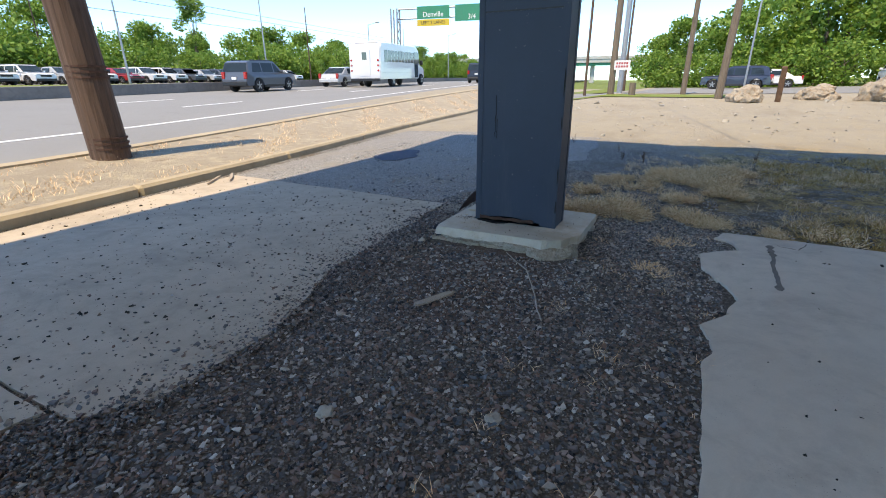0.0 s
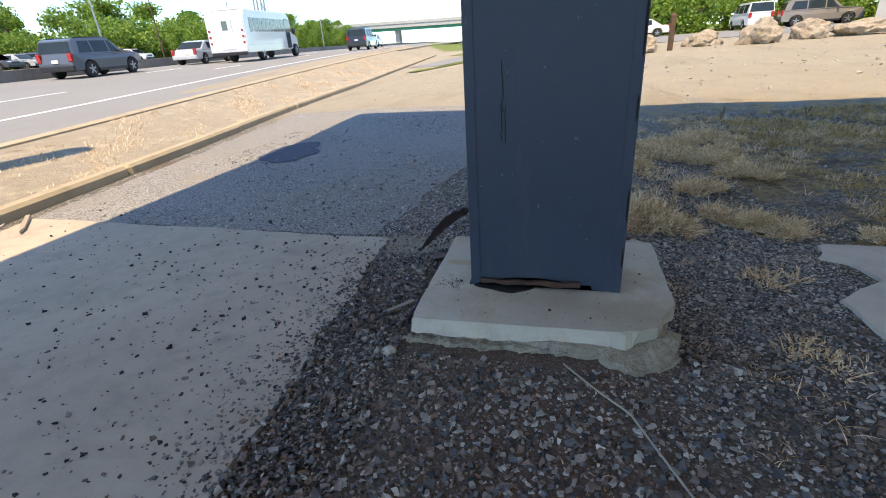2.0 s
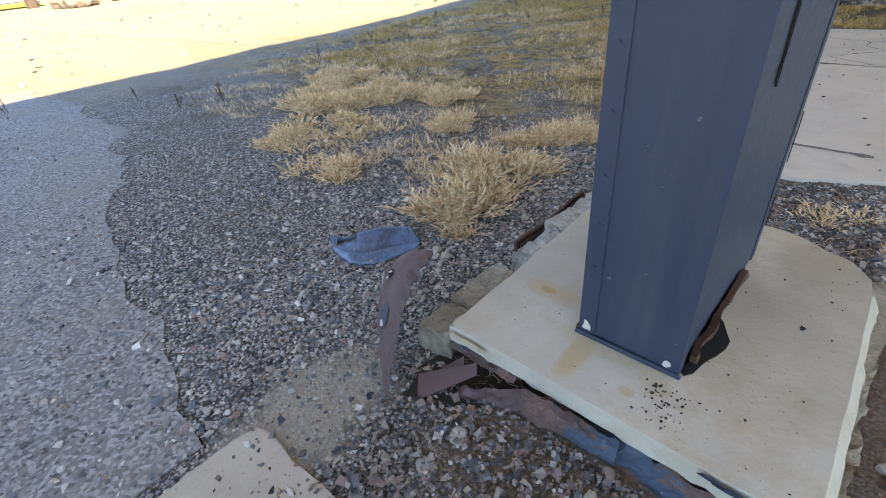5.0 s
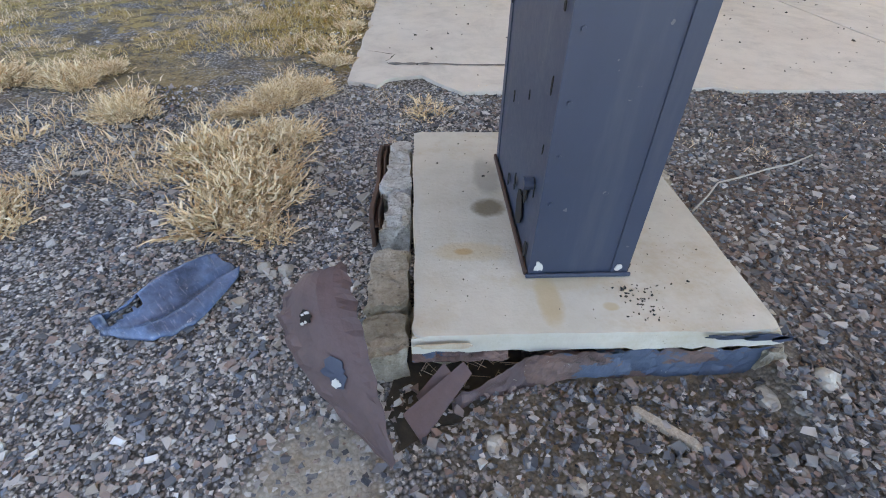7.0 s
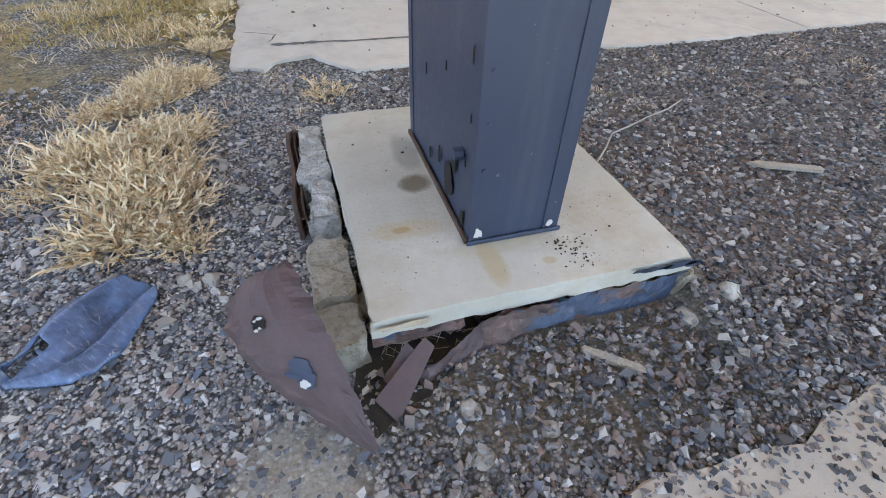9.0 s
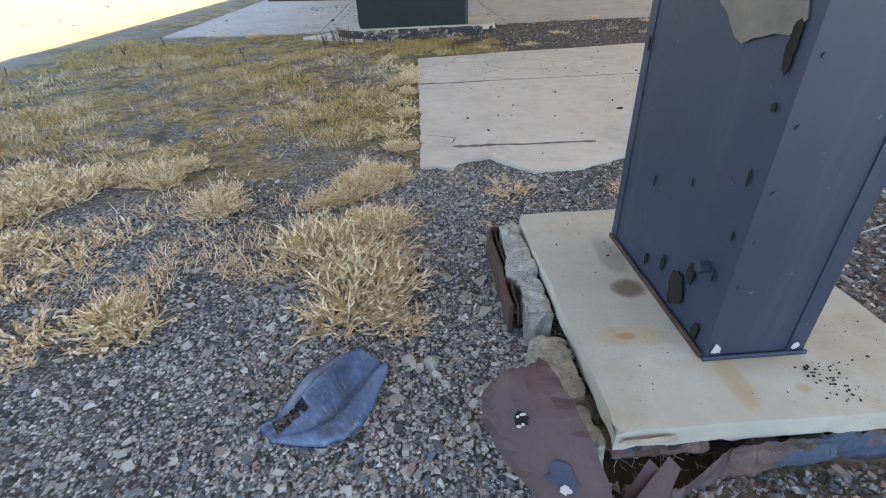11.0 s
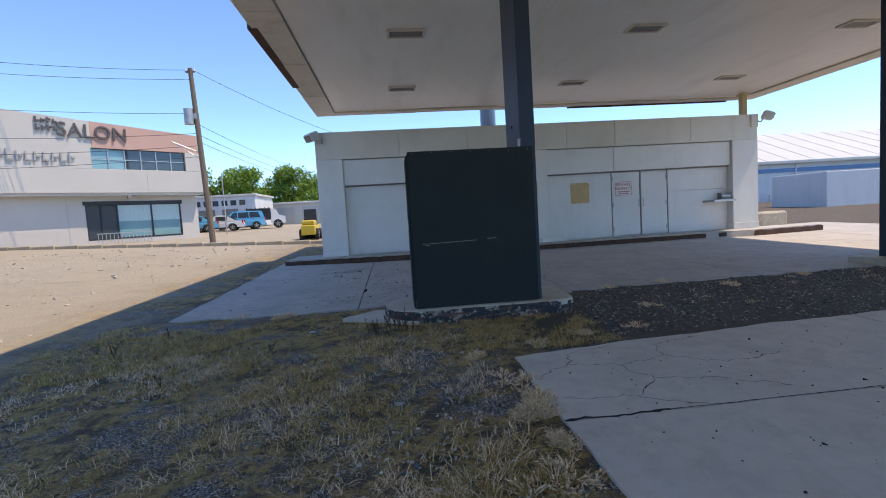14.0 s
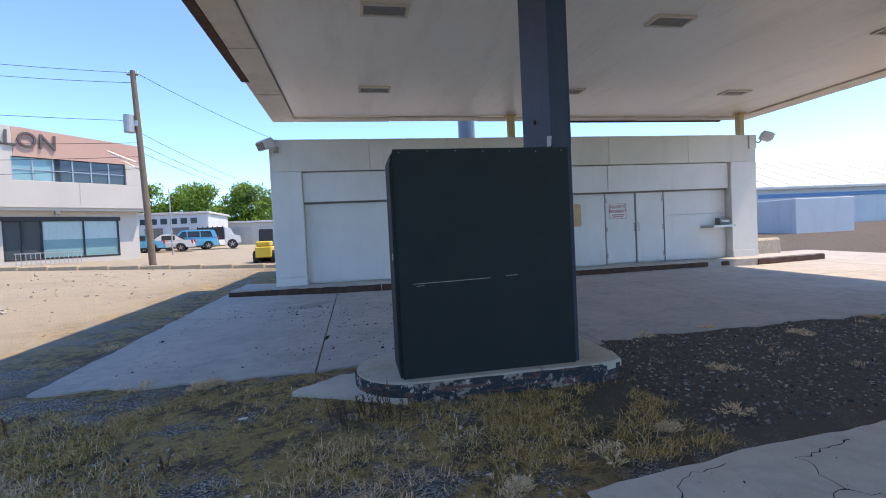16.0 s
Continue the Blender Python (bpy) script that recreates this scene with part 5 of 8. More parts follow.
for a, b, z0, z1 in ((-3.35, -0.7, KB, 2.50), (-0.69, 2.01, KB, 2.50), (3.03, 5.24, KB, 2.52), (7.22, 9.35, KB, 1.78), (7.22, 9.35, 1.79, 2.52)):
    part("bay_panel", box((a, KY + 0.26, z0), (b, KY + 0.34, z1), 0.005), M["stucco_panel"], kiosk)


def kiosk_door(x0, x1, hinge_x, handle_x, nm):
    d = thing(nm, "pale grey steel double door leaf, closed", "door", (0, KY + 0.27, KB), 0, "kiosk doors", "structure")
    part("door_leaf", box((x0 + 0.03, 0, 0.02), (x1 - 0.01, 0.05, 2.12), 0.006), M["stucco_panel"], d)
    for z in (0.25, 1.05, 1.9):
        part("hinge", box((hinge_x - 0.02, -0.015, z - 0.07), (hinge_x + 0.02, 0.0, z + 0.07), 0.004), M["steel"], d)
    bm = bmesh.new()
    add_tube(bm, (handle_x, -0.06, 0.96), (handle_x, -0.06, 1.20), 0.012)
    add_tube(bm, (handle_x, -0.06, 0.97), (handle_x, 0.0, 0.97), 0.01)
    add_tube(bm, (handle_x, -0.06, 1.19), (handle_x, 0.0, 1.19), 0.01)
    part("door_handle", bm, M["steel"], d, "steel pull handle")


kiosk_door(5.25, 6.24, 5.30, 6.17, "door_1")
kiosk_door(6.25, 7.20, 7.15, 6.32, "door_2")
part("door_frame", box((5.235, KY + 0.25, KB + 2.13), (7.215, KY + 0.33, 2.56), 0.005), M["stucco"], kiosk)
bm = bmesh.new()
for a, b in ((5.245, 5.262), (6.236, 6.250), (7.198, 7.214)):
    add_box(bm, (a, KY + 0.262, KB), (b, KY + 0.30, 2.52))
part("door_joint", bm, M["barrier"], kiosk)


def letters(text, size, at, rot, mat, parent, align="CENTER", deep=0.004, name="lettering", squeeze=1.0):
    cu = bpy.data.curves.new(name, "FONT")
    cu.body, cu.size, cu.extrude, cu.align_x, cu.align_y = text, size, deep, align, "CENTER"
    ob = bpy.data.objects.new("tmp_text", cu)
    scene.collection.objects.link(ob)
    me = bpy.data.meshes.new_from_object(ob.evaluated_get(bpy.context.evaluated_depsgraph_get()))
    bpy.data.objects.remove(ob)
    me.materials.clear()
    me.materials.append(mat)
    out = new(name, me)
    out.parent = parent
    out.matrix_basis = Matrix.Translation(at) @ rot.to_4x4() @ Matrix.Diagonal((squeeze, 1, 1, 1))
    return out


FACE_S = Euler((math.pi / 2, 0, 0)).to_matrix()
sg = thing("private_property_sign", "white sign with red lettering fixed to the door", "sign", (5.67, KY + 0.262, 1.97))
part("plate", box((-0.29, -0.008, -0.245), (0.29, 0.008, 0.245), 0.003), M["sign_white"], sg)
for lo, hi in (((-0.27, -0.012, 0.215), (0.27, -0.008, 0.225)), ((-0.27, -0.012, -0.225), (0.27, -0.008, -0.215)), ((-0.27, -0.012, -0.215), (-0.26, -0.008, 0.215)), ((0.26, -0.012, -0.215), (0.27, -0.008, 0.215))):
    part("border_line", box(lo, hi), M["red"], sg)
letters("PRIVATE", 0.135, (0, -0.011, 0.125), FACE_S, M["red"], sg)
letters("PROPERTY", 0.125, (0, -0.011, -0.005), FACE_S, M["red"], sg)
bm = bmesh.new()
for z, w in ((-0.105, 0.2), (-0.165, 0.17)):
    k = -w
    while k < w - 0.02:
        l = RNG.uniform(0.03, 0.07)
        add_box(bm, (k, -0.012, z - 0.016), (min(w, k + l), -0.008, z + 0.016))
        k += l + 0.015
part("small_lettering", bm, M["red"], sg)
bd = thing("tan_board", "tan plywood board screwed over an opening", "board", (4.17, KY + 0.255, 1.9))
part("board", box((-0.31, -0.012, -0.33), (0.31, 0.012, 0.33), 0.003), M["board"], bd)
for sx in (-0.29, 0.29):
    for sz in (-0.31, 0.31):
        part("screw", tube((sx, -0.012, sz), (sx, -0.02, sz), 0.018, None, 8), M["sign_white"], bd)
sh = thing("service_shelf", "grey metal service shelf under a transaction drawer", "shelf", (9.0, KY + 0.22, 1.38))
bm = extrude_poly([(-0.55, 0.04), (-0.42, -0.36), (0.36, -0.36), (0.36, 0.04)], -0.04, 0.03, 0.006)
part("shelf_board", bm, M["steel"], sh)
part("drawer_box", box((-0.02, -0.16, 0.032), (0.34, 0.04, 0.25), 0.008), M["lamp_grey"], sh, "dark transaction drawer")
part("slot", box((0.02, -0.172, 0.12), (0.32, -0.158, 0.17)), M["steel"], sh)
bn = thing("lower_bumper", "pale wall ledge at the foot of the pilaster", "ledge", (2.9, KY - 0.02, KB))
part("ledge", box((-0.2, -0.1, 0.0), (0.55, 0.0, 0.16), 0.01), M["stucco"], bn)


def floodlight(at, turn):
    t = thing("floodlight", "grey wall floodlight on a bent arm", "floodlight", at, turn, "floodlights on the kiosk")
    bm = bmesh.new()
    add_box(bm, (-0.19, -0.16, -0.12), (0.19, 0.14, 0.12), 0.03, pose(0, -0.33, 0.05, 25))
    part("lamp_head", bm, M["white_wall"], t)
    part("lens", box((-0.16, -0.175, -0.095), (0.16, -0.158, 0.095), 0.005, pose(0, -0.33, 0.05, 25)), M["glass"], t, "dark glass front")
    part("arm", add_tube(tube((0, 0, -0.06), (0, -0.14, -0.14), 0.02), (0, -0.14, -0.14), (0, -0.24, 0.0), 0.02), M["steel"], t)
    part("mount", box((-0.06, -0.03, -0.14), (0.06, 0.0, 0.02), 0.01), M["steel"], t)
    return t


floodlight((-3.9, KY, 3.95), -50)
floodlight((10.2, KY, 4.02), 60)
part("bracket", box((10.0, KY - 0.06, 3.72), (10.26, KY, 4.12), 0.02), M["stucco"], kiosk)


def roof_post(x, y, z0):
    t = thing("roof_post", "ochre steel post propping the canopy on the kiosk roof", "post", (x, y, 0), 0, "canopy props")
    part("post", box((-0.09, -0.09, z0), (0.09, 0.09, CZ), 0.008), M["ochre"], t)
    part("cap", box((-0.14, -0.14, CZ - 0.05), (0.14, 0.14, CZ - 0.002), 0.005), M["ochre"], t)


roof_post(2.48, 15.85, KT - 0.4)
roof_post(9.95, 15.72, KT - 0.4)
ch = thing("roof_flue", "dark cylindrical flue pipe standing on the kiosk roof", "flue", (2.0, 19.2, KT - 0.36))
part("pipe", tube((0, 0, 0), (0, 0, 2.2), 0.3, None, 20), M["car_grey"], ch)
part("collar", tube((0, 0, 0.0), (0, 0, 0.12), 0.36, None, 20), M["steel"], ch)
pb = thing("planter_block", "rough concrete planter block beside the kiosk", "planter", (12.2, 17.4, 0.22))
part("block", bumpy(box((-0.55, -0.4, 0), (0.55, 0.4, 0.62), 0.08), 0.03, 5), M["rubble"], pb)

# ---- white warehouse and wall beyond the kiosk ----
wh = thing("warehouse", "long white warehouse with metal roof and blue stripe", "building")
part("wall", box((20, 44, 0), (80, 58, 4.4)), M["white_wall"], wh)
part("stripe", box((20, 43.93, 3.55), (80, 44.0, 3.95)), M["blue_trim"], wh, "blue painted stripe")
part("eave", box((19.6, 43.5, 4.4), (80.4, 44.3, 4.6), 0.02), M["metal_roof"], wh)
for k in range(24):
    a = 19.6 + k * 2.53
    bm = bmesh.new()
    bmesh.ops.create_grid(bm, x_segments=1, y_segments=1, size=0.5)
    for v in bm.verts:
        v.co = Vector((a + (v.co.x + 0.5) * 2.50, 43.5 + (v.co.y + 0.5) * 9.5, 4.6 + (v.co.y + 0.5) * 3.9))
    bmesh.ops.solidify(bm, geom=bm.faces[:], thickness=-0.06)
    part("roof_sheet", bm, M["metal_roof"], wh)
    part("roof_rib", tube((a, 43.5, 4.66), (a, 53.0, 8.56), 0.05, None, 5), M["metal_roof"], wh)
part("downpipe", tube((38.2, 43.9, 0.0), (38.2, 43.9, 4.4), 0.07), M["white_wall"], wh)
lw = thing("low_wall", "low white rendered wall enclosure", "wall")
part("wall", box((26.5, 29.0, 0), (31.2, 33.5, 2.75), 0.03), M["white_wall"], lw)
au = thing("ac_unit", "grey air conditioning unit on a concrete pad", "air conditioner", (34.5, 40.2, 0.2))
part("pad", box((-4.0, -1.2, -0.2), (4.0, 1.2, 0.25), 0.03), M["bridge"], au)
part("casing", box((-0.3, -0.5, 0.25), (1.4, 0.6, 1.7), 0.04), M["steel"], au)
for k in range(8):
    part("louvre", box((-0.22, -0.53, 0.4 + k * 0.15), (1.32, -0.5, 0.47 + k * 0.15), 0.005), M["lamp_grey"], au)
part("pipe", tube((-1.5, 0, 0.25), (-1.5, 0, 1.5), 0.06), M["galv"], au)
part("pipe", tube((-2.4, 0, 0.25), (-2.4, 0, 1.2), 0.06), M["galv"], au)

# ---- salon building across the side street ----
salon = thing("salon_building", "two-storey cream shop building with salon lettering", "building", (-15.7, 36.0, 0.45), 43)


def sbox(name, x0, x1, y0, y1, z0, z1, mat, bev=0.0, label="", parent=None):
    return part(name, box((x0, y0, z0), (x1, y1, z1), bev), mat, parent or salon, label)


sbox("upper_wall", -26, 0.25, -0.8, 12, 3.6, 5.05, M["salon_wall"], 0.02)
sbox("upper_wall", -26, -6.1, -0.8, 12, 5.05, 6.3, M["salon_wall"])
sbox("upper_wall", -0.8, 0.25, -0.8, 12, 5.05, 6.3, M["salon_wall"])
sbox("upper_wall", -6.1, -0.8, 0.2, 12, 5.05, 6.3, M["salon_wall"])
part("parapet_wall", extrude_poly([(-26, -0.8), (-6.0, -0.8), (-6.0, 12), (-26, 12)], 6.3, lambda x, y: 7.5 - 0.062 * x), M["salon_wall"], salon)
part("parapet_wall", extrude_poly([(-5.99, -0.8), (0.25, -0.8), (0.25, 12), (-5.99, 12)], 6.3, lambda x, y: 7.5 - 0.062 * x), M["salon_pink"], salon, "salmon pink corner panel")
sbox("soffit_band", -26, 0.2, -0.7, 12, 3.45, 3.6, M["salon_wall"])
sbox("lower_wall", -26, -6.5, 0, 12, -0.6, 3.45, M["salon_wall"])
sbox("lower_wall", -1.1, 0, 0, 12, -0.6, 3.45, M["salon_wall"])
sbox("lower_wall", -6.5, -1.1, 0, 12, -0.6, 0.8, M["salon_wall"])
sbox("lower_wall", -6.5, -1.1, 0, 12, 3.1, 3.45, M["salon_wall"])
sbox("interior", -6.5, -1.1, 1.2, 1.3, 0.8, 3.1, M["glass"])
wnd = thing("shop_window", "wide teal-tinted shop window with dark frame", "window", kind="structure")
wnd.matrix_world = salon.matrix_world.copy()
for k, (a, b, m_) in enumerate(((-6.45, -5.75, "glass"), (-5.68, -4.9, "glass"), (-4.82, -2.95, "teal_glass"), (-2.9, -1.15, "teal_glass"))):
    part("pane", box((a, 0.1, 0.85), (b, 0.12, 2.9)), M[m_], wnd)
for a in (-6.5, -5.75, -4.9, -2.95, -1.18):
    part("frame_post", box((a, 0.02, 0.8), (a + 0.08, 0.2, 2.95), 0.004), M["trimblack"], wnd)
part("frame_head", box((-6.6, -0.03, 2.9), (-1.0, 0.2, 3.14), 0.01), M["trimblack"], wnd)
part("frame_sill", box((-6.5, -0.02, 0.75), (-1.1, 0.2, 0.85), 0.01), M["trimblack"], wnd)
part("blind", box((-4.78, 0.085, 1.85), (-1.2, 0.095, 2.88)), M["blind"], wnd, "pale teal blind half lowered")
up = thing("ribbon_window", "upper ribbon window with dark frames", "window", kind="structure")
up.matrix_world = salon.matrix_world.copy()
for k in range(6):
    a = -6.08 + k * 0.88
    part("pane", box((a + 0.04, -0.62, 5.08), (a + 0.85, -0.60, 6.28)), M["teal_glass"] if k < 2 else M["glass"], up)
    part("frame_post", box((a - 0.03, -0.68, 5.05), (a + 0.04, -0.56, 6.3)), M["steel"], up)
    part("frame_bar", box((a + 0.04, -0.66, 5.62), (a + 0.85, -0.58, 5.67)), M["steel"], up)
sbox("roof_unit", -13.5, -10.6, 3, 5, 7.6, 9.6, M["steel"], 0.05, "grey rooftop plant box")
letters("SALON", 1.15, (-5.85, -0.86, 7.18), Matrix.Rotation(0.04, 3, "Y") @ FACE_S, M["sign_dark"], salon, "CENTER", 0.06, "salon_lettering", 0.95)
bm = bmesh.new()
for row, z in enumerate((7.72, 7.3)):
    for k in range(4):
        a = -8.5 + k * 0.26
        add_box(bm, (a, -0.92, z - 0.16), (a + 0.08, -0.8, z + 0.16 - 0.08 * (k % 2)))
        add_box(bm, (a + 0.09, -0.92, z - 0.12 + 0.06 * (k % 3)), (a + 0.19, -0.8, z - 0.03 + 0.06 * (k % 3)))
part("small_lettering", bm, M["sign_dark"], salon, "small dark sign shapes")
bm = bmesh.new()
for k in range(12):
    a = -11.4 + k * 0.385
    add_box(bm, (a, -0.9, 5.4), (a + 0.08, -0.8, 5.92 + 0.12 * (k in (0, 4))))
    add_box(bm, (a + 0.1, -0.9, 5.4 + 0.22 * (k % 2)), (a + 0.28, -0.8, 5.5 + 0.22 * (k % 2)))
part("brand_lettering", bm, M["sign_grey"], salon, "grey raised sign shapes")
for k in range(15):
    sbox("rail_bar", -6.3 + k * 0.2, -6.27 + k * 0.2, -1.3, -1.27, 0.35, 1.1, M["galv"])
sbox("rail", -6.35, -3.4, -1.32, -1.26, 1.1, 1.15, M["galv"])
sbox("rail", -6.35, -3.4, -1.32, -1.26, 0.42, 0.46, M["galv"])
for k in range(4):
    sbox("step", -6.5, -3.3 + k * 0.3, -1.8, -0.02, -0.5, 0.33 - 0.14 * k, M["bridge"], 0.01)
sbox("wall_light", -4.4, -4.15, -0.75, -0.55, 3.2, 3.45, M["lamp_grey"], 0.03)
sbox("base_curb", -26, -6.8, -1.6, -1.45, -0.45, 0.05, M["bridge"], 0.02)
for a in (-3.2, -12):
    sbox("wall_joint", a, a + 0.02, -0.812, -0.79, 3.62, 5.04, M["bridge"])
sbox("ground_joint", -7.4, -7.36, -0.012, 0.02, -0.5, 3.4, M["bridge"])
sk = thing("street_kerb", "worn concrete kerb along the side street", "kerb", kind="structure")
bm = bmesh.new()
for k in range(22):
    x = -32 + k * 1.4
    y = 29.0 - (x + 23.5) * 0.235
    add_box(bm, (-0.69, -0.12, 0.1), (0.69, 0.12, 0.86), 0.03, pose(x, y, ground_z(x, y) - 0.68, 0, 0, -13))
part("kerb_stones", bm, M["kerb"], sk)


# ---- vehicles ----
def prism(profile, y0, y1, bevel=0.0, pinch=None):
    """A body pressed sideways from a side profile (x, z); pinch(x, z) scales the half width."""
    bm = bmesh.new()
    a = [bm.verts.new((x, y0 * (pinch(x, z) if pinch else 1), z)) for x, z in profile]
    b = [bm.verts.new((x, y1 * (pinch(x, z) if pinch else 1), z)) for x, z in profile]
    k = len(profile)
    bm.faces.new(a)
    bm.faces.new(b[::-1])
    for i in range(k):
        j = (i + 1) % k
        bm.faces.new((a[i], b[i], b[j], a[j]))
    bmesh.ops.recalc_face_normals(bm, faces=bm.faces)
    if bevel:
        bmesh.ops.bevel(bm, geom=bm.edges[:], offset=bevel, segments=2, affect="EDGES")
    return bm


def wheel(parent, x, y, r, w, side):
    hub = part("wheel", tube((x, y - w / 2, r), (x, y + w / 2, r), r * 0.66, None, 18), M["black"], parent)
    bm = bmesh.new()
    prof = [(r * 0.64, -w / 2), (r * 0.94, -w / 2), (r, -w / 3), (r, w / 3), (r * 0.94, w / 2), (r * 0.64, w / 2)]
    rings = [[bm.verts.new((x + p * math.cos(t), y + q, r + p * math.sin(t))) for p, q in prof] for t in np.linspace(0, 2 * math.pi, 25)[:-1]]
    for i in range(24):
        for j in range(5):
            bm.faces.new((rings[i][j], rings[i][j + 1], rings[(i + 1) % 24][j + 1], rings[(i + 1) % 24][j]))
    bmesh.ops.recalc_face_normals(bm, faces=bm.faces)
    part("tyre", bm, M["black"], hub)
    bm = bmesh.new()
    ys = y + side * (w / 2 + 0.004)
    for t in range(5):
        m = Matrix.Translation((x, ys, r)) @ Matrix.Rotation(t * 2 * math.pi / 5, 4, "Y")
        add_box(bm, (-r * 0.09, -0.012, 0.0), (r * 0.09, 0.012, r * 0.6), 0.0, m)
    add_tube(bm, (x, ys - 0.012, r), (x, ys + 0.012, r), r * 0.16, None, 10)
    part("rim", bm, M["steel"], hub, "alloy rim")


def make_car(name, label, paint_mat, L=4.7, W=1.9, H=1.68, kind="suv", group=""):
    """A car with its front towards +x, its middle at the origin."""
    c = thing(name, label, "car", group=group)
    h, r = L / 2, 0.35 if kind != "sedan" else 0.33
    hw = W / 2
    bz, hood = 0.24, 0.60 * H
    belt = 0.60 * H if kind != "sedan" else 0.62 * H
    xf, xr = h - 0.88, -h + 0.92
    low = [(-h + 0.05, bz + 0.08)]
    for cx in (xr, xf):
        low += [(cx + (r + 0.07) * math.cos(t), max(bz, r + (r + 0.07) * math.sin(t))) for t in np.linspace(math.pi, 0, 9)]
    low += [(h - 0.06, bz + 0.06), (h, 0.55), (h - 0.04, hood * 0.82), (h - 0.25, hood * 0.95), (h - 1.25, hood + 0.04), (-h + (0.1 if kind != "sedan" else 0.15), belt + (0.04 if kind != "sedan" else 0.0)), (-h, 0.62)]
    nose = lambda x, z: (1 - 0.10 * max(0, (abs(x) - h + 0.7) / 0.7) ** 2) * (1 - 0.04 * max(0, (z - 0.7)))
    part("body", prism(low, -hw, hw, 0.025, nose), paint_mat, c)
    if kind == "sedan":
        roof = [(h - 1.35, belt), (h - 2.15, H - 0.02), (-0.25, H), (-h + 1.45, H - 0.05), (-h + 0.55, belt)]
    elif kind == "van":
        roof = [(h - 0.75, belt), (h - 1.65, H - 0.02), (h - 2.2, H), (-h + 0.2, H), (-h + 0.06, belt)]
    else:
        roof = [(h - 1.20, belt), (h - 1.95, H - 0.03), (h - 2.4, H), (-h + 0.55, H - 0.02), (-h + 0.30, H - 0.10), (-h + 0.10, belt)]
    tuck = lambda x, z: 1 - 0.17 * (z - belt) / (H - belt)
    part("cabin", prism([(x, z - (0.03 if z < belt + 0.01 else 0)) for x, z in roof], -hw * 0.955, hw * 0.955, 0.03, tuck), paint_mat, c)
    x_hi, x_lo = roof[1][0], roof[-2][0]
    z0, z1 = belt + 0.05, H - 0.13
    cuts = [roof[0][0] - 0.30, 0.12, -0.95, roof[-1][0] + 0.35]
    for s in (-1, 1):
        for k in range(3):
            a, b = cuts[k] - 0.04, cuts[k + 1] + 0.04
            ta = min(a, a - (0.45 if k == 0 else 0.0))
            tb = b + (0.18 if k == 2 and kind != "van" else 0.0)
            if kind == "sedan" and k == 2:
                tb = b + 0.55
            if tb > ta - 0.1:
                continue
            bm = bmesh.new()
            y0, y1 = hw * 0.955 * tuck(0, z0) + 0.006, hw * 0.955 * tuck(0, z1) + 0.006
            vs = [bm.verts.new(p) for p in ((a, s * y0, z0), (ta, s * y1, z1), (tb, s * y1, z1), (b, s * y0, z0))]
            bm.faces.new(vs)
            bmesh.ops.solidify(bm, geom=bm.faces[:], thickness=0.008)
            part("side_window", bm, M["glass"], c)
        for k in range(2):
            part("door_handle", box((cuts[k + 1] + 0.08, s * hw - 0.01, belt - 0.10), (cuts[k + 1] + 0.26, s * hw + 0.015, belt - 0.07), 0.006), paint_mat, c)
        part("side_mirror", box((roof[0][0] - 0.42, s * hw * 0.97 if s > 0 else s * (hw + 0.17), belt + 0.02), (roof[0][0] - 0.30, s * (hw + 0.17) if s > 0 else s * hw * 0.97, belt + 0.17), 0.03), paint_mat, c)
        part("headlight", box((h - 0.24, s * hw * 0.60 - 0.14, hood * 0.78), (h - 0.035, s * hw * 0.60 + 0.2 * 0.9, hood * 0.90), 0.02), M["lamp_clear"], c)
        part("tail_light", box((-h - 0.012, s * hw * 0.80 - 0.10, belt - 0.30), (-h + 0.12, s * hw * 0.80 + 0.10, belt + 0.06), 0.02), M["tail_red"], c)
        part("sill_trim", box((xr + r + 0.1, s * hw - 0.012, bz + 0.01), (xf - r - 0.1, s * hw + 0.012, bz + 0.14), 0.01), M["trimblack"], c)
        for cx in (xr, xf):
            wheel(c, cx, s * (hw - 0.12), r, 0.23, s)
    for nm, (xa, za), (xb, zb) in (("windscreen", roof[0], roof[1]), ("rear_window", roof[-1], roof[-2])):
        bm = bmesh.new()
        d = 0.012 if nm == "windscreen" else -0.012
        pa = Vector((xa, 0, za)).lerp(Vector((xb, 0, zb)), 0.14)
        pb = Vector((xa, 0, za)).lerp(Vector((xb, 0, zb)), 0.90)
        wa, wb = hw * 0.86, hw * 0.76
        vs = [bm.verts.new(p) for p in ((pa.x + d, -wa, pa.z), (pa.x + d, wa, pa.z), (pb.x + d, wb, pb.z + 0.012), (pb.x + d, -wb, pb.z + 0.012))]
        bm.faces.new(vs)
        bmesh.ops.solidify(bm, geom=bm.faces[:], thickness=0.008)
        part(nm, bm, M["glass"], c)
    part("bumper", box((-h - 0.05, -hw * 0.88, 0.34), (-h + 0.1, hw * 0.88, 0.56), 0.03), M["trimblack"] if kind == "suv" else paint_mat, c)
    part("bumper", box((h - 0.12, -hw * 0.86, 0.30), (h + 0.03, hw * 0.86, 0.50), 0.03), M["trimblack"], c)
    part("grille", box((h - 0.05, -0.42, hood * 0.66), (h + 0.012, 0.42, hood * 0.84), 0.01), M["trimblack"], c)
    part("number_plate", box((-h - 0.03, -0.16, belt - 0.34), (-h + 0.01, 0.16, belt - 0.2), 0.004), M["sign_white"], c)
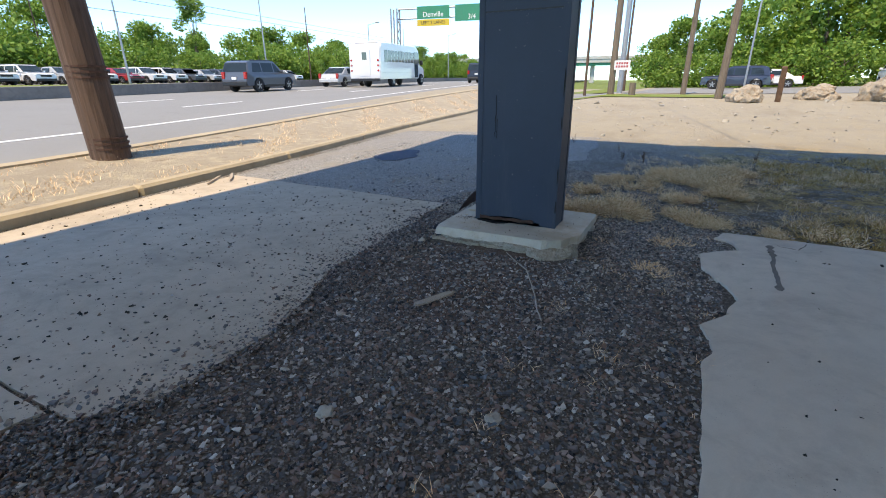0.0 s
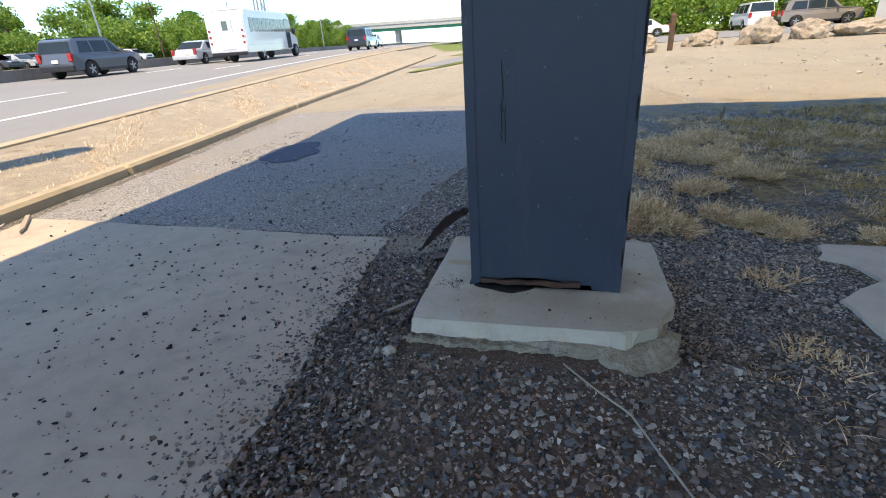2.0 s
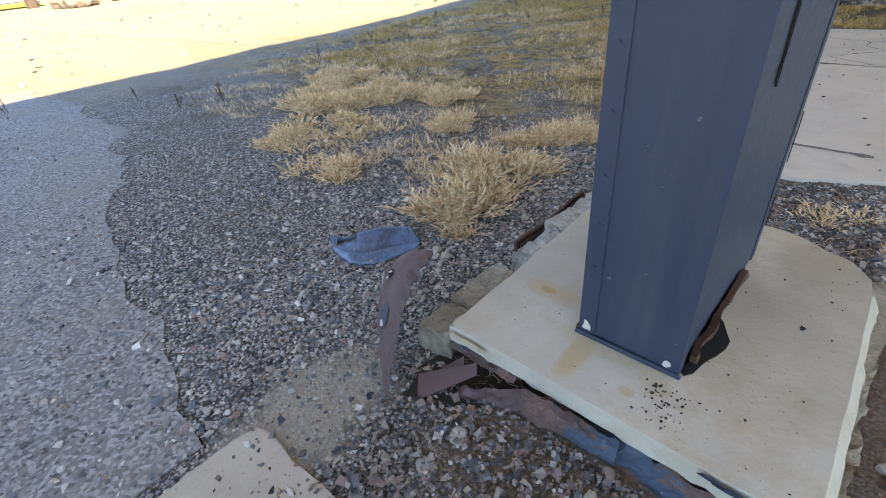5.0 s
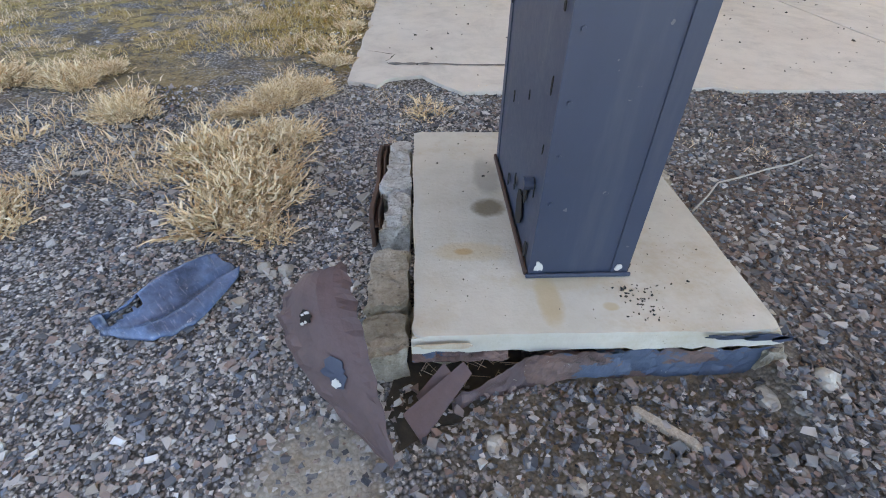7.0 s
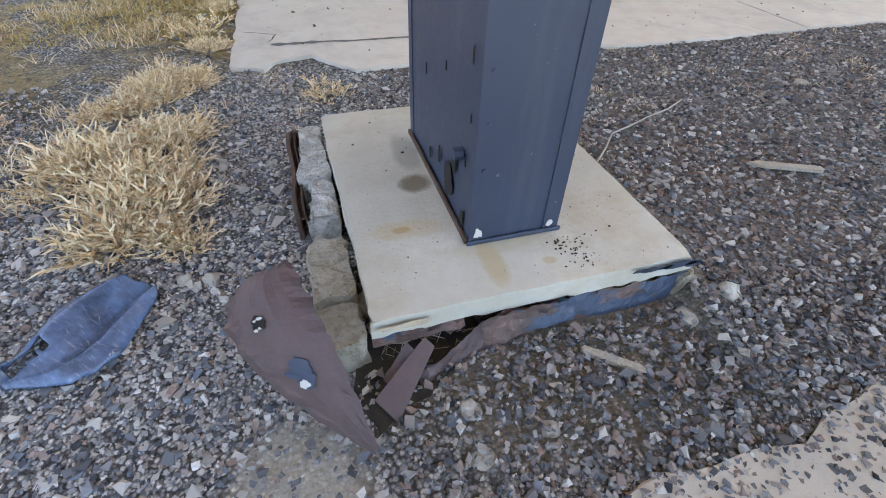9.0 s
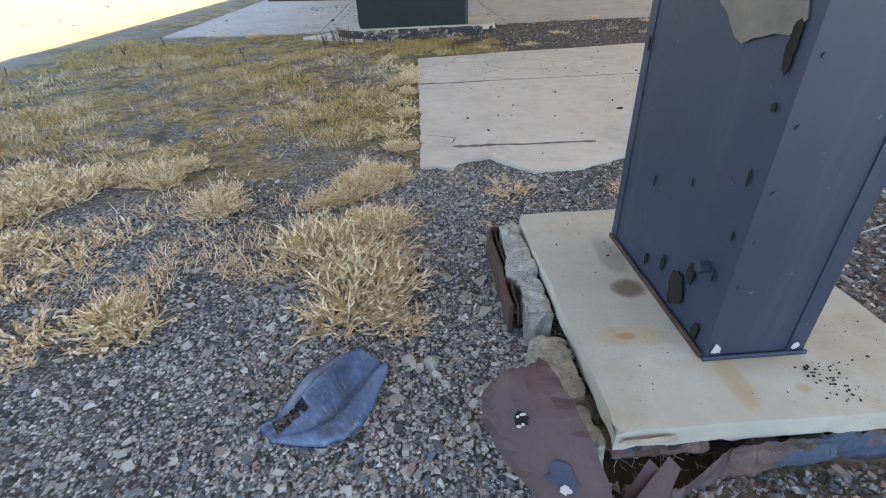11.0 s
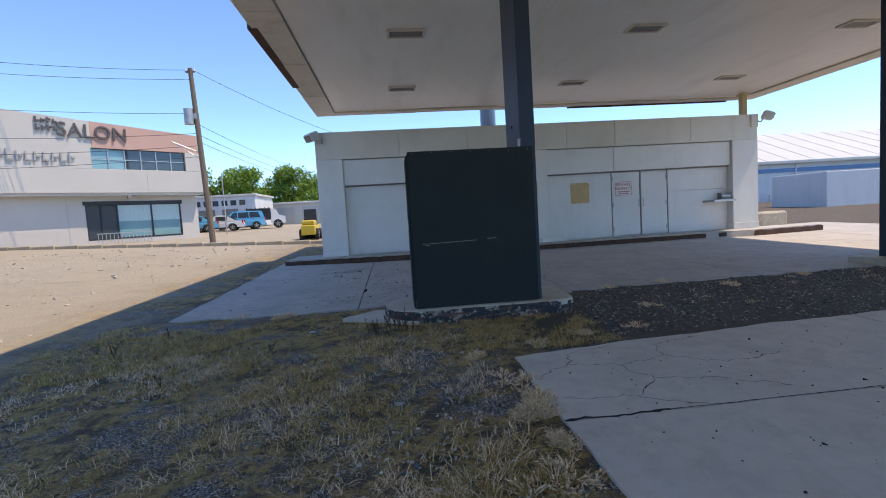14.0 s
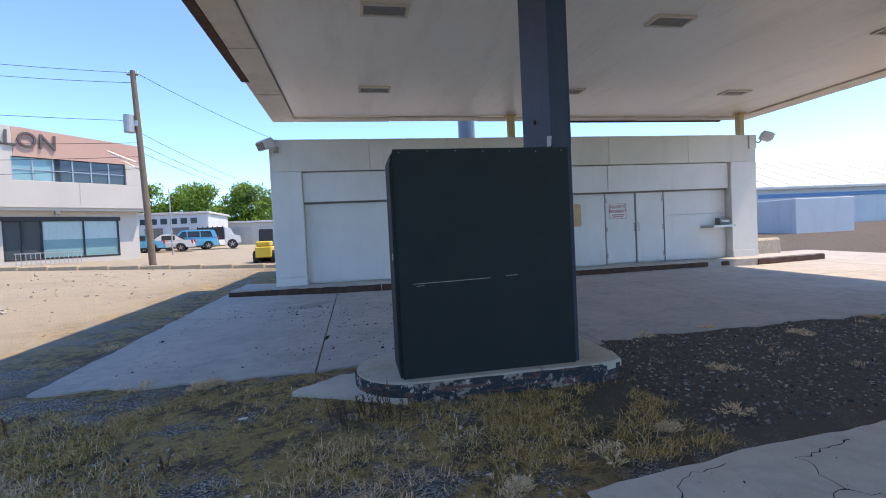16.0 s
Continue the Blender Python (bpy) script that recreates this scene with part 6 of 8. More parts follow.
    if kind == "suv":
        for s in (-1, 1):
            part("roof_rail", box((-h + 0.7, s * hw * 0.68 - 0.02, H - 0.02), (h - 2.1, s * hw * 0.68 + 0.02, H + 0.04), 0.01), M["trimblack"], c)
    return c


tahoe = make_car("suv", "large black SUV driving on the highway", M["car_black"], 5.2, 2.05, 1.92)
white_suv = make_car("suv", "white compact SUV driving on the highway", M["car_white"], 4.5, 1.86, 1.66)
grey_suv = make_car("suv", "dark grey compact SUV driving on the highway", M["car_grey"], 4.6, 1.86, 1.68)
sedan = make_car("sedan", "silver sedan driving on the highway", M["car_silver"], 4.85, 1.86, 1.45, "sedan")


def road_pose(u, v):
    a, b = road_at(u - 2, v), road_at(u + 2, v)
    x = (b - a).normalized()
    y = (-RV - x * x.dot(-RV)).normalized() * -1
    z = x.cross(y)
    return Matrix.Translation(road_at(u, v, 0.032)) @ Matrix((x, y, z)).transposed().to_4x4()


tahoe.matrix_world = road_pose(47, 6.9)
white_suv.matrix_world = road_pose(70, 10.4)
grey_suv.matrix_world = road_pose(20.5, 14.3)
sedan.matrix_world = road_pose(31, 14.5)


def make_bus():
    b = thing("shuttle_bus", "white shuttle bus with a row of dark windows", "bus")
    L, hw = 9.6, 1.24
    side = [(-L / 2 + 0.02, 0.55), (-L / 2, 0.8), (-L / 2 + 0.06, 2.7), (-L / 2 + 0.35, 3.02), (2.55, 3.02), (3.05, 2.72), (3.1, 0.55)]
    part("body", prism(side, -hw, hw, 0.06), M["car_white"], b)
    part("cab", prism([(2.9, 0.5), (2.9, 2.55), (3.35, 2.45), (3.95, 1.62), (4.75, 1.42), (4.9, 1.2), (4.95, 0.55)], -1.02, 1.02, 0.05), M["car_white"], b)
    for s in (-1, 1):
        for k in range(11 if s < 0 else 10):
            x = -L / 2 + 0.75 + k * 0.655
            part("side_window", box((x, s * hw - 0.012, 1.75), (x + 0.58, s * hw + 0.012, 2.55), 0.01), M["glass"], b)
        part("skirt_line", box((-L / 2 + 0.3, s * hw - 0.01, 0.98), (2.9, s * hw + 0.01, 1.0)), M["steel"], b)
        part("cab_window", box((3.2, s * 1.02 - 0.012, 1.6), (3.75, s * 1.02 + 0.012, 2.25), 0.02), M["glass"], b)
        part("mirror", box((3.6, s * 1.12, 1.6), (3.75, s * 1.38, 2.0), 0.04), M["trimblack"], b)
        for z in (1.15, 1.5, 1.85):
            part("tail_lamp", tube((-L / 2 - 0.02, s * 1.06, z), (-L / 2 + 0.05, s * 1.06, z), 0.07, None, 10), M["tail_red"], b)
        for x in (-2.35, 3.95):
            wheel(b, x, s * (hw - 0.22), 0.45, 0.3, s)
    part("entry_door", box((2.0, hw - 0.012, 0.62), (2.85, hw + 0.02, 2.6), 0.02), M["glass"], b, "dark glazed entry door")
    part("entry_door", box((2.0, -hw - 0.02, 0.62), (2.85, -hw + 0.012, 2.6), 0.02), M["glass"], b, "dark glazed entry door")
    part("rear_door", box((-L / 2 - 0.015, -0.45, 0.75), (-L / 2 + 0.06, 0.45, 2.55), 0.03), M["car_white"], b)
    part("rear_window", box((-L / 2 - 0.02, -0.2, 1.85), (-L / 2 + 0.02, 0.2, 2.4), 0.02), M["glass"], b)
    part("bumper", box((-L / 2 - 0.12, -1.15, 0.42), (-L / 2 + 0.1, 1.15, 0.62), 0.03), M["trimblack"], b)
    part("windscreen", prism([(3.40, 2.42), (3.98, 1.64), (4.0, 1.66), (3.43, 2.44)], -0.95, 0.95), M["glass"], b)
    part("roof_cap", box((-L / 2 + 0.3, -0.9, 3.0), (2.3, 0.9, 3.08), 0.03), M["car_white"], b)
    return b


bus = make_bus()
bus.matrix_world = road_pose(33, 11.2)

# parked cars beyond the boulders
pk = make_car("suv", "dark blue SUV parked beyond the boulders", M["car_blue"], 4.7, 1.9, 1.66)
pk.matrix_world = pose(-41, 3.75, ground_z(-41, 3.75), 0, 0, 260)
pk2 = make_car("sedan", "white sedan parked behind a dark SUV", M["car_white"], 4.6, 1.85, 1.45, "sedan")
pk2.matrix_world = pose(-44.5, 6.2, ground_z(-44.5, 6.2), 0, 0, 262)
pk3 = make_car("suv", "taupe SUV parked by the green trees", M["car_brown"], 4.85, 1.95, 1.78)
pk3.matrix_world = pose(-41, 17.8, ground_z(-41, 17.8), 0, 0, 82)
pk4 = make_car("van", "small white van parked near the trees", M["car_white"], 4.6, 1.85, 1.9, "van")
pk4.matrix_world = pose(-43.5, 14.2, ground_z(-43.5, 14.2), 0, 0, 180)
bm = bmesh.new()
ys = np.linspace(-9, 60, 40)
gv = [[bm.verts.new((x, y, ground_z(x, y) + 0.02)) for x in np.linspace(-46.5, -26.5, 6)] for y in ys]
for k in range(39):
    for q_ in range(5):
        bm.faces.new((gv[k][q_], gv[k][q_ + 1], gv[k + 1][q_ + 1], gv[k + 1][q_]))
bmesh.ops.recalc_face_normals(bm, faces=bm.faces)
tagged(link_mesh("side_road", bm, M["road"]), "grey asphalt side street beyond the boulders", "road", kind="structure")
bm = bmesh.new()
gv = [[bm.verts.new((x, y, ground_z(x, y) + 0.03)) for x in np.linspace(-76, -46.4, 8)] for y in np.linspace(-11, 70, 30)]
for k in range(29):
    for q_ in range(7):
        bm.faces.new((gv[k][q_], gv[k][q_ + 1], gv[k + 1][q_ + 1], gv[k + 1][q_]))
tagged(link_mesh("tree_lawn", bm, M["lawn"]), "green grass under the trees", "lawn", kind="structure")
bm = bmesh.new()
gv = [[bm.verts.new((x, y, ground_z(x, y) + 0.035)) for x in np.linspace(-23.6, -21.2, 4)] for y in np.linspace(-7.5, 2.5, 12)]
for k in range(11):
    for q_ in range(3):
        bm.faces.new((gv[k][q_], gv[k][q_ + 1], gv[k + 1][q_ + 1], gv[k + 1][q_]))
tagged(link_mesh("grass_strip", bm, M["lawn"]), "patchy grass strip along the side street", "lawn", kind="structure")

# dealership rows
lot_cars = [make_car("parked_car", "white car parked in the dealership rows", M["car_white"], 4.6, 1.85, 1.6, "suv", "dealership cars"),
            make_car("parked_car", "silver car parked in the dealership rows", M["car_silver"], 4.7, 1.85, 1.48, "sedan", "dealership cars"),
            make_car("parked_car", "dark car parked in the dealership rows", M["car_grey"], 4.6, 1.85, 1.55, "suv", "dealership cars"),
            make_car("parked_car", "red car parked in the dealership rows", M["car_red"], 4.6, 1.85, 1.48, "sedan", "dealership cars")]
used = set()
for row, v in enumerate((40.0, 46.5)):
    for k in range(22):
        u = 2 + k * 2.75 + row * 1.1
        q_ = (0, 1, 0, 2, 0, 1, 1, 3, 0, 2, 0, 0, 1)[(k * 3 + row * 5) % 13]
        p = road_at(u, v, 0.07)
        m = pose(p.x, p.y, p.z, 0, 0, math.degrees(math.atan2(RV.y, RV.x)) + 180 + RNG.uniform(-2, 2))
        if q_ in used:
            copy_thing(lot_cars[q_], m)
        else:
            lot_cars[q_].matrix_world = m
            used.add(q_)

# vehicles and buildings down the side street
t1 = make_car("pickup_truck", "bright blue truck parked down the side street", M["car_cyan"], 5.0, 1.95, 1.85)
t1.matrix_world = pose(-17.5, 50.5, ground_z(-17.5, 50.5), 0, 0, 200)
for x, y, m_, tag in ((-20.2, 46.2, "car_cyan", "blue"), (-18.2, 46.8, "car_silver", "silver")):
    tcar = make_car("parked_car", tag + " car parked behind a low white wall", M[m_], 4.5, 1.85, 1.5, "sedan")
    tcar.matrix_world = pose(x, y, ground_z(x, y), 0, 0, 190)
dt = thing("dump_truck", "black stake-body dump truck parked in the yard", "truck", (-15.4, 52.0, ground_z(-15.4, 52)), 10)
part("bed", box((-1.6, -1.0, 0.9), (0.7, 1.0, 2.1), 0.03), M["trimblack"], dt)
part("cab", prism([(0.75, 0.5), (0.75, 2.0), (1.2, 2.0), (1.5, 1.35), (2.1, 1.2), (2.15, 0.5)], -0.9, 0.9, 0.04), M["car_white"], dt)
for k in range(6):
    part("stake", box((-1.55 + k * 0.43, -1.03, 0.9), (-1.47 + k * 0.43, -1.0, 2.2)), M["trimblack"], dt)
for x in (-1.0, 1.4):
    for s in (-1, 1):
        wheel(dt, x, s * 0.8, 0.45, 0.28, s)
ym = thing("yellow_loader", "small yellow and black construction machine behind the kiosk", "loader", (-6.75, 29.0, ground_z(-6.75, 29)), 90)
ym.scale = (0.72, 0.72, 0.8)
part("chassis", box((-1.3, -0.55, 0.35), (1.3, 0.55, 1.05), 0.06), M["yellow"], ym)
part("engine_cover", box((-1.25, -0.5, 1.05), (0.0, 0.5, 1.4), 0.08), M["yellow"], ym)
part("cab_frame", prism([(0.0, 1.05), (0.1, 2.2), (0.95, 2.2), (1.1, 1.05)], -0.5, 0.5, 0.05), M["trimblack"], ym)
part("bucket", prism([(1.3, 0.05), (1.35, 0.75), (1.85, 0.1), (1.8, 0.03)], -0.65, 0.65, 0.02), M["rust_dark"], ym)
for x in (-0.8, 0.8):
    for s in (-1, 1):
        wheel(ym, x, s * 0.6, 0.4, 0.3, s)
wb = thing("block_building", "low white block building with high windows", "building", (-22, 62, ground_z(-22, 62)))
part("wall", box((-4.5, -4, 0), (4.2, 4, 3.5), 0.03), M["white_wall"], wb)
part("roof", box((-4.7, -4.2, 3.5), (4.4, 4.2, 3.75), 0.03), M["metal_roof"], wb)
for k in range(7):
    part("window", box((-3.6 + k * 1.0, -4.03, 2.5), (-2.95 + k * 1.0, -3.98, 3.1)), M["glass"], wb)
for k in range(2):
    part("garage_door", box((-2.2 + k * 2.6, -4.04, 0), (-0.4 + k * 2.6, -3.98, 2.1), 0.01), M["lamp_grey"], wb)
gb = thing("garage_building", "long low garage with roller doors", "building", (-14, 74, ground_z(-14, 74)))
part("wall", box((-9, -4, 0), (6, 4, 3.0), 0.03), M["salon_wall"], gb)
part("roof", box((-9.2, -4.3, 3.0), (6.2, 4.2, 3.25), 0.03), M["metal_roof"], gb)
for k in range(4):
    part("roller_door", box((-7.6 + k * 3.4, -4.06, 0), (-5.2 + k * 3.4, -3.98, 2.5), 0.01), M["steel"], gb)

# ---- trees ----
def tree_mesh(seed, height, radius, leaves=2600, size=0.36, low=0.25):
    r = np.random.default_rng(seed)
    bm = bmesh.new()
    add_tube(bm, (0, 0, -0.2), (0.1, 0.05, height * 0.5), 0.035 * height * 0.6, 0.018 * height, 8)
    centres = []
    for k in range(24):
        a, h = r.uniform(0, 6.28), r.uniform(low, 0.93)
        d = radius * (1 - abs(h - 0.5) * 1.15) * r.uniform(0.35, 0.95)
        c = np.array([d * math.cos(a), d * math.sin(a), height * h])
        centres.append((c, radius * r.uniform(0.26, 0.46)))
        if k < 9:
            add_tube(bm, (0.05, 0.03, height * max(0.15, h - 0.3)), tuple(c), 0.05, 0.015, 5)
    trunk = bpy.data.meshes.new("trunk")
    bm.to_mesh(trunk)
    bm.free()
    trunk.materials.append(M["bark"])
    P = []
    for c, cr in centres:
        k = leaves // len(centres)
        d = r.normal(size=(k, 3))
        d /= np.linalg.norm(d, axis=1)[:, None]
        P.append(c + d * cr * r.uniform(0.25, 1.0, (k, 1)) ** 0.7 * 1.12 * np.array([1, 1, 0.85]))
    P = np.concatenate(P)
    k = len(P)
    nrm = r.normal(size=(k, 3)) + np.array([0, 0, 0.7])
    nrm /= np.linalg.norm(nrm, axis=1)[:, None]
    t = np.cross(nrm, r.normal(size=(k, 3)))
    t /= np.linalg.norm(t, axis=1)[:, None]
    b = np.cross(nrm, t)
    s = (size * r.uniform(0.5, 1.1, k))[:, None]
    V_ = np.stack([P - t * s * 0.5, P + b * s * 0.32 - t * s * 0.05, P + t * s * 0.55, P - b * s * 0.32 + t * s * 0.02], 1).reshape(-1, 3)
    F_ = (np.arange(k) * 4)[:, None] + np.arange(4)
    return trunk, mesh_np("crown", V_, F_, M["leaf"])


def make_tree(meshes, label, at, scale=1.0, turn=0.0, group=""):
    t = thing("tree", label, "tree", group=group)
    for nm, me in zip(("trunk", "crown"), meshes):
        ob = new(nm, me)
        ob.parent = t
    t.matrix_world = pose(*at, 0, 0, turn) @ Matrix.Scale(scale, 4)
    return t


KINDS = [tree_mesh(11, 8.0, 3.6, 4300, 0.47, 0.15), tree_mesh(12, 9.5, 3.4, 4300, 0.47, 0.18), tree_mesh(13, 7.0, 3.8, 4300, 0.45, 0.10), tree_mesh(14, 3.2, 2.4, 2600, 0.32, 0.1)]
SPRUCE = tree_mesh(15, 11.0, 2.3, 3800, 0.40, 0.1)
k = 0
for row, (x0, dx) in enumerate(((-53, 2.0), (-60, 3.0))):
    for y in np.arange(-5 + row * 2, 76, 5.2):
        yy = y + RNG.uniform(-1, 1)
        xx = x0 + RNG.uniform(-dx, dx) - (2.5 if y < 3 else 0)
        sc = RNG.uniform(0.92, 1.2) * (0.62 if y < 2 else 1.0)
        make_tree(KINDS[k % 3], "leafy green deciduous tree in a dense row", (xx, yy, ground_z(xx, yy) - 0.1), sc, RNG.uniform(0, 360), "trees beyond the side street")
        k += 1
for y in np.arange(-2, 50, 3.4):
    xx = -48.5 + RNG.uniform(-0.8, 0.8)
    make_tree(KINDS[3], "low green shrub in front of the trees", (xx, y, ground_z(xx, y) - 0.2), RNG.uniform(0.7, 1.15), RNG.uniform(0, 360), "shrubs under the trees")
for k in range(44):
    u, v = 8 + k * 4.0 + RNG.uniform(-1.5, 1.5), 76 - k * 0.75 + RNG.uniform(-4, 4)
    p = road_at(u, v, -0.6)
    make_tree(KINDS[k % 3], "green tree beyond the dealership car park", p, RNG.uniform(0.8, 1.25), RNG.uniform(0, 360), "trees beyond the car park")
for k in range(40):
    p = road_at(6 + k * 4.4 + RNG.uniform(-1, 1), 58 - k * 0.5 + RNG.uniform(-2, 2), -0.3)
    make_tree(KINDS[3], "green shrub at the edge of the car park", p, RNG.uniform(1.3, 2.1), RNG.uniform(0, 360), "shrubs beyond the car park")
for u, v in ((66, 62), (40, 84)):
    make_tree(SPRUCE, "tall dark green tree beyond the car park", road_at(u, v), 1.25, 30, "trees beyond the car park")
for k in range(12):
    u, v = 70 + k * 9, 34 + RNG.uniform(-1, 6)
    make_tree(KINDS[k % 3], "green roadside tree beside the far carriageway", road_at(u, v), RNG.uniform(0.5, 0.8), RNG.uniform(0, 360), "trees along the highway")
for k in range(16):
    x, y = -46 + k * 2.7, 88 + RNG.uniform(-3, 3)
    make_tree(KINDS[k % 3], "green tree behind the low garages", (x, y, ground_z(x, y)), RNG.uniform(1.0, 1.3), RNG.uniform(0, 360), "trees behind the garages")


# ---- poles, wires, signs ----
def wood_pole(label, at, top, r0, r1, mat, lean=(0, 0), group=""):
    t = thing("utility_pole", label, "utility pole", at, 0, group)
    part("pole", tube((0, 0, -0.3), (lean[0], lean[1], top), r0, r1, 14), M[mat], t)
    return t


p = road_at(1.05, 2.35, 0.0)
lp = wood_pole("thick brown wooden utility pole banded with metal straps", p, 6.0, 0.29, 0.235, "dark_wood", (0.285, -0.16), "highway poles")
for z in (0.22, 0.30, 0.38, 1.30, 1.38, 1.46):
    f = z / 9.5
    part("strap", tube((0.45 * f, -0.25 * f, z), (0.45 * f, -0.25 * f, z + 0.03), 0.298 - 0.09 * f, None, 16), M["rust_dark"], lp, "rusty steel strap")
up2 = wood_pole("weathered wooden utility pole with a grey transformer", (-12.3, 29.1, 0.5), 10.0, 0.17, 0.12, "wood", (-0.35, 0))
tr_ = part("transformer", tube((-0.62, -0.1, 6.9), (-0.62, -0.1, 7.75), 0.25, None, 16), M["galv"], up2, "grey transformer can")
part("bracket", box((-0.5, -0.14, 7.2), (-0.2, -0.06, 7.5), 0.01), M["steel"], up2)
part("crossarm", box((-0.62, -0.05, 9.77), (-0.1, 0.05, 9.85), 0.01), M["wood"], up2)
for x in (-0.58, -0.35, -0.14):
    part("insulator", tube((x, 0, 9.85), (x, 0, 10.0), 0.04, 0.03, 8), M["sign_white"], up2)
part("street_light", add_tube(tube((-0.2, 0, 5.3), (-1.5, -0.5, 5.9), 0.03), (-1.5, -0.5, 5.9), (-0.3, 0, 5.0), 0.02), M["steel"], up2)
wood_pole("thin grey metal pole in the yard", (-15.2, 40.0, 0.6), 5.2, 0.05, 0.04, "galv")


def wire(name, a, b, sag, label, r=0.012):
    cu = bpy.data.curves.new(name, "CURVE")
    cu.dimensions, cu.bevel_depth, cu.bevel_resolution = "3D", r, 1
    sp = cu.splines.new("POLY")
    sp.points.add(16)
    for k in range(17):
        t = k / 16
        q_ = Vector(a).lerp(Vector(b), t)
        sp.points[k].co = (q_.x, q_.y, q_.z - sag * 4 * t * (1 - t), 1)
    tmp = bpy.data.objects.new("tmp_curve", cu)
    scene.collection.objects.link(tmp)
    me = bpy.data.meshes.new_from_object(tmp.evaluated_get(bpy.context.evaluated_depsgraph_get()))
    bpy.data.objects.remove(tmp)
    me.materials.clear()
    me.materials.append(M["trimblack"])
    return tagged(new(name, me), label, "cable", "overhead cables")


for za, zb, sg_ in ((10.4, 12.6, 0.5), (9.9, 11.9, 0.5), (8.0, 9.6, 0.3), (6.9, 7.7, 0.35), (6.2, 6.6, 0.3), (5.6, 5.7, 0.3)):
    wire("overhead_cable", (-12.6, 29.1, za), (-34, 27.5, zb), sg_, "black overhead cable sagging across the side street")
for za, zb in ((7.4, 7.2), (6.8, 6.6), (6.4, 6.2)):
    wire("overhead_cable", (-12.5, 29.1, za), (-9, 62, zb), 0.6, "black overhead cable running along the side street")
wire("overhead_cable", (-12.5, 29.1, 10.4), (0, 40, 6.5), 0.6, "black overhead cable running to the kiosk yard")

for k, (x, y, top, r0, m_) in enumerate(((-20.73, 2.04, 9.0, 0.16, "wood"), (-25.0, 0.55, 8.0, 0.14, "wood"), (-23.0, -2.8, 9.0, 0.17, "wood"), (-27.0, -2.9, 9.0, 0.16, "galv"), (-33, 3.8, 7.5, 0.06, "galv"), (-40, -7.5, 9, 0.12, "dark_wood"), (-47, -5.2, 9, 0.12, "dark_wood"))):
    wood_pole("weathered pole at the edge of the lot" if m_ == "wood" else "slim grey metal pole by the street", (x, y, ground_z(x, y)), top, r0, r0 * 0.75, m_, (0.12 * (k % 2), 0.35 if k == 0 else 0.05), "poles at the lot edge")
for a, b in (((-27, -2.9, 8.5), (-20.7, 2.3, 8.0)), ((-27, -2.9, 7.6), (-40, -7.5, 8.2)), ((-40, -7.5, 8.6), (-47, -5.2, 8.4)), ((-23, -2.8, 7.5), (-60, -20, 8.5)), ((-23, -2.8, 6.4), (-60, -20, 7.2)), ((-23, -2.8, 8.4), (10, 4, 13))):
    wire("overhead_cable", a, b, 0.7, "black overhead cable at the lot edge")
ns = thing("lot_sign", "small white sign with red lettering on a pole", "sign", (-22.8, -2.35, 2.0), 90)
part("plate", box((-0.38, -0.02, -0.22), (0.38, 0.02, 0.22), 0.01), M["sign_white"], ns)
for z, w in ((0.09, 0.28), (-0.06, 0.3)):
    for k in range(5):
        for s in (-1, 1):
            part("lettering_bar", box((-w + k * w * 0.42, s * 0.024 - 0.002, z - 0.05), (-w + k * w * 0.42 + 0.085, s * 0.024 + 0.002, z + 0.05)), M["red"], ns)
stp = thing("timber_stump", "short grey timber bollard in the grass", "bollard", (-22.5, -1.7, ground_z(-22.5, -1.7)))
part("post", tube((0, 0, -0.1), (0, 0, 0.62), 0.17, 0.15, 12), M["wood"], stp)
pst = thing("charred_post", "dark leaning broken wooden post beside the boulders", "post", (-19.26, 4.05, ground_z(-19.26, 4.05)))
part("post", prism([(-0.09, -0.1), (0.09, -0.1), (0.13, 1.25), (0.0, 1.32), (-0.06, 1.2)], -0.09, 0.09, 0.02), M["dead"], pst)
part("end_face", box((-0.10, -0.07, 0.95), (-0.07, 0.07, 1.15), 0.01), M["wood"], pst)
for k, (x, y, r, fl) in enumerate(((-19.1, 2.95, 0.58, 0.72), (-20.65, 5.55, 0.62, 0.62), (-19.9, 7.38, 0.70, 0.85), (-20.5, 9.2, 0.56, 0.85), (-20.6, 10.95, 0.78, 0.45))):
    bl = thing("boulder", ("low pale rounded boulder", "flat-topped tan boulder", "large tan boulder with rusty stains", "upright pale grey boulder", "long low grey boulder")[k] + " on the dirt lot", "boulder", (x, y, ground_z(x, y)), 20 + 63 * k, "boulders along the lot edge")
    ob = part("stone", bumpy(bumpy(rock(r, fl, 3.0 + k * 4.1, 5), 0.09, 3.2, k), 0.03, 9.0, k), M["boulder"], bl)
    ob.matrix_basis = pose(0, 0, r * fl * 0.40)
fn = thing("timber_fence", "grey vertical timber fence beside the street", "fence", (-27.5, 15.6, ground_z(-27.5, 15.6)), 82)
for k in range(14):
    part("picket", box((k * 0.16, -0.02, 0.0), (k * 0.16 + 0.12, 0.02, 1.15), 0.008), M["wood"], fn)
part("rail", box((0, 0.02, 0.25), (2.25, 0.07, 0.35)), M["wood"], fn)
part("rail", box((0, 0.02, 0.85), (2.25, 0.07, 0.95)), M["wood"], fn)

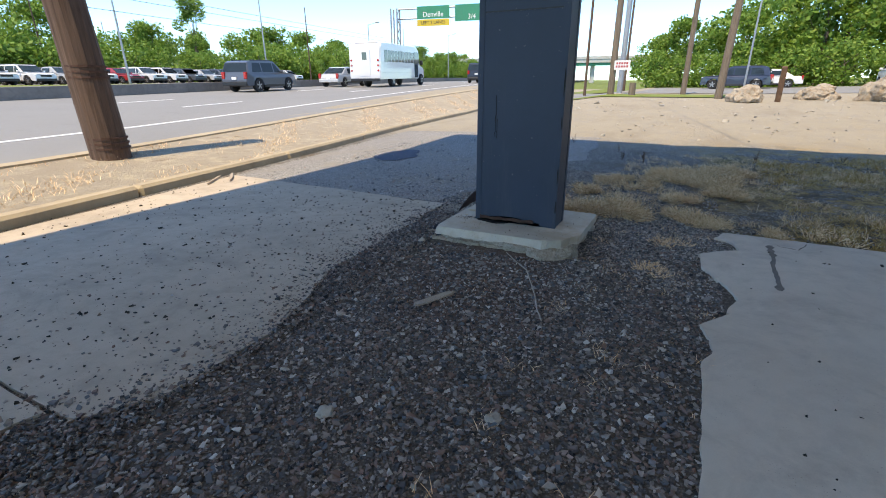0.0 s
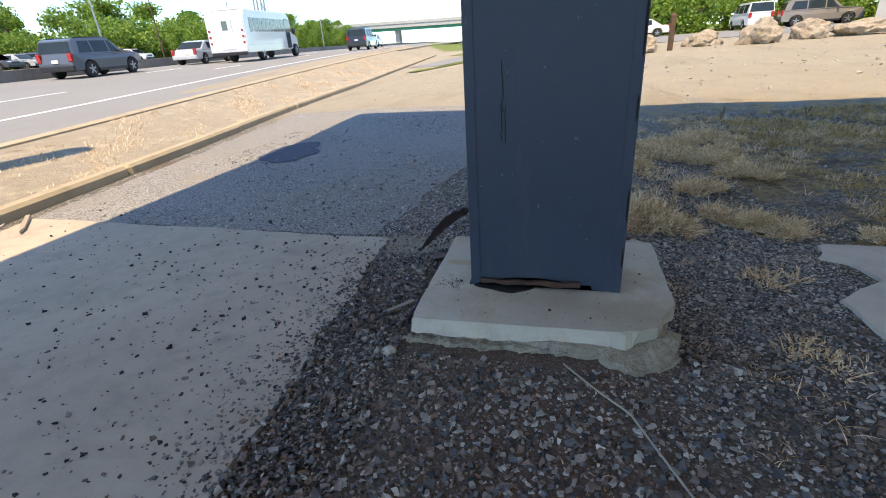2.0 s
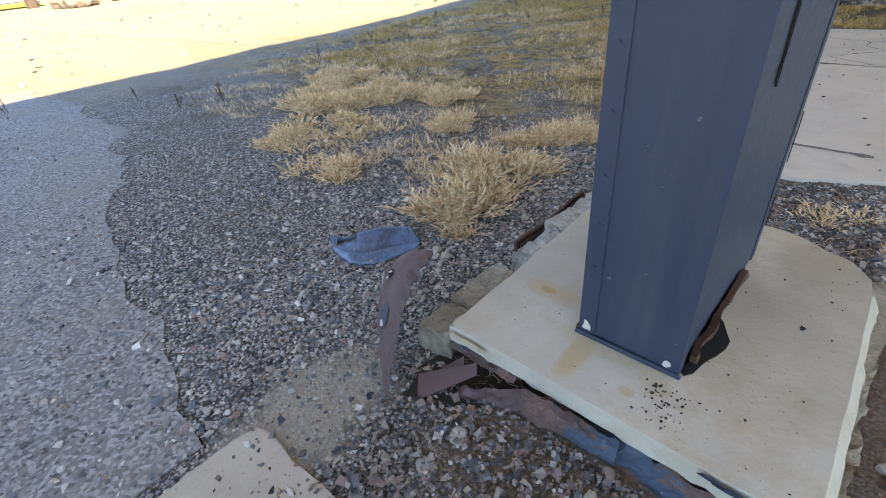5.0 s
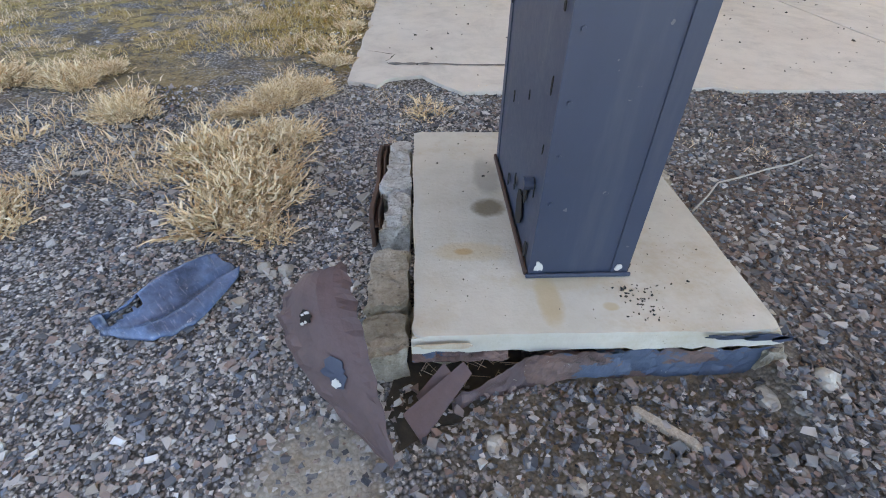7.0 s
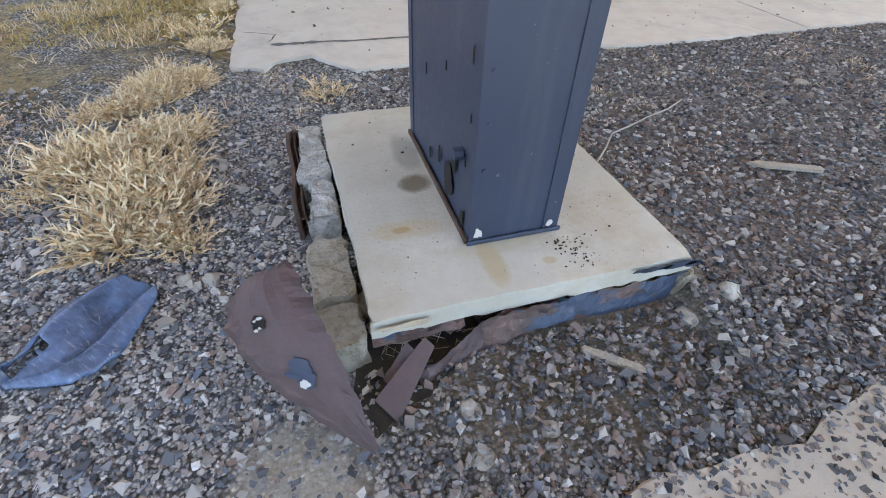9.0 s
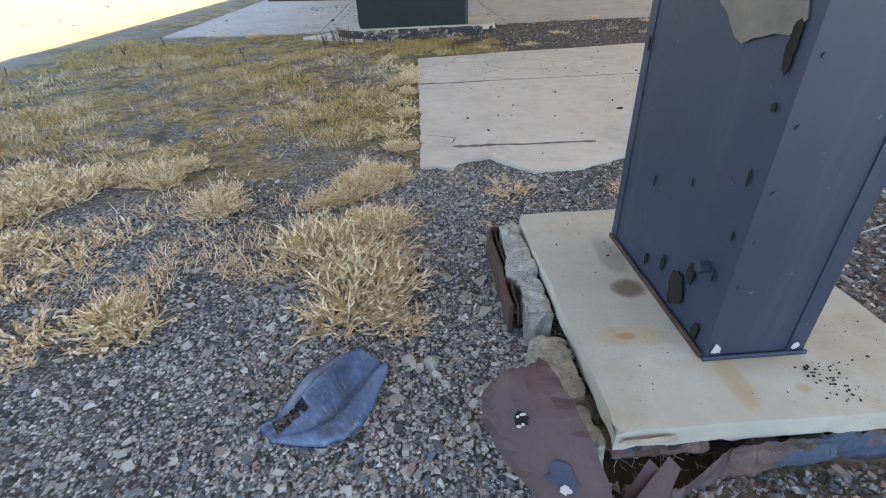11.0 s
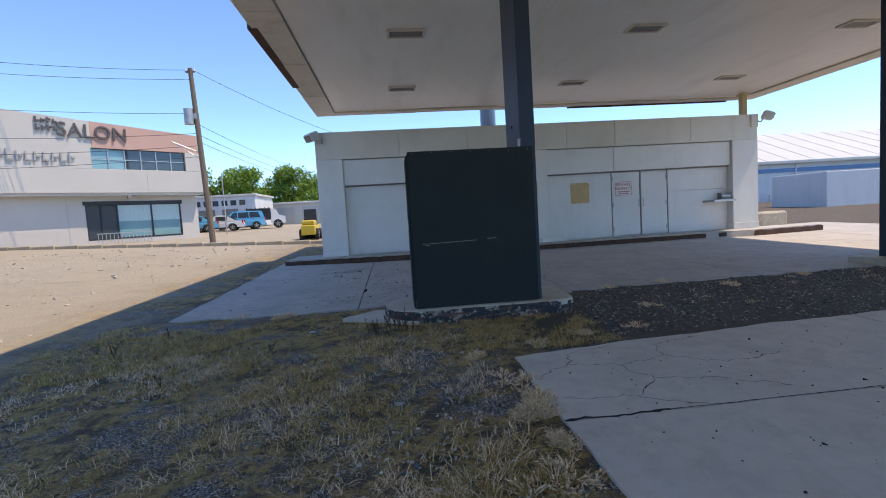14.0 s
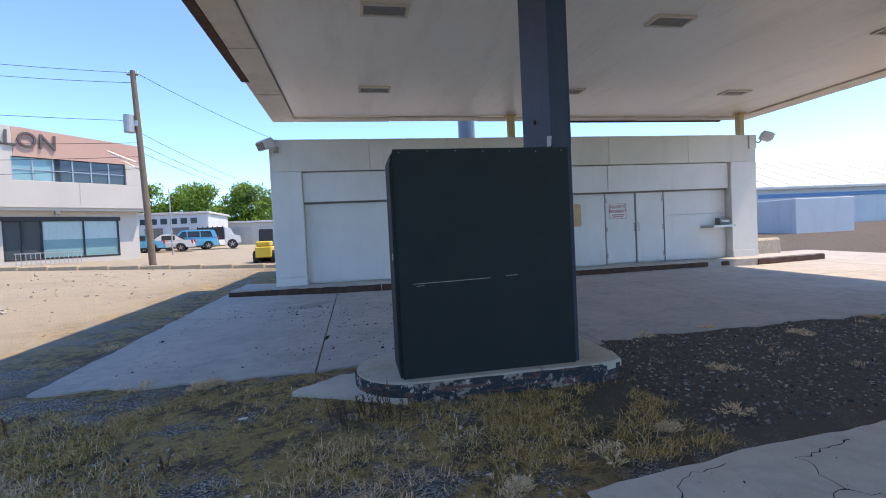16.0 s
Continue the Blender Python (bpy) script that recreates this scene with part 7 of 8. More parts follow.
# gantry with road signs, street lamps, bridge, dealership
ga = thing("sign_gantry", "tall lattice steel gantry carrying green highway signs", "sign gantry")
gp = road_at(62, 22.5)
for dx in (-0.5, 0.5):
    for dv in (0, 0.9):
        q_ = gp + RU * dx + RV * dv
        part("leg", tube(tuple(q_), tuple(q_ + Vector((0, 0, 9.5))), 0.11, None, 8), M["galv"], ga)
for k in range(8):
    z = 0.4 + k * 1.15
    part("brace", tube(tuple(gp + RU * (-0.5 if k % 2 else 0.5) + Vector((0, 0, z))), tuple(gp + RU * (0.5 if k % 2 else -0.5) + Vector((0, 0, z + 1.15))), 0.06, None, 6), M["galv"], ga)
for z in (8.2, 9.4):
    part("beam", tube(tuple(gp + Vector((0, 0, z))), tuple(gp - RV * 24 + Vector((0, 0, z))), 0.12, None, 8), M["galv"], ga)
GS = Matrix((RV * -1, Vector((0, 0, 1)), RU * -1)).transposed().to_4x4()
for nm, off, w, z0, z1, m_, text, tz, ts in (("green_sign", 5.2, 4.6, 8.05, 9.6, "green_sign", "Denville", 8.55, 0.9), ("yellow_sign", 5.2, 4.6, 7.15, 8.0, "yellow", "LEFT 3 LANES", 7.57, 0.58), ("green_sign", 10.6, 4.6, 7.6, 9.6, "green_sign", "3/4", 8.1, 0.85)):
    c_ = gp - RV * off - RU * 0.3
    bm = bmesh.new()
    add_box(bm, (-w / 2, z0, -0.04), (w / 2, z1, 0.04), 0.0, Matrix.Translation(c_) @ GS)
    part(nm, bm, M[m_], ga)
    letters(text, ts, c_ - RU * 0.05 + Vector((0, 0, tz)), GS.to_3x3(), M["sign_white"] if m_ != "yellow" else M["trimblack"], ga, "CENTER", 0.01)
for k, (u, v, h_) in enumerate(((14, 33, 8.5), (30, 36, 9), (46, 33, 9), (60, 36, 10), (74, 33, 9), (92, 34, 10), (38, 58, 9), (56, 70, 9), (110, 30, 10), (20, 62, 9), (130, 26, 10))):
    q_ = road_at(u, v)
    sl = thing("street_lamp", "tall grey lamp post beside the highway", "street lamp", q_, 0, "highway lamp posts")
    part("mast", tube((0, 0, -0.2), (0.1, 0.05, h_), 0.11, 0.06, 8), M["galv"] if k % 3 else M["dark_wood"], sl)
    if k % 2 == 0:
        part("arm", tube((0.1, 0.05, h_ - 0.1), (0.1 - RV.x * 1.6, 0.05 - RV.y * 1.6, h_ + 0.25), 0.04, None, 6), M["galv"], sl)
        part("lamp_head", box((-0.14 - RV.x * 1.7, -0.3 - RV.y * 1.7, h_ + 0.2), (0.2 - RV.x * 1.7, 0.3 - RV.y * 1.7, h_ + 0.32), 0.04), M["lamp_grey"], sl)
for z in (6.5, 7.6, 8.2):
    a, b = road_at(-30, 36, z), road_at(140, 33, z)
    wire("overhead_cable", a, b, 0.6, "black overhead cable along the highway", 0.02)
br = thing("road_bridge", "concrete road bridge crossing the highway", "bridge")
bp = Matrix.Translation(road_at(170, 10)) @ Matrix((RV * -1, RU, Vector((0, 0, 1)))).transposed().to_4x4()
part("deck", box((-60, -5, 5.2), (60, 5, 6.3), 0.05, bp), M["bridge"], br)
part("parapet", box((-60, -5.2, 6.3), (60, -4.9, 7.2), 0.03, bp), M["bridge"], br)
part("girder", box((-60, -4.6, 4.3), (60, -4.2, 5.2), 0.02, bp), M["green_sign"], br, "dark green steel girder")
for x in (-34, -12, 12, 34):
    part("pier", box((x - 0.7, -3, -1), (x + 0.7, 3, 5.2), 0.1, bp), M["bridge"], br)
db = thing("dealership_building", "low white dealership building with columns", "building")
dp = Matrix.Translation(road_at(14, 66)) @ Matrix((RU, RV, Vector((0, 0, 1)))).transposed().to_4x4()
part("wall", box((-13, 0, -0.5), (13, 9, 4.2), 0.03, dp), M["white_wall"], db)
part("canopy_roof", box((-14, -3.4, 4.2), (14, 9.4, 5.0), 0.05, dp), M["white_wall"], db)
for k in range(9):
    part("pillar", box((-13 + k * 3.2, -3.0, 0), (-12.6 + k * 3.2, -2.6, 4.2), 0.02, dp), M["white_wall"], db)
for k in range(8):
    part("window", box((-12.2 + k * 3.1, -0.05, 0.6), (-9.7 + k * 3.1, 0.02, 3.4), 0.0, dp), M["glass"], db)
part("tower", box((-16, 2, 0), (-13, 6, 7.4), 0.05, dp), M["white_wall"], db)


# ---- loose stones, crumbs and rocks ----
def pick(n, x0, x1, y0, y1, keep=None):
    x, y = RNG.uniform(x0, x1, n), RNG.uniform(y0, y1, n)
    if keep is not None:
        k = keep(x, y)
        x, y = x[k], y[k]
    return x, y


def off_footing(x, y):
    grit = (x > -0.5) & (x < 0.45) & (y < -0.5) & (y > -0.92) & (RNG.uniform(0, 1, len(x)) < 0.6)
    bare = ((x + 0.69) ** 2 / 0.03 + (y + 0.98) ** 2 / 0.085 < 1.1) & (RNG.uniform(0, 1, len(x)) < 0.96)
    return ~((np.abs(x - 0.02) < 0.56) & (np.abs(y) < 0.58)) & ~grit & ~bare


def wave(x, y, f=1.0, s=0.0):
    return np.sin(x * 2.1 * f + s) * np.cos(y * 1.7 * f - s) + 0.6 * np.sin(x * 4.7 * f - y * 3.9 * f + s)


x, y = pick(64000, -1.6, 4.4, -1.08, 1.55, lambda x, y: off_footing(x, y))
east = x + 0.35 * wave(x, y, 1.3, 2.0) + RNG.normal(0, 0.25, len(x)) > 0.45
scatter_stones("gravel", x[east], y[east], RNG.gamma(2.0, 0.0024, east.sum()) + 0.0042, M["stones_dark"], "loose dark brown gravel east of the column footing")
scatter_stones("gravel", x[~east], y[~east], RNG.gamma(1.8, 0.0019, (~east).sum()) + 0.0032, M["stones"], "loose grey and brown gravel round the column footing")
x, y = pick(42000, -3.6, -0.5, -1.9, 1.6, lambda x, y: off_footing(x, y) & (x < -0.55))
scatter_stones("gravel", x, y, RNG.gamma(1.6, 0.0017, len(x)) + 0.0024, M["stones"], "fine grey gravel west of the footing")
def slab_edge(x):
    return np.interp(x, (-0.75, 0.4, 1.3, 2.1, 2.8, 3.2, 4.4), (-1.12, -1.05, -0.98, -0.69, -0.66, -0.9, -1.0))


x, y = pick(60000, -1.5, 4.2, -2.6, -0.6, lambda x, y: (x > -0.5 + 0.3 * RNG.normal(0, 1, len(x))) & (RNG.uniform(0, 1, len(x)) < 0.85 * np.exp(np.minimum(0, y - slab_edge(x)) * 7.0) + 0.022))
scatter_stones("spilled_gravel", x, y, RNG.gamma(2.0, 0.002, len(x)) + 0.0035, M["stones_dark"], "gravel spilled over the slab edge", base=0.018)
x, y = pick(9000, -6.5, -0.8, -4.4, -0.9, lambda x, y: wave(x, y, 0.7, 1.0) + RNG.normal(0, 0.8, len(x)) > 0.2)
scatter_stones("strewn_gravel", x, y, RNG.gamma(2.0, 0.002, len(x)) + 0.003, M["stones"], "loose gravel strewn over the worn asphalt", base=0.011)
x, y = pick(2600, -2.6, 3.8, -1.25, 1.35, off_footing)
scatter_stones("coarse_gravel", x, y, RNG.gamma(2.0, 0.0035, len(x)) + 0.007, M["stones"], "coarser grey, blue and red stones in the gravel", flat=0.55)
x, y = RNG.normal(0.14, 0.03, 60), RNG.uniform(-0.53, -0.38, 60)
scatter_stones("crumbs", x, y, RNG.uniform(0.0018, 0.004, 60), M["dark_crumb"], "black crumbs trailing over the footing slab", base=0.172)
x, y = pick(110, -0.44, 0.44, -0.52, 0.5, lambda x, y: (np.abs(x) > 0.17) | (np.abs(y) > 0.37))
scatter_stones("crumbs", x, y, RNG.gamma(1.5, 0.0012, len(x)) + 0.001, M["dark_crumb"], "dark specks on the footing slab", base=0.172)
x, y = pick(14000, -6.0, 0.2, 1.4, 7.2, lambda x, y: (x < -0.9) & (wave(x, y) > -0.2))
scatter_stones("gravel", x, y, RNG.gamma(2.2, 0.0024, len(x)) + 0.003, M["stones"], "scattered grey gravel among dry grass")
x, y = pick(6000, 0.4, 9.0, 5.8, 8.5, None)
scatter_stones("gravel", x, y, RNG.gamma(3.0, 0.004, len(x)) + 0.005, M["stones_dark"], "dark gravel strip by the pump island")
x, y = pick(1500, -0.8, 6.0, -4.4, -1.0)
scatter_stones("crumbs", x, y, RNG.gamma(2.0, 0.0023, len(x)) + 0.0025, M["dark_crumb"], "dark crumbs scattered on the roadside slabs", base=0.02)
x, y = pick(420, -0.7, 7.0, 1.7, 5.4)
scatter_stones("crumbs", x, y, RNG.gamma(2.0, 0.0023, len(x)) + 0.0025, M["dark_crumb"], "dark crumbs scattered on the forecourt slabs", base=0.022)
x, y = pick(700, -5.0, 1.0, 8.5, 13.0)
scatter_stones("crumbs", x, y, RNG.gamma(2.0, 0.0035, len(x)) + 0.004, M["dark_crumb"], "dark crumbs scattered before the kiosk", base=0.022)
x, y = pick(170, -3.2, 3.6, -1.3, 1.4, off_footing)
scatter_stones("pale_gravel", x, y, RNG.uniform(0.008, 0.018, len(x)), M["pale_rock"], "larger pale stones in the gravel")
x, y = pick(60, -1.05, -0.6, -0.45, 0.6)
scatter_stones("pale_gravel", x, y, RNG.uniform(0.008, 0.026, len(x)), M["pale_rock"], "pale broken stones beside the footing")
x, y = pick(900, -22, -7, -5, 26)
scatter_stones("lot_stones", x, y, RNG.gamma(2.0, 0.012, len(x)) + 0.01, M["pale_rock"], "pale stones strewn over the dusty lot")
for k, (x, y, r, fl) in enumerate(((2.30, 0.67, 0.055, 0.5), (2.58, 0.03, 0.06, 0.6), (-0.27, -0.76, 0.045, 0.6), (0.46, -0.66, 0.06, 0.55), (0.60, -0.64, 0.055, 0.8), (-1.07, 0.94, 0.05, 0.7), (-0.90, -0.12, 0.04, 0.8),
                                   (-0.10, -0.86, 0.035, 0.6), (-0.28, -0.88, 0.04, 0.5), (-0.98, -0.10, 0.035, 0.8), (2.2, 0.75, 0.03, 0.5), (-2.0, 4.55, 0.05, 0.4), (-0.62, 0.66, 0.03, 0.8))):
    rk = thing("rock", "pale angular stone lying on the gravel", "rock", (x, y, ground_z(x, y)), 47 * k, "pale stones round the footing")
    ob = part("stone", bumpy(rock(r * 0.6, fl, 20 + k * 2.3, 3), r * 0.09, 3.0 / r), M["pale_rock"], rk)
    ob.matrix_basis = pose(0, 0, r * fl * 0.2)


# ---- sticks and wire ----
def lath(label, a, b, w, th, tip=0.5):
    a, b = Vector(a), Vector(b)
    d = b - a
    t = thing("wood_stick", label, "stick", a, math.degrees(math.atan2(d.y, d.x)))
    l = d.length
    bm = extrude_poly([(0, -w / 2), (l * 0.85, -w / 2), (l, -w * 0.1), (l * 0.8, w / 2), (0.0, w * 0.45), (-0.01, 0)], 0.0, th, 0.002)
    part("lath", bumpy(bm, 0.004, 9), M["stick"], t)


lath("split pale wooden lath lying on the gravel", (1.56, -0.13, 0.012), (1.28, 0.0, 0.02), 0.045, 0.014)
lath("short grey weathered stick beside the footing", (0.09, -0.68, 0.01), (0.225, -0.80, 0.01), 0.026, 0.016)
lath("grey broken stick lying by the kerb", road_at(0.9, -0.15, 0.03), road_at(0.45, -0.5, 0.02), 0.04, 0.02)
lath("grey broken stick lying by the kerb", road_at(0.2, -0.35, 0.03), road_at(0.7, -0.12, 0.05), 0.03, 0.02)
cu = bpy.data.curves.new("dry_reed", "CURVE")
cu.dimensions, cu.bevel_depth = "3D", 0.004
sp = cu.splines.new("POLY")
way = [(0.58, 0.10, 0.03), (0.70, 0.22, 0.035), (0.80, 0.33, 0.04), (0.95, 0.41, 0.03), (1.12, 0.49, 0.03), (1.28, 0.55, 0.025), (1.42, 0.62, 0.03)]
sp.points.add(len(way) - 1)
for q_, w in zip(sp.points, way):
    q_.co = (w[0], w[1], w[2] + ground_z(w[0], w[1]) - 0.012, 1)
tmp = bpy.data.objects.new("tmp_curve", cu)
scene.collection.objects.link(tmp)
me = bpy.data.meshes.new_from_object(tmp.evaluated_get(bpy.context.evaluated_depsgraph_get()))
bpy.data.objects.remove(tmp)
me.materials.clear()
me.materials.append(M["pale_rock"])
tagged(new("dry_reed", me), "thin pale dry reed stalk lying on the gravel", "reed")

# ---- cracks, stains and puddles on the paving ----
def ground_patch(name, cx, cy, rx, ry, mat, label, cat, lift, seed, turn=0.0):
    pts = []
    for a in np.linspace(0, 2 * math.pi, 46)[:-1]:
        r = 1 + 0.4 * noise.noise((math.cos(a) * 1.4 + seed, math.sin(a) * 1.4, seed)) + 0.15 * noise.noise((math.cos(a) * 5 + seed, math.sin(a) * 5, 3))
        q_ = Vector((rx * r * math.cos(a), ry * r * math.sin(a), 0))
        q_.rotate(Euler((0, 0, turn)))
        pts.append((cx + q_.x, cy + q_.y))
    bm = extrude_poly(pts, lambda x, y: ground_z(x, y) + lift - 0.003, lambda x, y: ground_z(x, y) + lift)
    return tagged(link_mesh(name, bm, mat), label, cat, kind="structure")


ground_patch("puddle", -4.01, 13.27, 0.34, 0.30, M["water"], "small puddle reflecting the sky on the slabs", "puddle", 0.028, 2)
ground_patch("damp_patch", -3.6, 13.2, 1.0, 0.42, M["wet"], "dark damp patch round a puddle", "stain", 0.0255, 3.3)
ground_patch("damp_patch", -3.65, -3.55, 0.65, 0.36, M["damp"], "dark damp patch on the worn asphalt, sky reflection painted in blue", "stain", 0.017, 7, 0.2)


def crack(points, w, seed, mat="hole", lift=0.0245, name="crack", stray=0.035):
    bm = bmesh.new()
    pts = []
    for (a, b) in zip(points, points[1:]):
        pts += rough_line(a, b, 0.05, stray, seed, 5.0)
    pts.append(points[-1])
    L_, R_ = [], []
    for k, q_ in enumerate(pts):
        d = Vector(pts[min(k + 1, len(pts) - 1)]) - Vector(pts[max(k - 1, 0)])
        s = Vector((-d.y, d.x)).normalized() * w * (0.35 + 0.65 * abs(noise.noise((k * 0.5, seed, 0)) * 1.6))
        z = ground_z(*q_) + lift
        L_.append(bm.verts.new((q_[0] + s.x, q_[1] + s.y, z)))
        R_.append(bm.verts.new((q_[0] - s.x, q_[1] - s.y, z)))
    for k in range(len(pts) - 1):
        bm.faces.new((L_[k], R_[k], R_[k + 1], L_[k + 1]))
    bmesh.ops.recalc_face_normals(bm, faces=bm.faces)
    return tagged(link_mesh(name, bm, M[mat]), "dark jagged crack in the concrete slab", "crack", kind="structure")


M["joint_fill"] = paint("grey_joint_filler", (0.16, 0.145, 0.13), 0.9, 0.3, 14.0, 0.0)
crack([(-0.66, 1.93), (0.35, 1.88)], 0.036, 1.0, "joint_fill", name="filled_joint", stray=0.01)
crack([(-0.82, 2.2), (-0.62, 2.12), (-0.68, 1.98)], 0.007, 2.0)
for k, pts in enumerate(([(-0.78, 4.75), (-0.45, 5.0), (-0.35, 5.25), (0.1, 5.4)], [(-0.45, 5.0), (0.0, 4.85), (0.5, 5.0), (0.9, 4.7), (1.6, 4.8)], [(0.0, 4.85), (0.1, 4.5), (-0.2, 4.2), (-0.75, 4.3)], [(0.5, 5.0), (0.55, 5.35), (1.1, 5.45)], [(-0.2, 4.2), (0.2, 3.97)], [(0.1, 4.5), (0.6, 4.4), (1.0, 4.1)])):
    crack(pts, 0.0065, 4.0 + k, stray=0.075)
crack([(-0.87, 3.94), (-0.1, 3.94)], 0.03, 12.0)
crack([(-0.1, 3.945), (7.0, 3.945)], 0.009, 13.0, stray=0.012)
crack([(-5.4, 8.4), (-5.45, 12.0), (-5.4, 16.0)], 0.03, 14.0, "joint_fill")
crack([(-5.2, 10.3), (-2.6, 10.2)], 0.006, 15.0)

# ---- dry grass ----
def tuft_mesh(seed, k, r, h, mat, sx=1.0):
    """A wiry clump: stems that fan outwards, each with short side twigs."""
    g_ = np.random.default_rng(seed)
    a, d = g_.uniform(0, 6.28, k), r * np.sqrt(g_.uniform(0, 1, k)) * g_.uniform(0.4, 1.15, k)
    V_, F_ = [], []
    crowns = [(r * 0.75 * math.sqrt(g_.uniform(0, 1)), g_.uniform(0, 6.28), g_.uniform(0.45, 1.2)) for _ in range(9)]

    def strand(p, way, l, w):
        s = way.cross(Vector((g_.normal(), g_.normal(), g_.normal()))).normalized() * w
        q1 = p + way * l * 0.55
        q2 = p + way * l + Vector((g_.normal(), g_.normal(), -0.3)) * l * 0.16
        n0 = len(V_)
        V_.extend((p - s, p + s, q1 - s * 0.8, q1 + s * 0.8, q2 - s * 0.2, q2 + s * 0.2))
        F_.extend(((n0, n0 + 1, n0 + 3, n0 + 2), (n0 + 2, n0 + 3, n0 + 5, n0 + 4)))
        return q1

    for i in range(k):
        cd, ca, ch = crowns[i % 9]
        own = 0.42 * d[i]
        c0 = Vector((cd * math.cos(ca) * sx, cd * math.sin(ca), -0.005))
        p = c0 + Vector((own * math.cos(a[i]), own * math.sin(a[i]), 0))
        out = Vector((math.cos(a[i]), math.sin(a[i]), 0)) * (0.2 + 0.9 * d[i] / r) + c0 / r * 0.55 + Vector((g_.normal(0, 0.5), g_.normal(0, 0.5), 0.95))
        l = h * ch * g_.uniform(0.4, 1.05)
        way = out.normalized()
        q = strand(p, way, l, 0.0036)
        for _ in range(5):
            tw = (way + Vector((g_.normal(0, 0.65), g_.normal(0, 0.65), g_.normal(0, 0.4)))).normalized()
            strand(p.lerp(q, g_.uniform(0.4, 1.7)), tw, l * g_.uniform(0.16, 0.36), 0.0034)
    return mesh_np("blades", [tuple(v) for v in V_], F_, mat)


TUFTS = [tuft_mesh(41, 560, 0.21, 0.155, M["straw"]), tuft_mesh(42, 560, 0.25, 0.13, M["straw"], 1.2), tuft_mesh(43, 300, 0.15, 0.10, M["straw"]), tuft_mesh(44, 110, 0.14, 0.08, M["straw"], 1.3)]
spots = [(-1.22, 0.30, 0, 1.15), (-1.36, 0.58, 0, 1.2), (-1.20, 0.72, 1, 1.0), (-1.08, 0.40, 2, 1.1), (-1.05, 0.12, 2, 0.9), (-1.30, 1.32, 0, 0.85), (-1.18, 1.52, 1, 0.75), (-1.42, 1.15, 2, 0.9), (-2.02, 1.22, 0, 0.85),
         (-2.10, 0.22, 2, 1.2), (-2.28, 0.10, 3, 1.4), (-2.60, 1.62, 0, 0.9), (-2.45, 1.85, 2, 1.0), (-2.96, 0.30, 1, 0.8), (-2.70, 0.45, 3, 1.5), (-3.3, 1.25, 1, 1.2), (-3.6, 1.05, 1, 1.25), (-3.1, 1.55, 1, 1.1), (-3.9, 1.35, 1, 1.1), (-3.45, 1.75, 2, 1.4),
         (-2.9, 0.85, 2, 1.2), (-2.5, 0.75, 3, 1.5), (-3.2, 0.6, 3, 1.6), (-4.3, 1.7, 1, 1.0), (-4.0, 2.0, 2, 1.3), (-1.05, 2.0, 2, 0.9), (-1.10, 2.4, 3, 1.4), (-1.0, 2.85, 2, 0.9), (-1.15, 3.3, 3, 1.5), (-0.98, 3.7, 2, 0.8), (-1.05, 4.15, 0, 0.75), (-0.95, 4.35, 2, 1.1), (-1.0, 4.8, 3, 1.4),
         (-1.2, 5.5, 2, 1.0), (-0.5, 5.75, 3, 1.3), (0.1, 5.95, 2, 0.9), (1.6, 8.45, 3, 1.3), (2.6, 8.5, 2, 1.0), (0.8, 6.1, 3, 1.2), (3.4, 7.9, 3, 1.4), (1.5, 7.0, 3, 1.2), (5.0, 8.2, 2, 1.0), (-3.7, 8.15, 1, 0.8), (-4.4, 8.3, 3, 1.5), (-5.5, 10.2, 3, 1.4), (-5.5, 12.6, 2, 1.1),
         (0.3, 1.1, 3, 0.9), (-0.4, 1.2, 3, 1.0)]
for k, (x, y, q_, s) in enumerate(spots):
    t = new("grass_tuft", TUFTS[q_])
    t.matrix_world = pose(x, y, ground_z(x, y) + 0.004, 0, 0, 71 * k) @ Matrix.Scale(s * (0.75 if y > 5 else 1.0), 4)
    tagged(t, ("tall dense straw-coloured dry grass tuft", "broad bleached dry grass clump", "small dry grass tuft", "low sparse dry grass sprig")[q_] + " on gravel", "grass tuft", "dry grass tufts")


def grass_field(name, n, x0, x1, y0, y1, keep, h0, h1, width, mat, label):
    x, y = pick(n // 8, x0, x1, y0, y1, keep)
    vigour = RNG.uniform(0.45, 1.15, len(x)) ** 1.5
    x, y, vigour = np.repeat(x, 11), np.repeat(y, 11), np.repeat(vigour, 11)
    k = len(x)
    spread = 0.022 * (0.5 + vigour)
    x, y = x + RNG.normal(0, 1, k) * spread, y + RNG.normal(0, 1, k) * spread
    me = blades_mesh(name, x, y, ground_z_np(x, y) - 0.006, RNG.uniform(h0, h1, k) * 0.85 * vigour, RNG.uniform(0.3, 2.0, k), np.full(k, width), mat)
    return tagged(new(name, me), label, "grass", kind="stuff")


def patchy(f, s, level):
    return lambda x, y: wave(x, y, f, s) + 0.5 * wave(x, y, f * 3.1, s + 2) + RNG.normal(0, 0.35, len(x)) > level


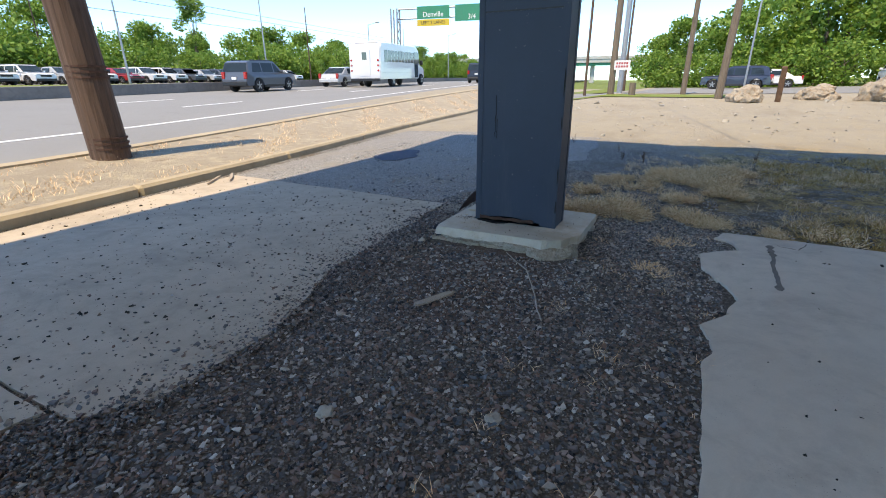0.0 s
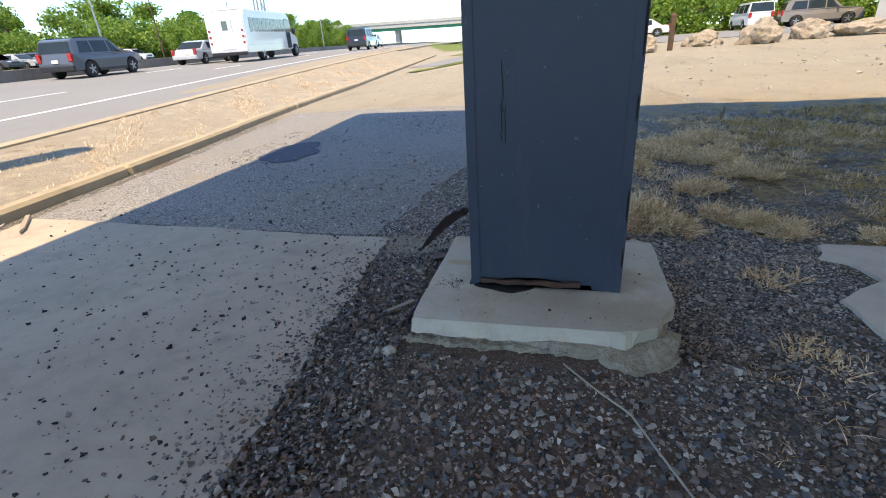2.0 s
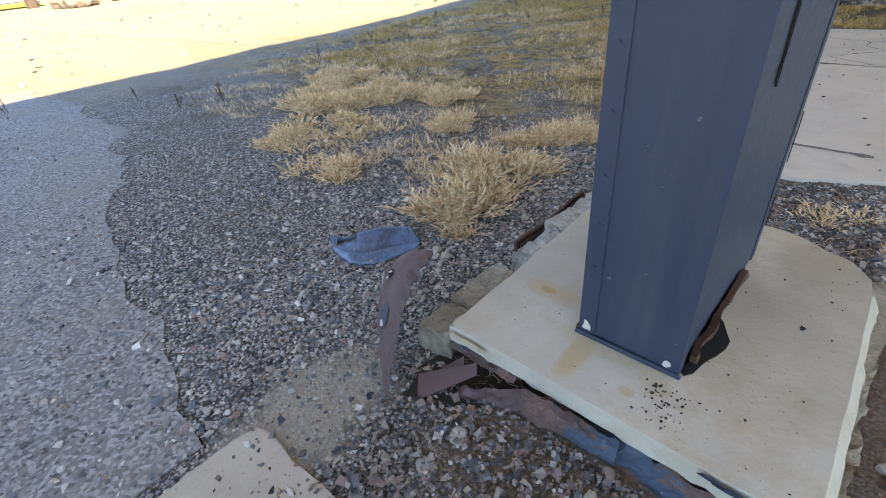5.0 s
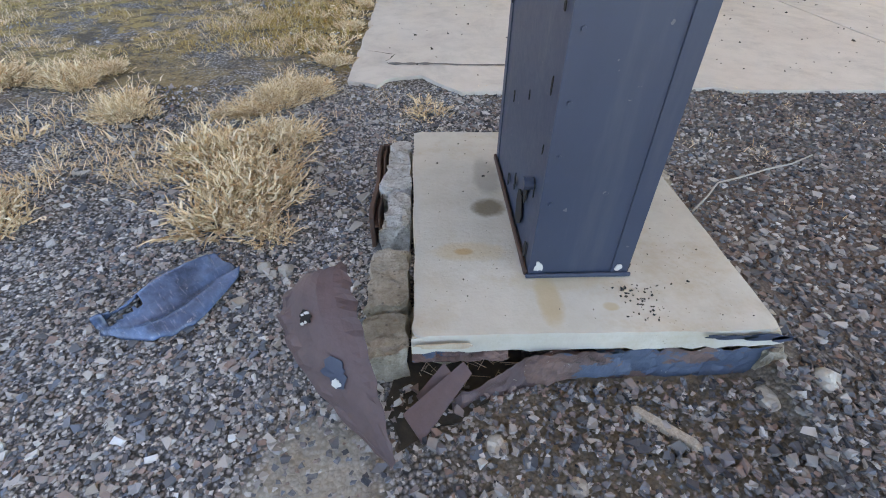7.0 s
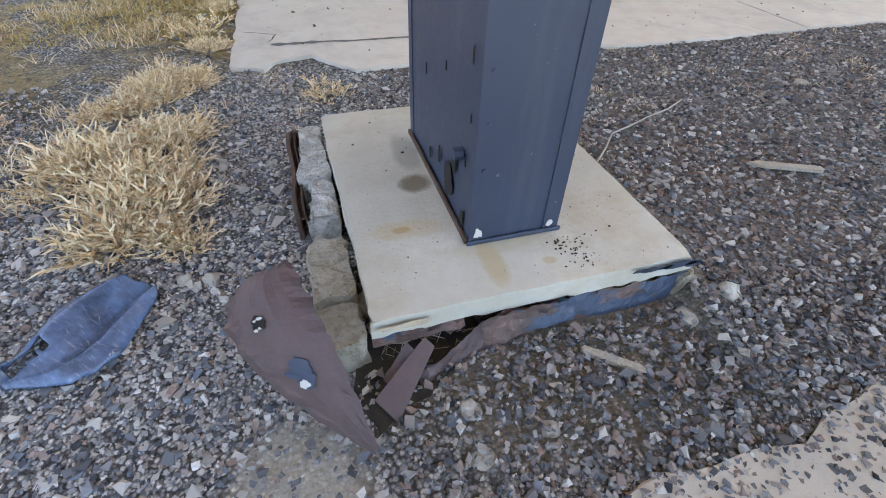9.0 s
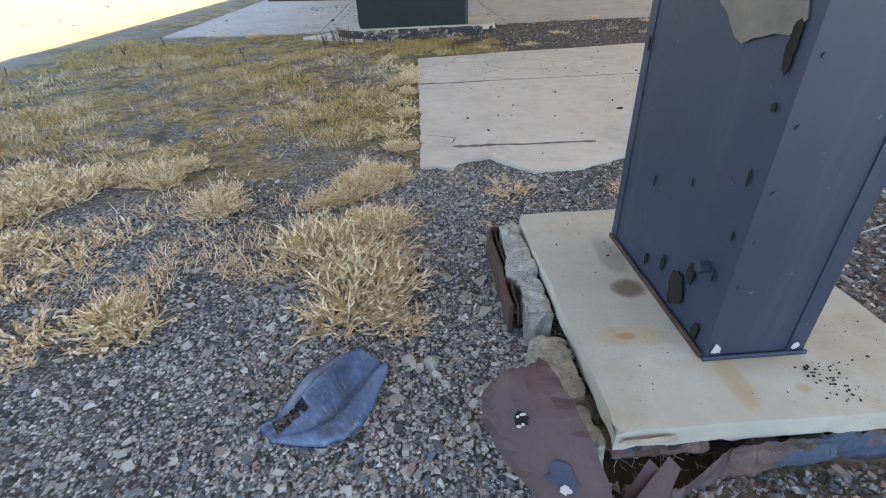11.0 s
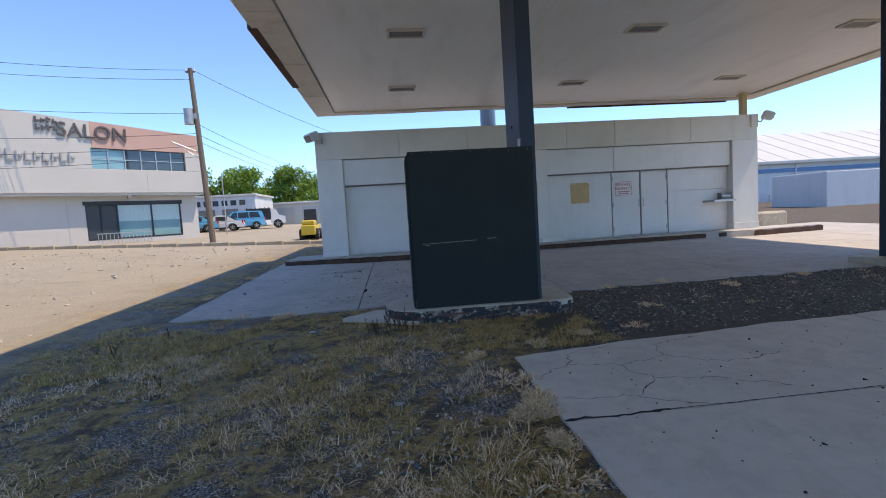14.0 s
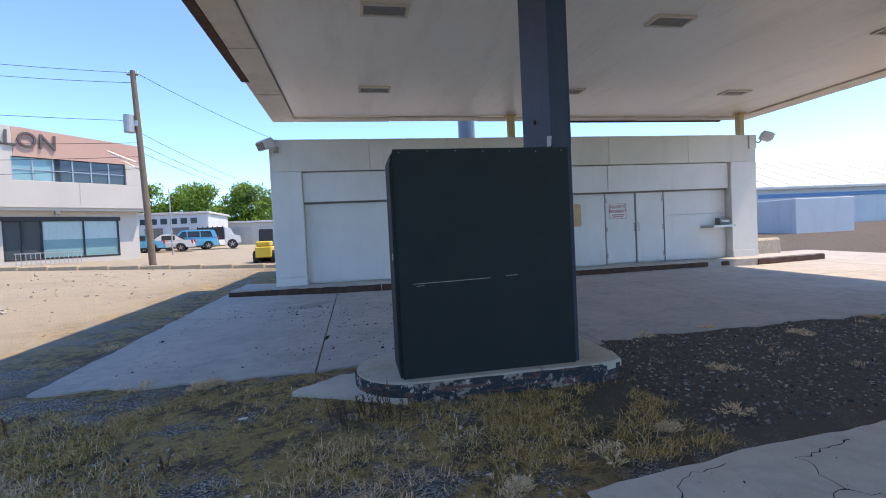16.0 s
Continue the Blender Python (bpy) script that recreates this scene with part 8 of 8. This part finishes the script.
grass_field("dry_grass", 62000, -6.2, -0.95, 2.2, 7.4, patchy(0.9, 1.0, 0.05), 0.03, 0.10, 0.006, M["olive"], "low olive-brown dry grass over gravel")
grass_field("dry_grass", 48000, -5.5, -1.2, 0.4, 6.4, patchy(1.3, 4.0, 0.35), 0.03, 0.11, 0.005, M["straw"], "patchy bleached straw grass over gravel")
grass_field("dry_grass", 9000, -1.15, 0.4, 5.6, 7.0, patchy(1.6, 2.0, -0.3), 0.03, 0.10, 0.006, M["olive"], "olive-brown dry grass before the pump island")
grass_field("dry_grass", 14000, -6.0, -1.7, 5.8, 8.0, patchy(1.1, 3.0, -0.1), 0.03, 0.10, 0.006, M["olive"], "olive-brown dry grass by the kiosk paving")
grass_field("dry_grass", 5000, -0.9, 4.2, 0.6, 1.5, patchy(2.6, 5.0, 0.55), 0.02, 0.06, 0.004, M["straw"], "sparse straw sprigs along the slab edge")
grass_field("dry_grass", 2500, 0.6, 3.6, -0.8, 0.8, patchy(3.1, 7.0, 1.35), 0.015, 0.035, 0.004, M["straw"], "tiny dry sprigs in the gravel")
grass_field("dry_grass", 5000, 0.5, 9.0, 5.9, 8.5, patchy(1.9, 8.0, 0.8), 0.02, 0.08, 0.006, M["straw"], "sparse straw in the gravel strip")
u, v = RNG.uniform(-10, 30, 26000), RNG.uniform(0.3, 2.7, 26000)
k = wave(u, v * 2.2, 0.6, 3.0) + RNG.normal(0, 0.4, len(u)) > 0.45
u, v = u[k], v[k]
x, y = RO.x + RU.x * u + RV.x * v, RO.y + RU.y * u + RV.y * v
me = blades_mesh("verge_grass", x, y, ground_z_np(x, y) + 0.065, RNG.uniform(0.03, 0.10, len(x)), RNG.uniform(0.5, 1.8, len(x)), np.full(len(x), 0.008), M["straw"])
tagged(new("verge_grass", me), "flattened straw grass on the roadside verge", "grass", kind="stuff")


def dead_weed(x, y, h, n_, seed):
    t = thing("dead_weed", "dark brown dead weed stalks standing in dry grass", "weed", (x, y, ground_z(x, y)), 0, "dead weeds")
    g_ = np.random.default_rng(seed)
    for k in range(n_):
        bm = bmesh.new()
        a = g_.uniform(0, 6.28)
        q_ = Vector((0.10 * math.cos(a) * g_.uniform(0, 1) * n_ / 6, 0.08 * math.sin(a) * g_.uniform(0, 1) * n_ / 6, 0))
        tip = q_ + Vector((g_.uniform(-0.25, 0.25) * h, g_.uniform(-0.25, 0.25) * h, h * g_.uniform(0.55, 1.0)))
        add_tube(bm, tuple(q_), tuple(tip), 0.004, 0.002, 5)
        for j in range(7):
            c_ = q_.lerp(tip, 0.35 + 0.09 * j)
            add_tube(bm, tuple(c_), tuple(c_ + Vector((g_.uniform(-1, 1), g_.uniform(-1, 1), 0.8)) * h * 0.10), 0.006, 0.001, 4)
        part("stalk", bm, M["dead"], t)


for k, (x, y, h_, n_) in enumerate(((-2.05, 6.75, 0.34, 12), (-1.85, 6.65, 0.28, 8), (-2.25, 6.7, 0.25, 6), (-5.21, 6.5, 0.22, 2), (-4.9, 7.2, 0.2, 2), (-3.4, 6.3, 0.18, 3), (-5.6, 3.4, 0.2, 2), (-5.2, 2.2, 0.22, 2), (-4.6, 0.6, 0.22, 3), (-4.75, 0.25, 0.2, 3), (-5.5, 0.1, 0.16, 2), (-6.0, 5.2, 0.2, 1), (-4.2, 5.4, 0.2, 2), (-6.3, -0.9, 0.2, 2))):
    dead_weed(x, y, h_, n_, 100 + k)
lit = thing("litter", "crumpled white paper scrap on the gravel", "litter", (-3.1, 7.1, ground_z(-3.1, 7.1)))
part("paper", bumpy(box((-0.035, -0.025, 0.0), (0.035, 0.025, 0.012), 0.003), 0.008, 30), M["sign_white"], lit)
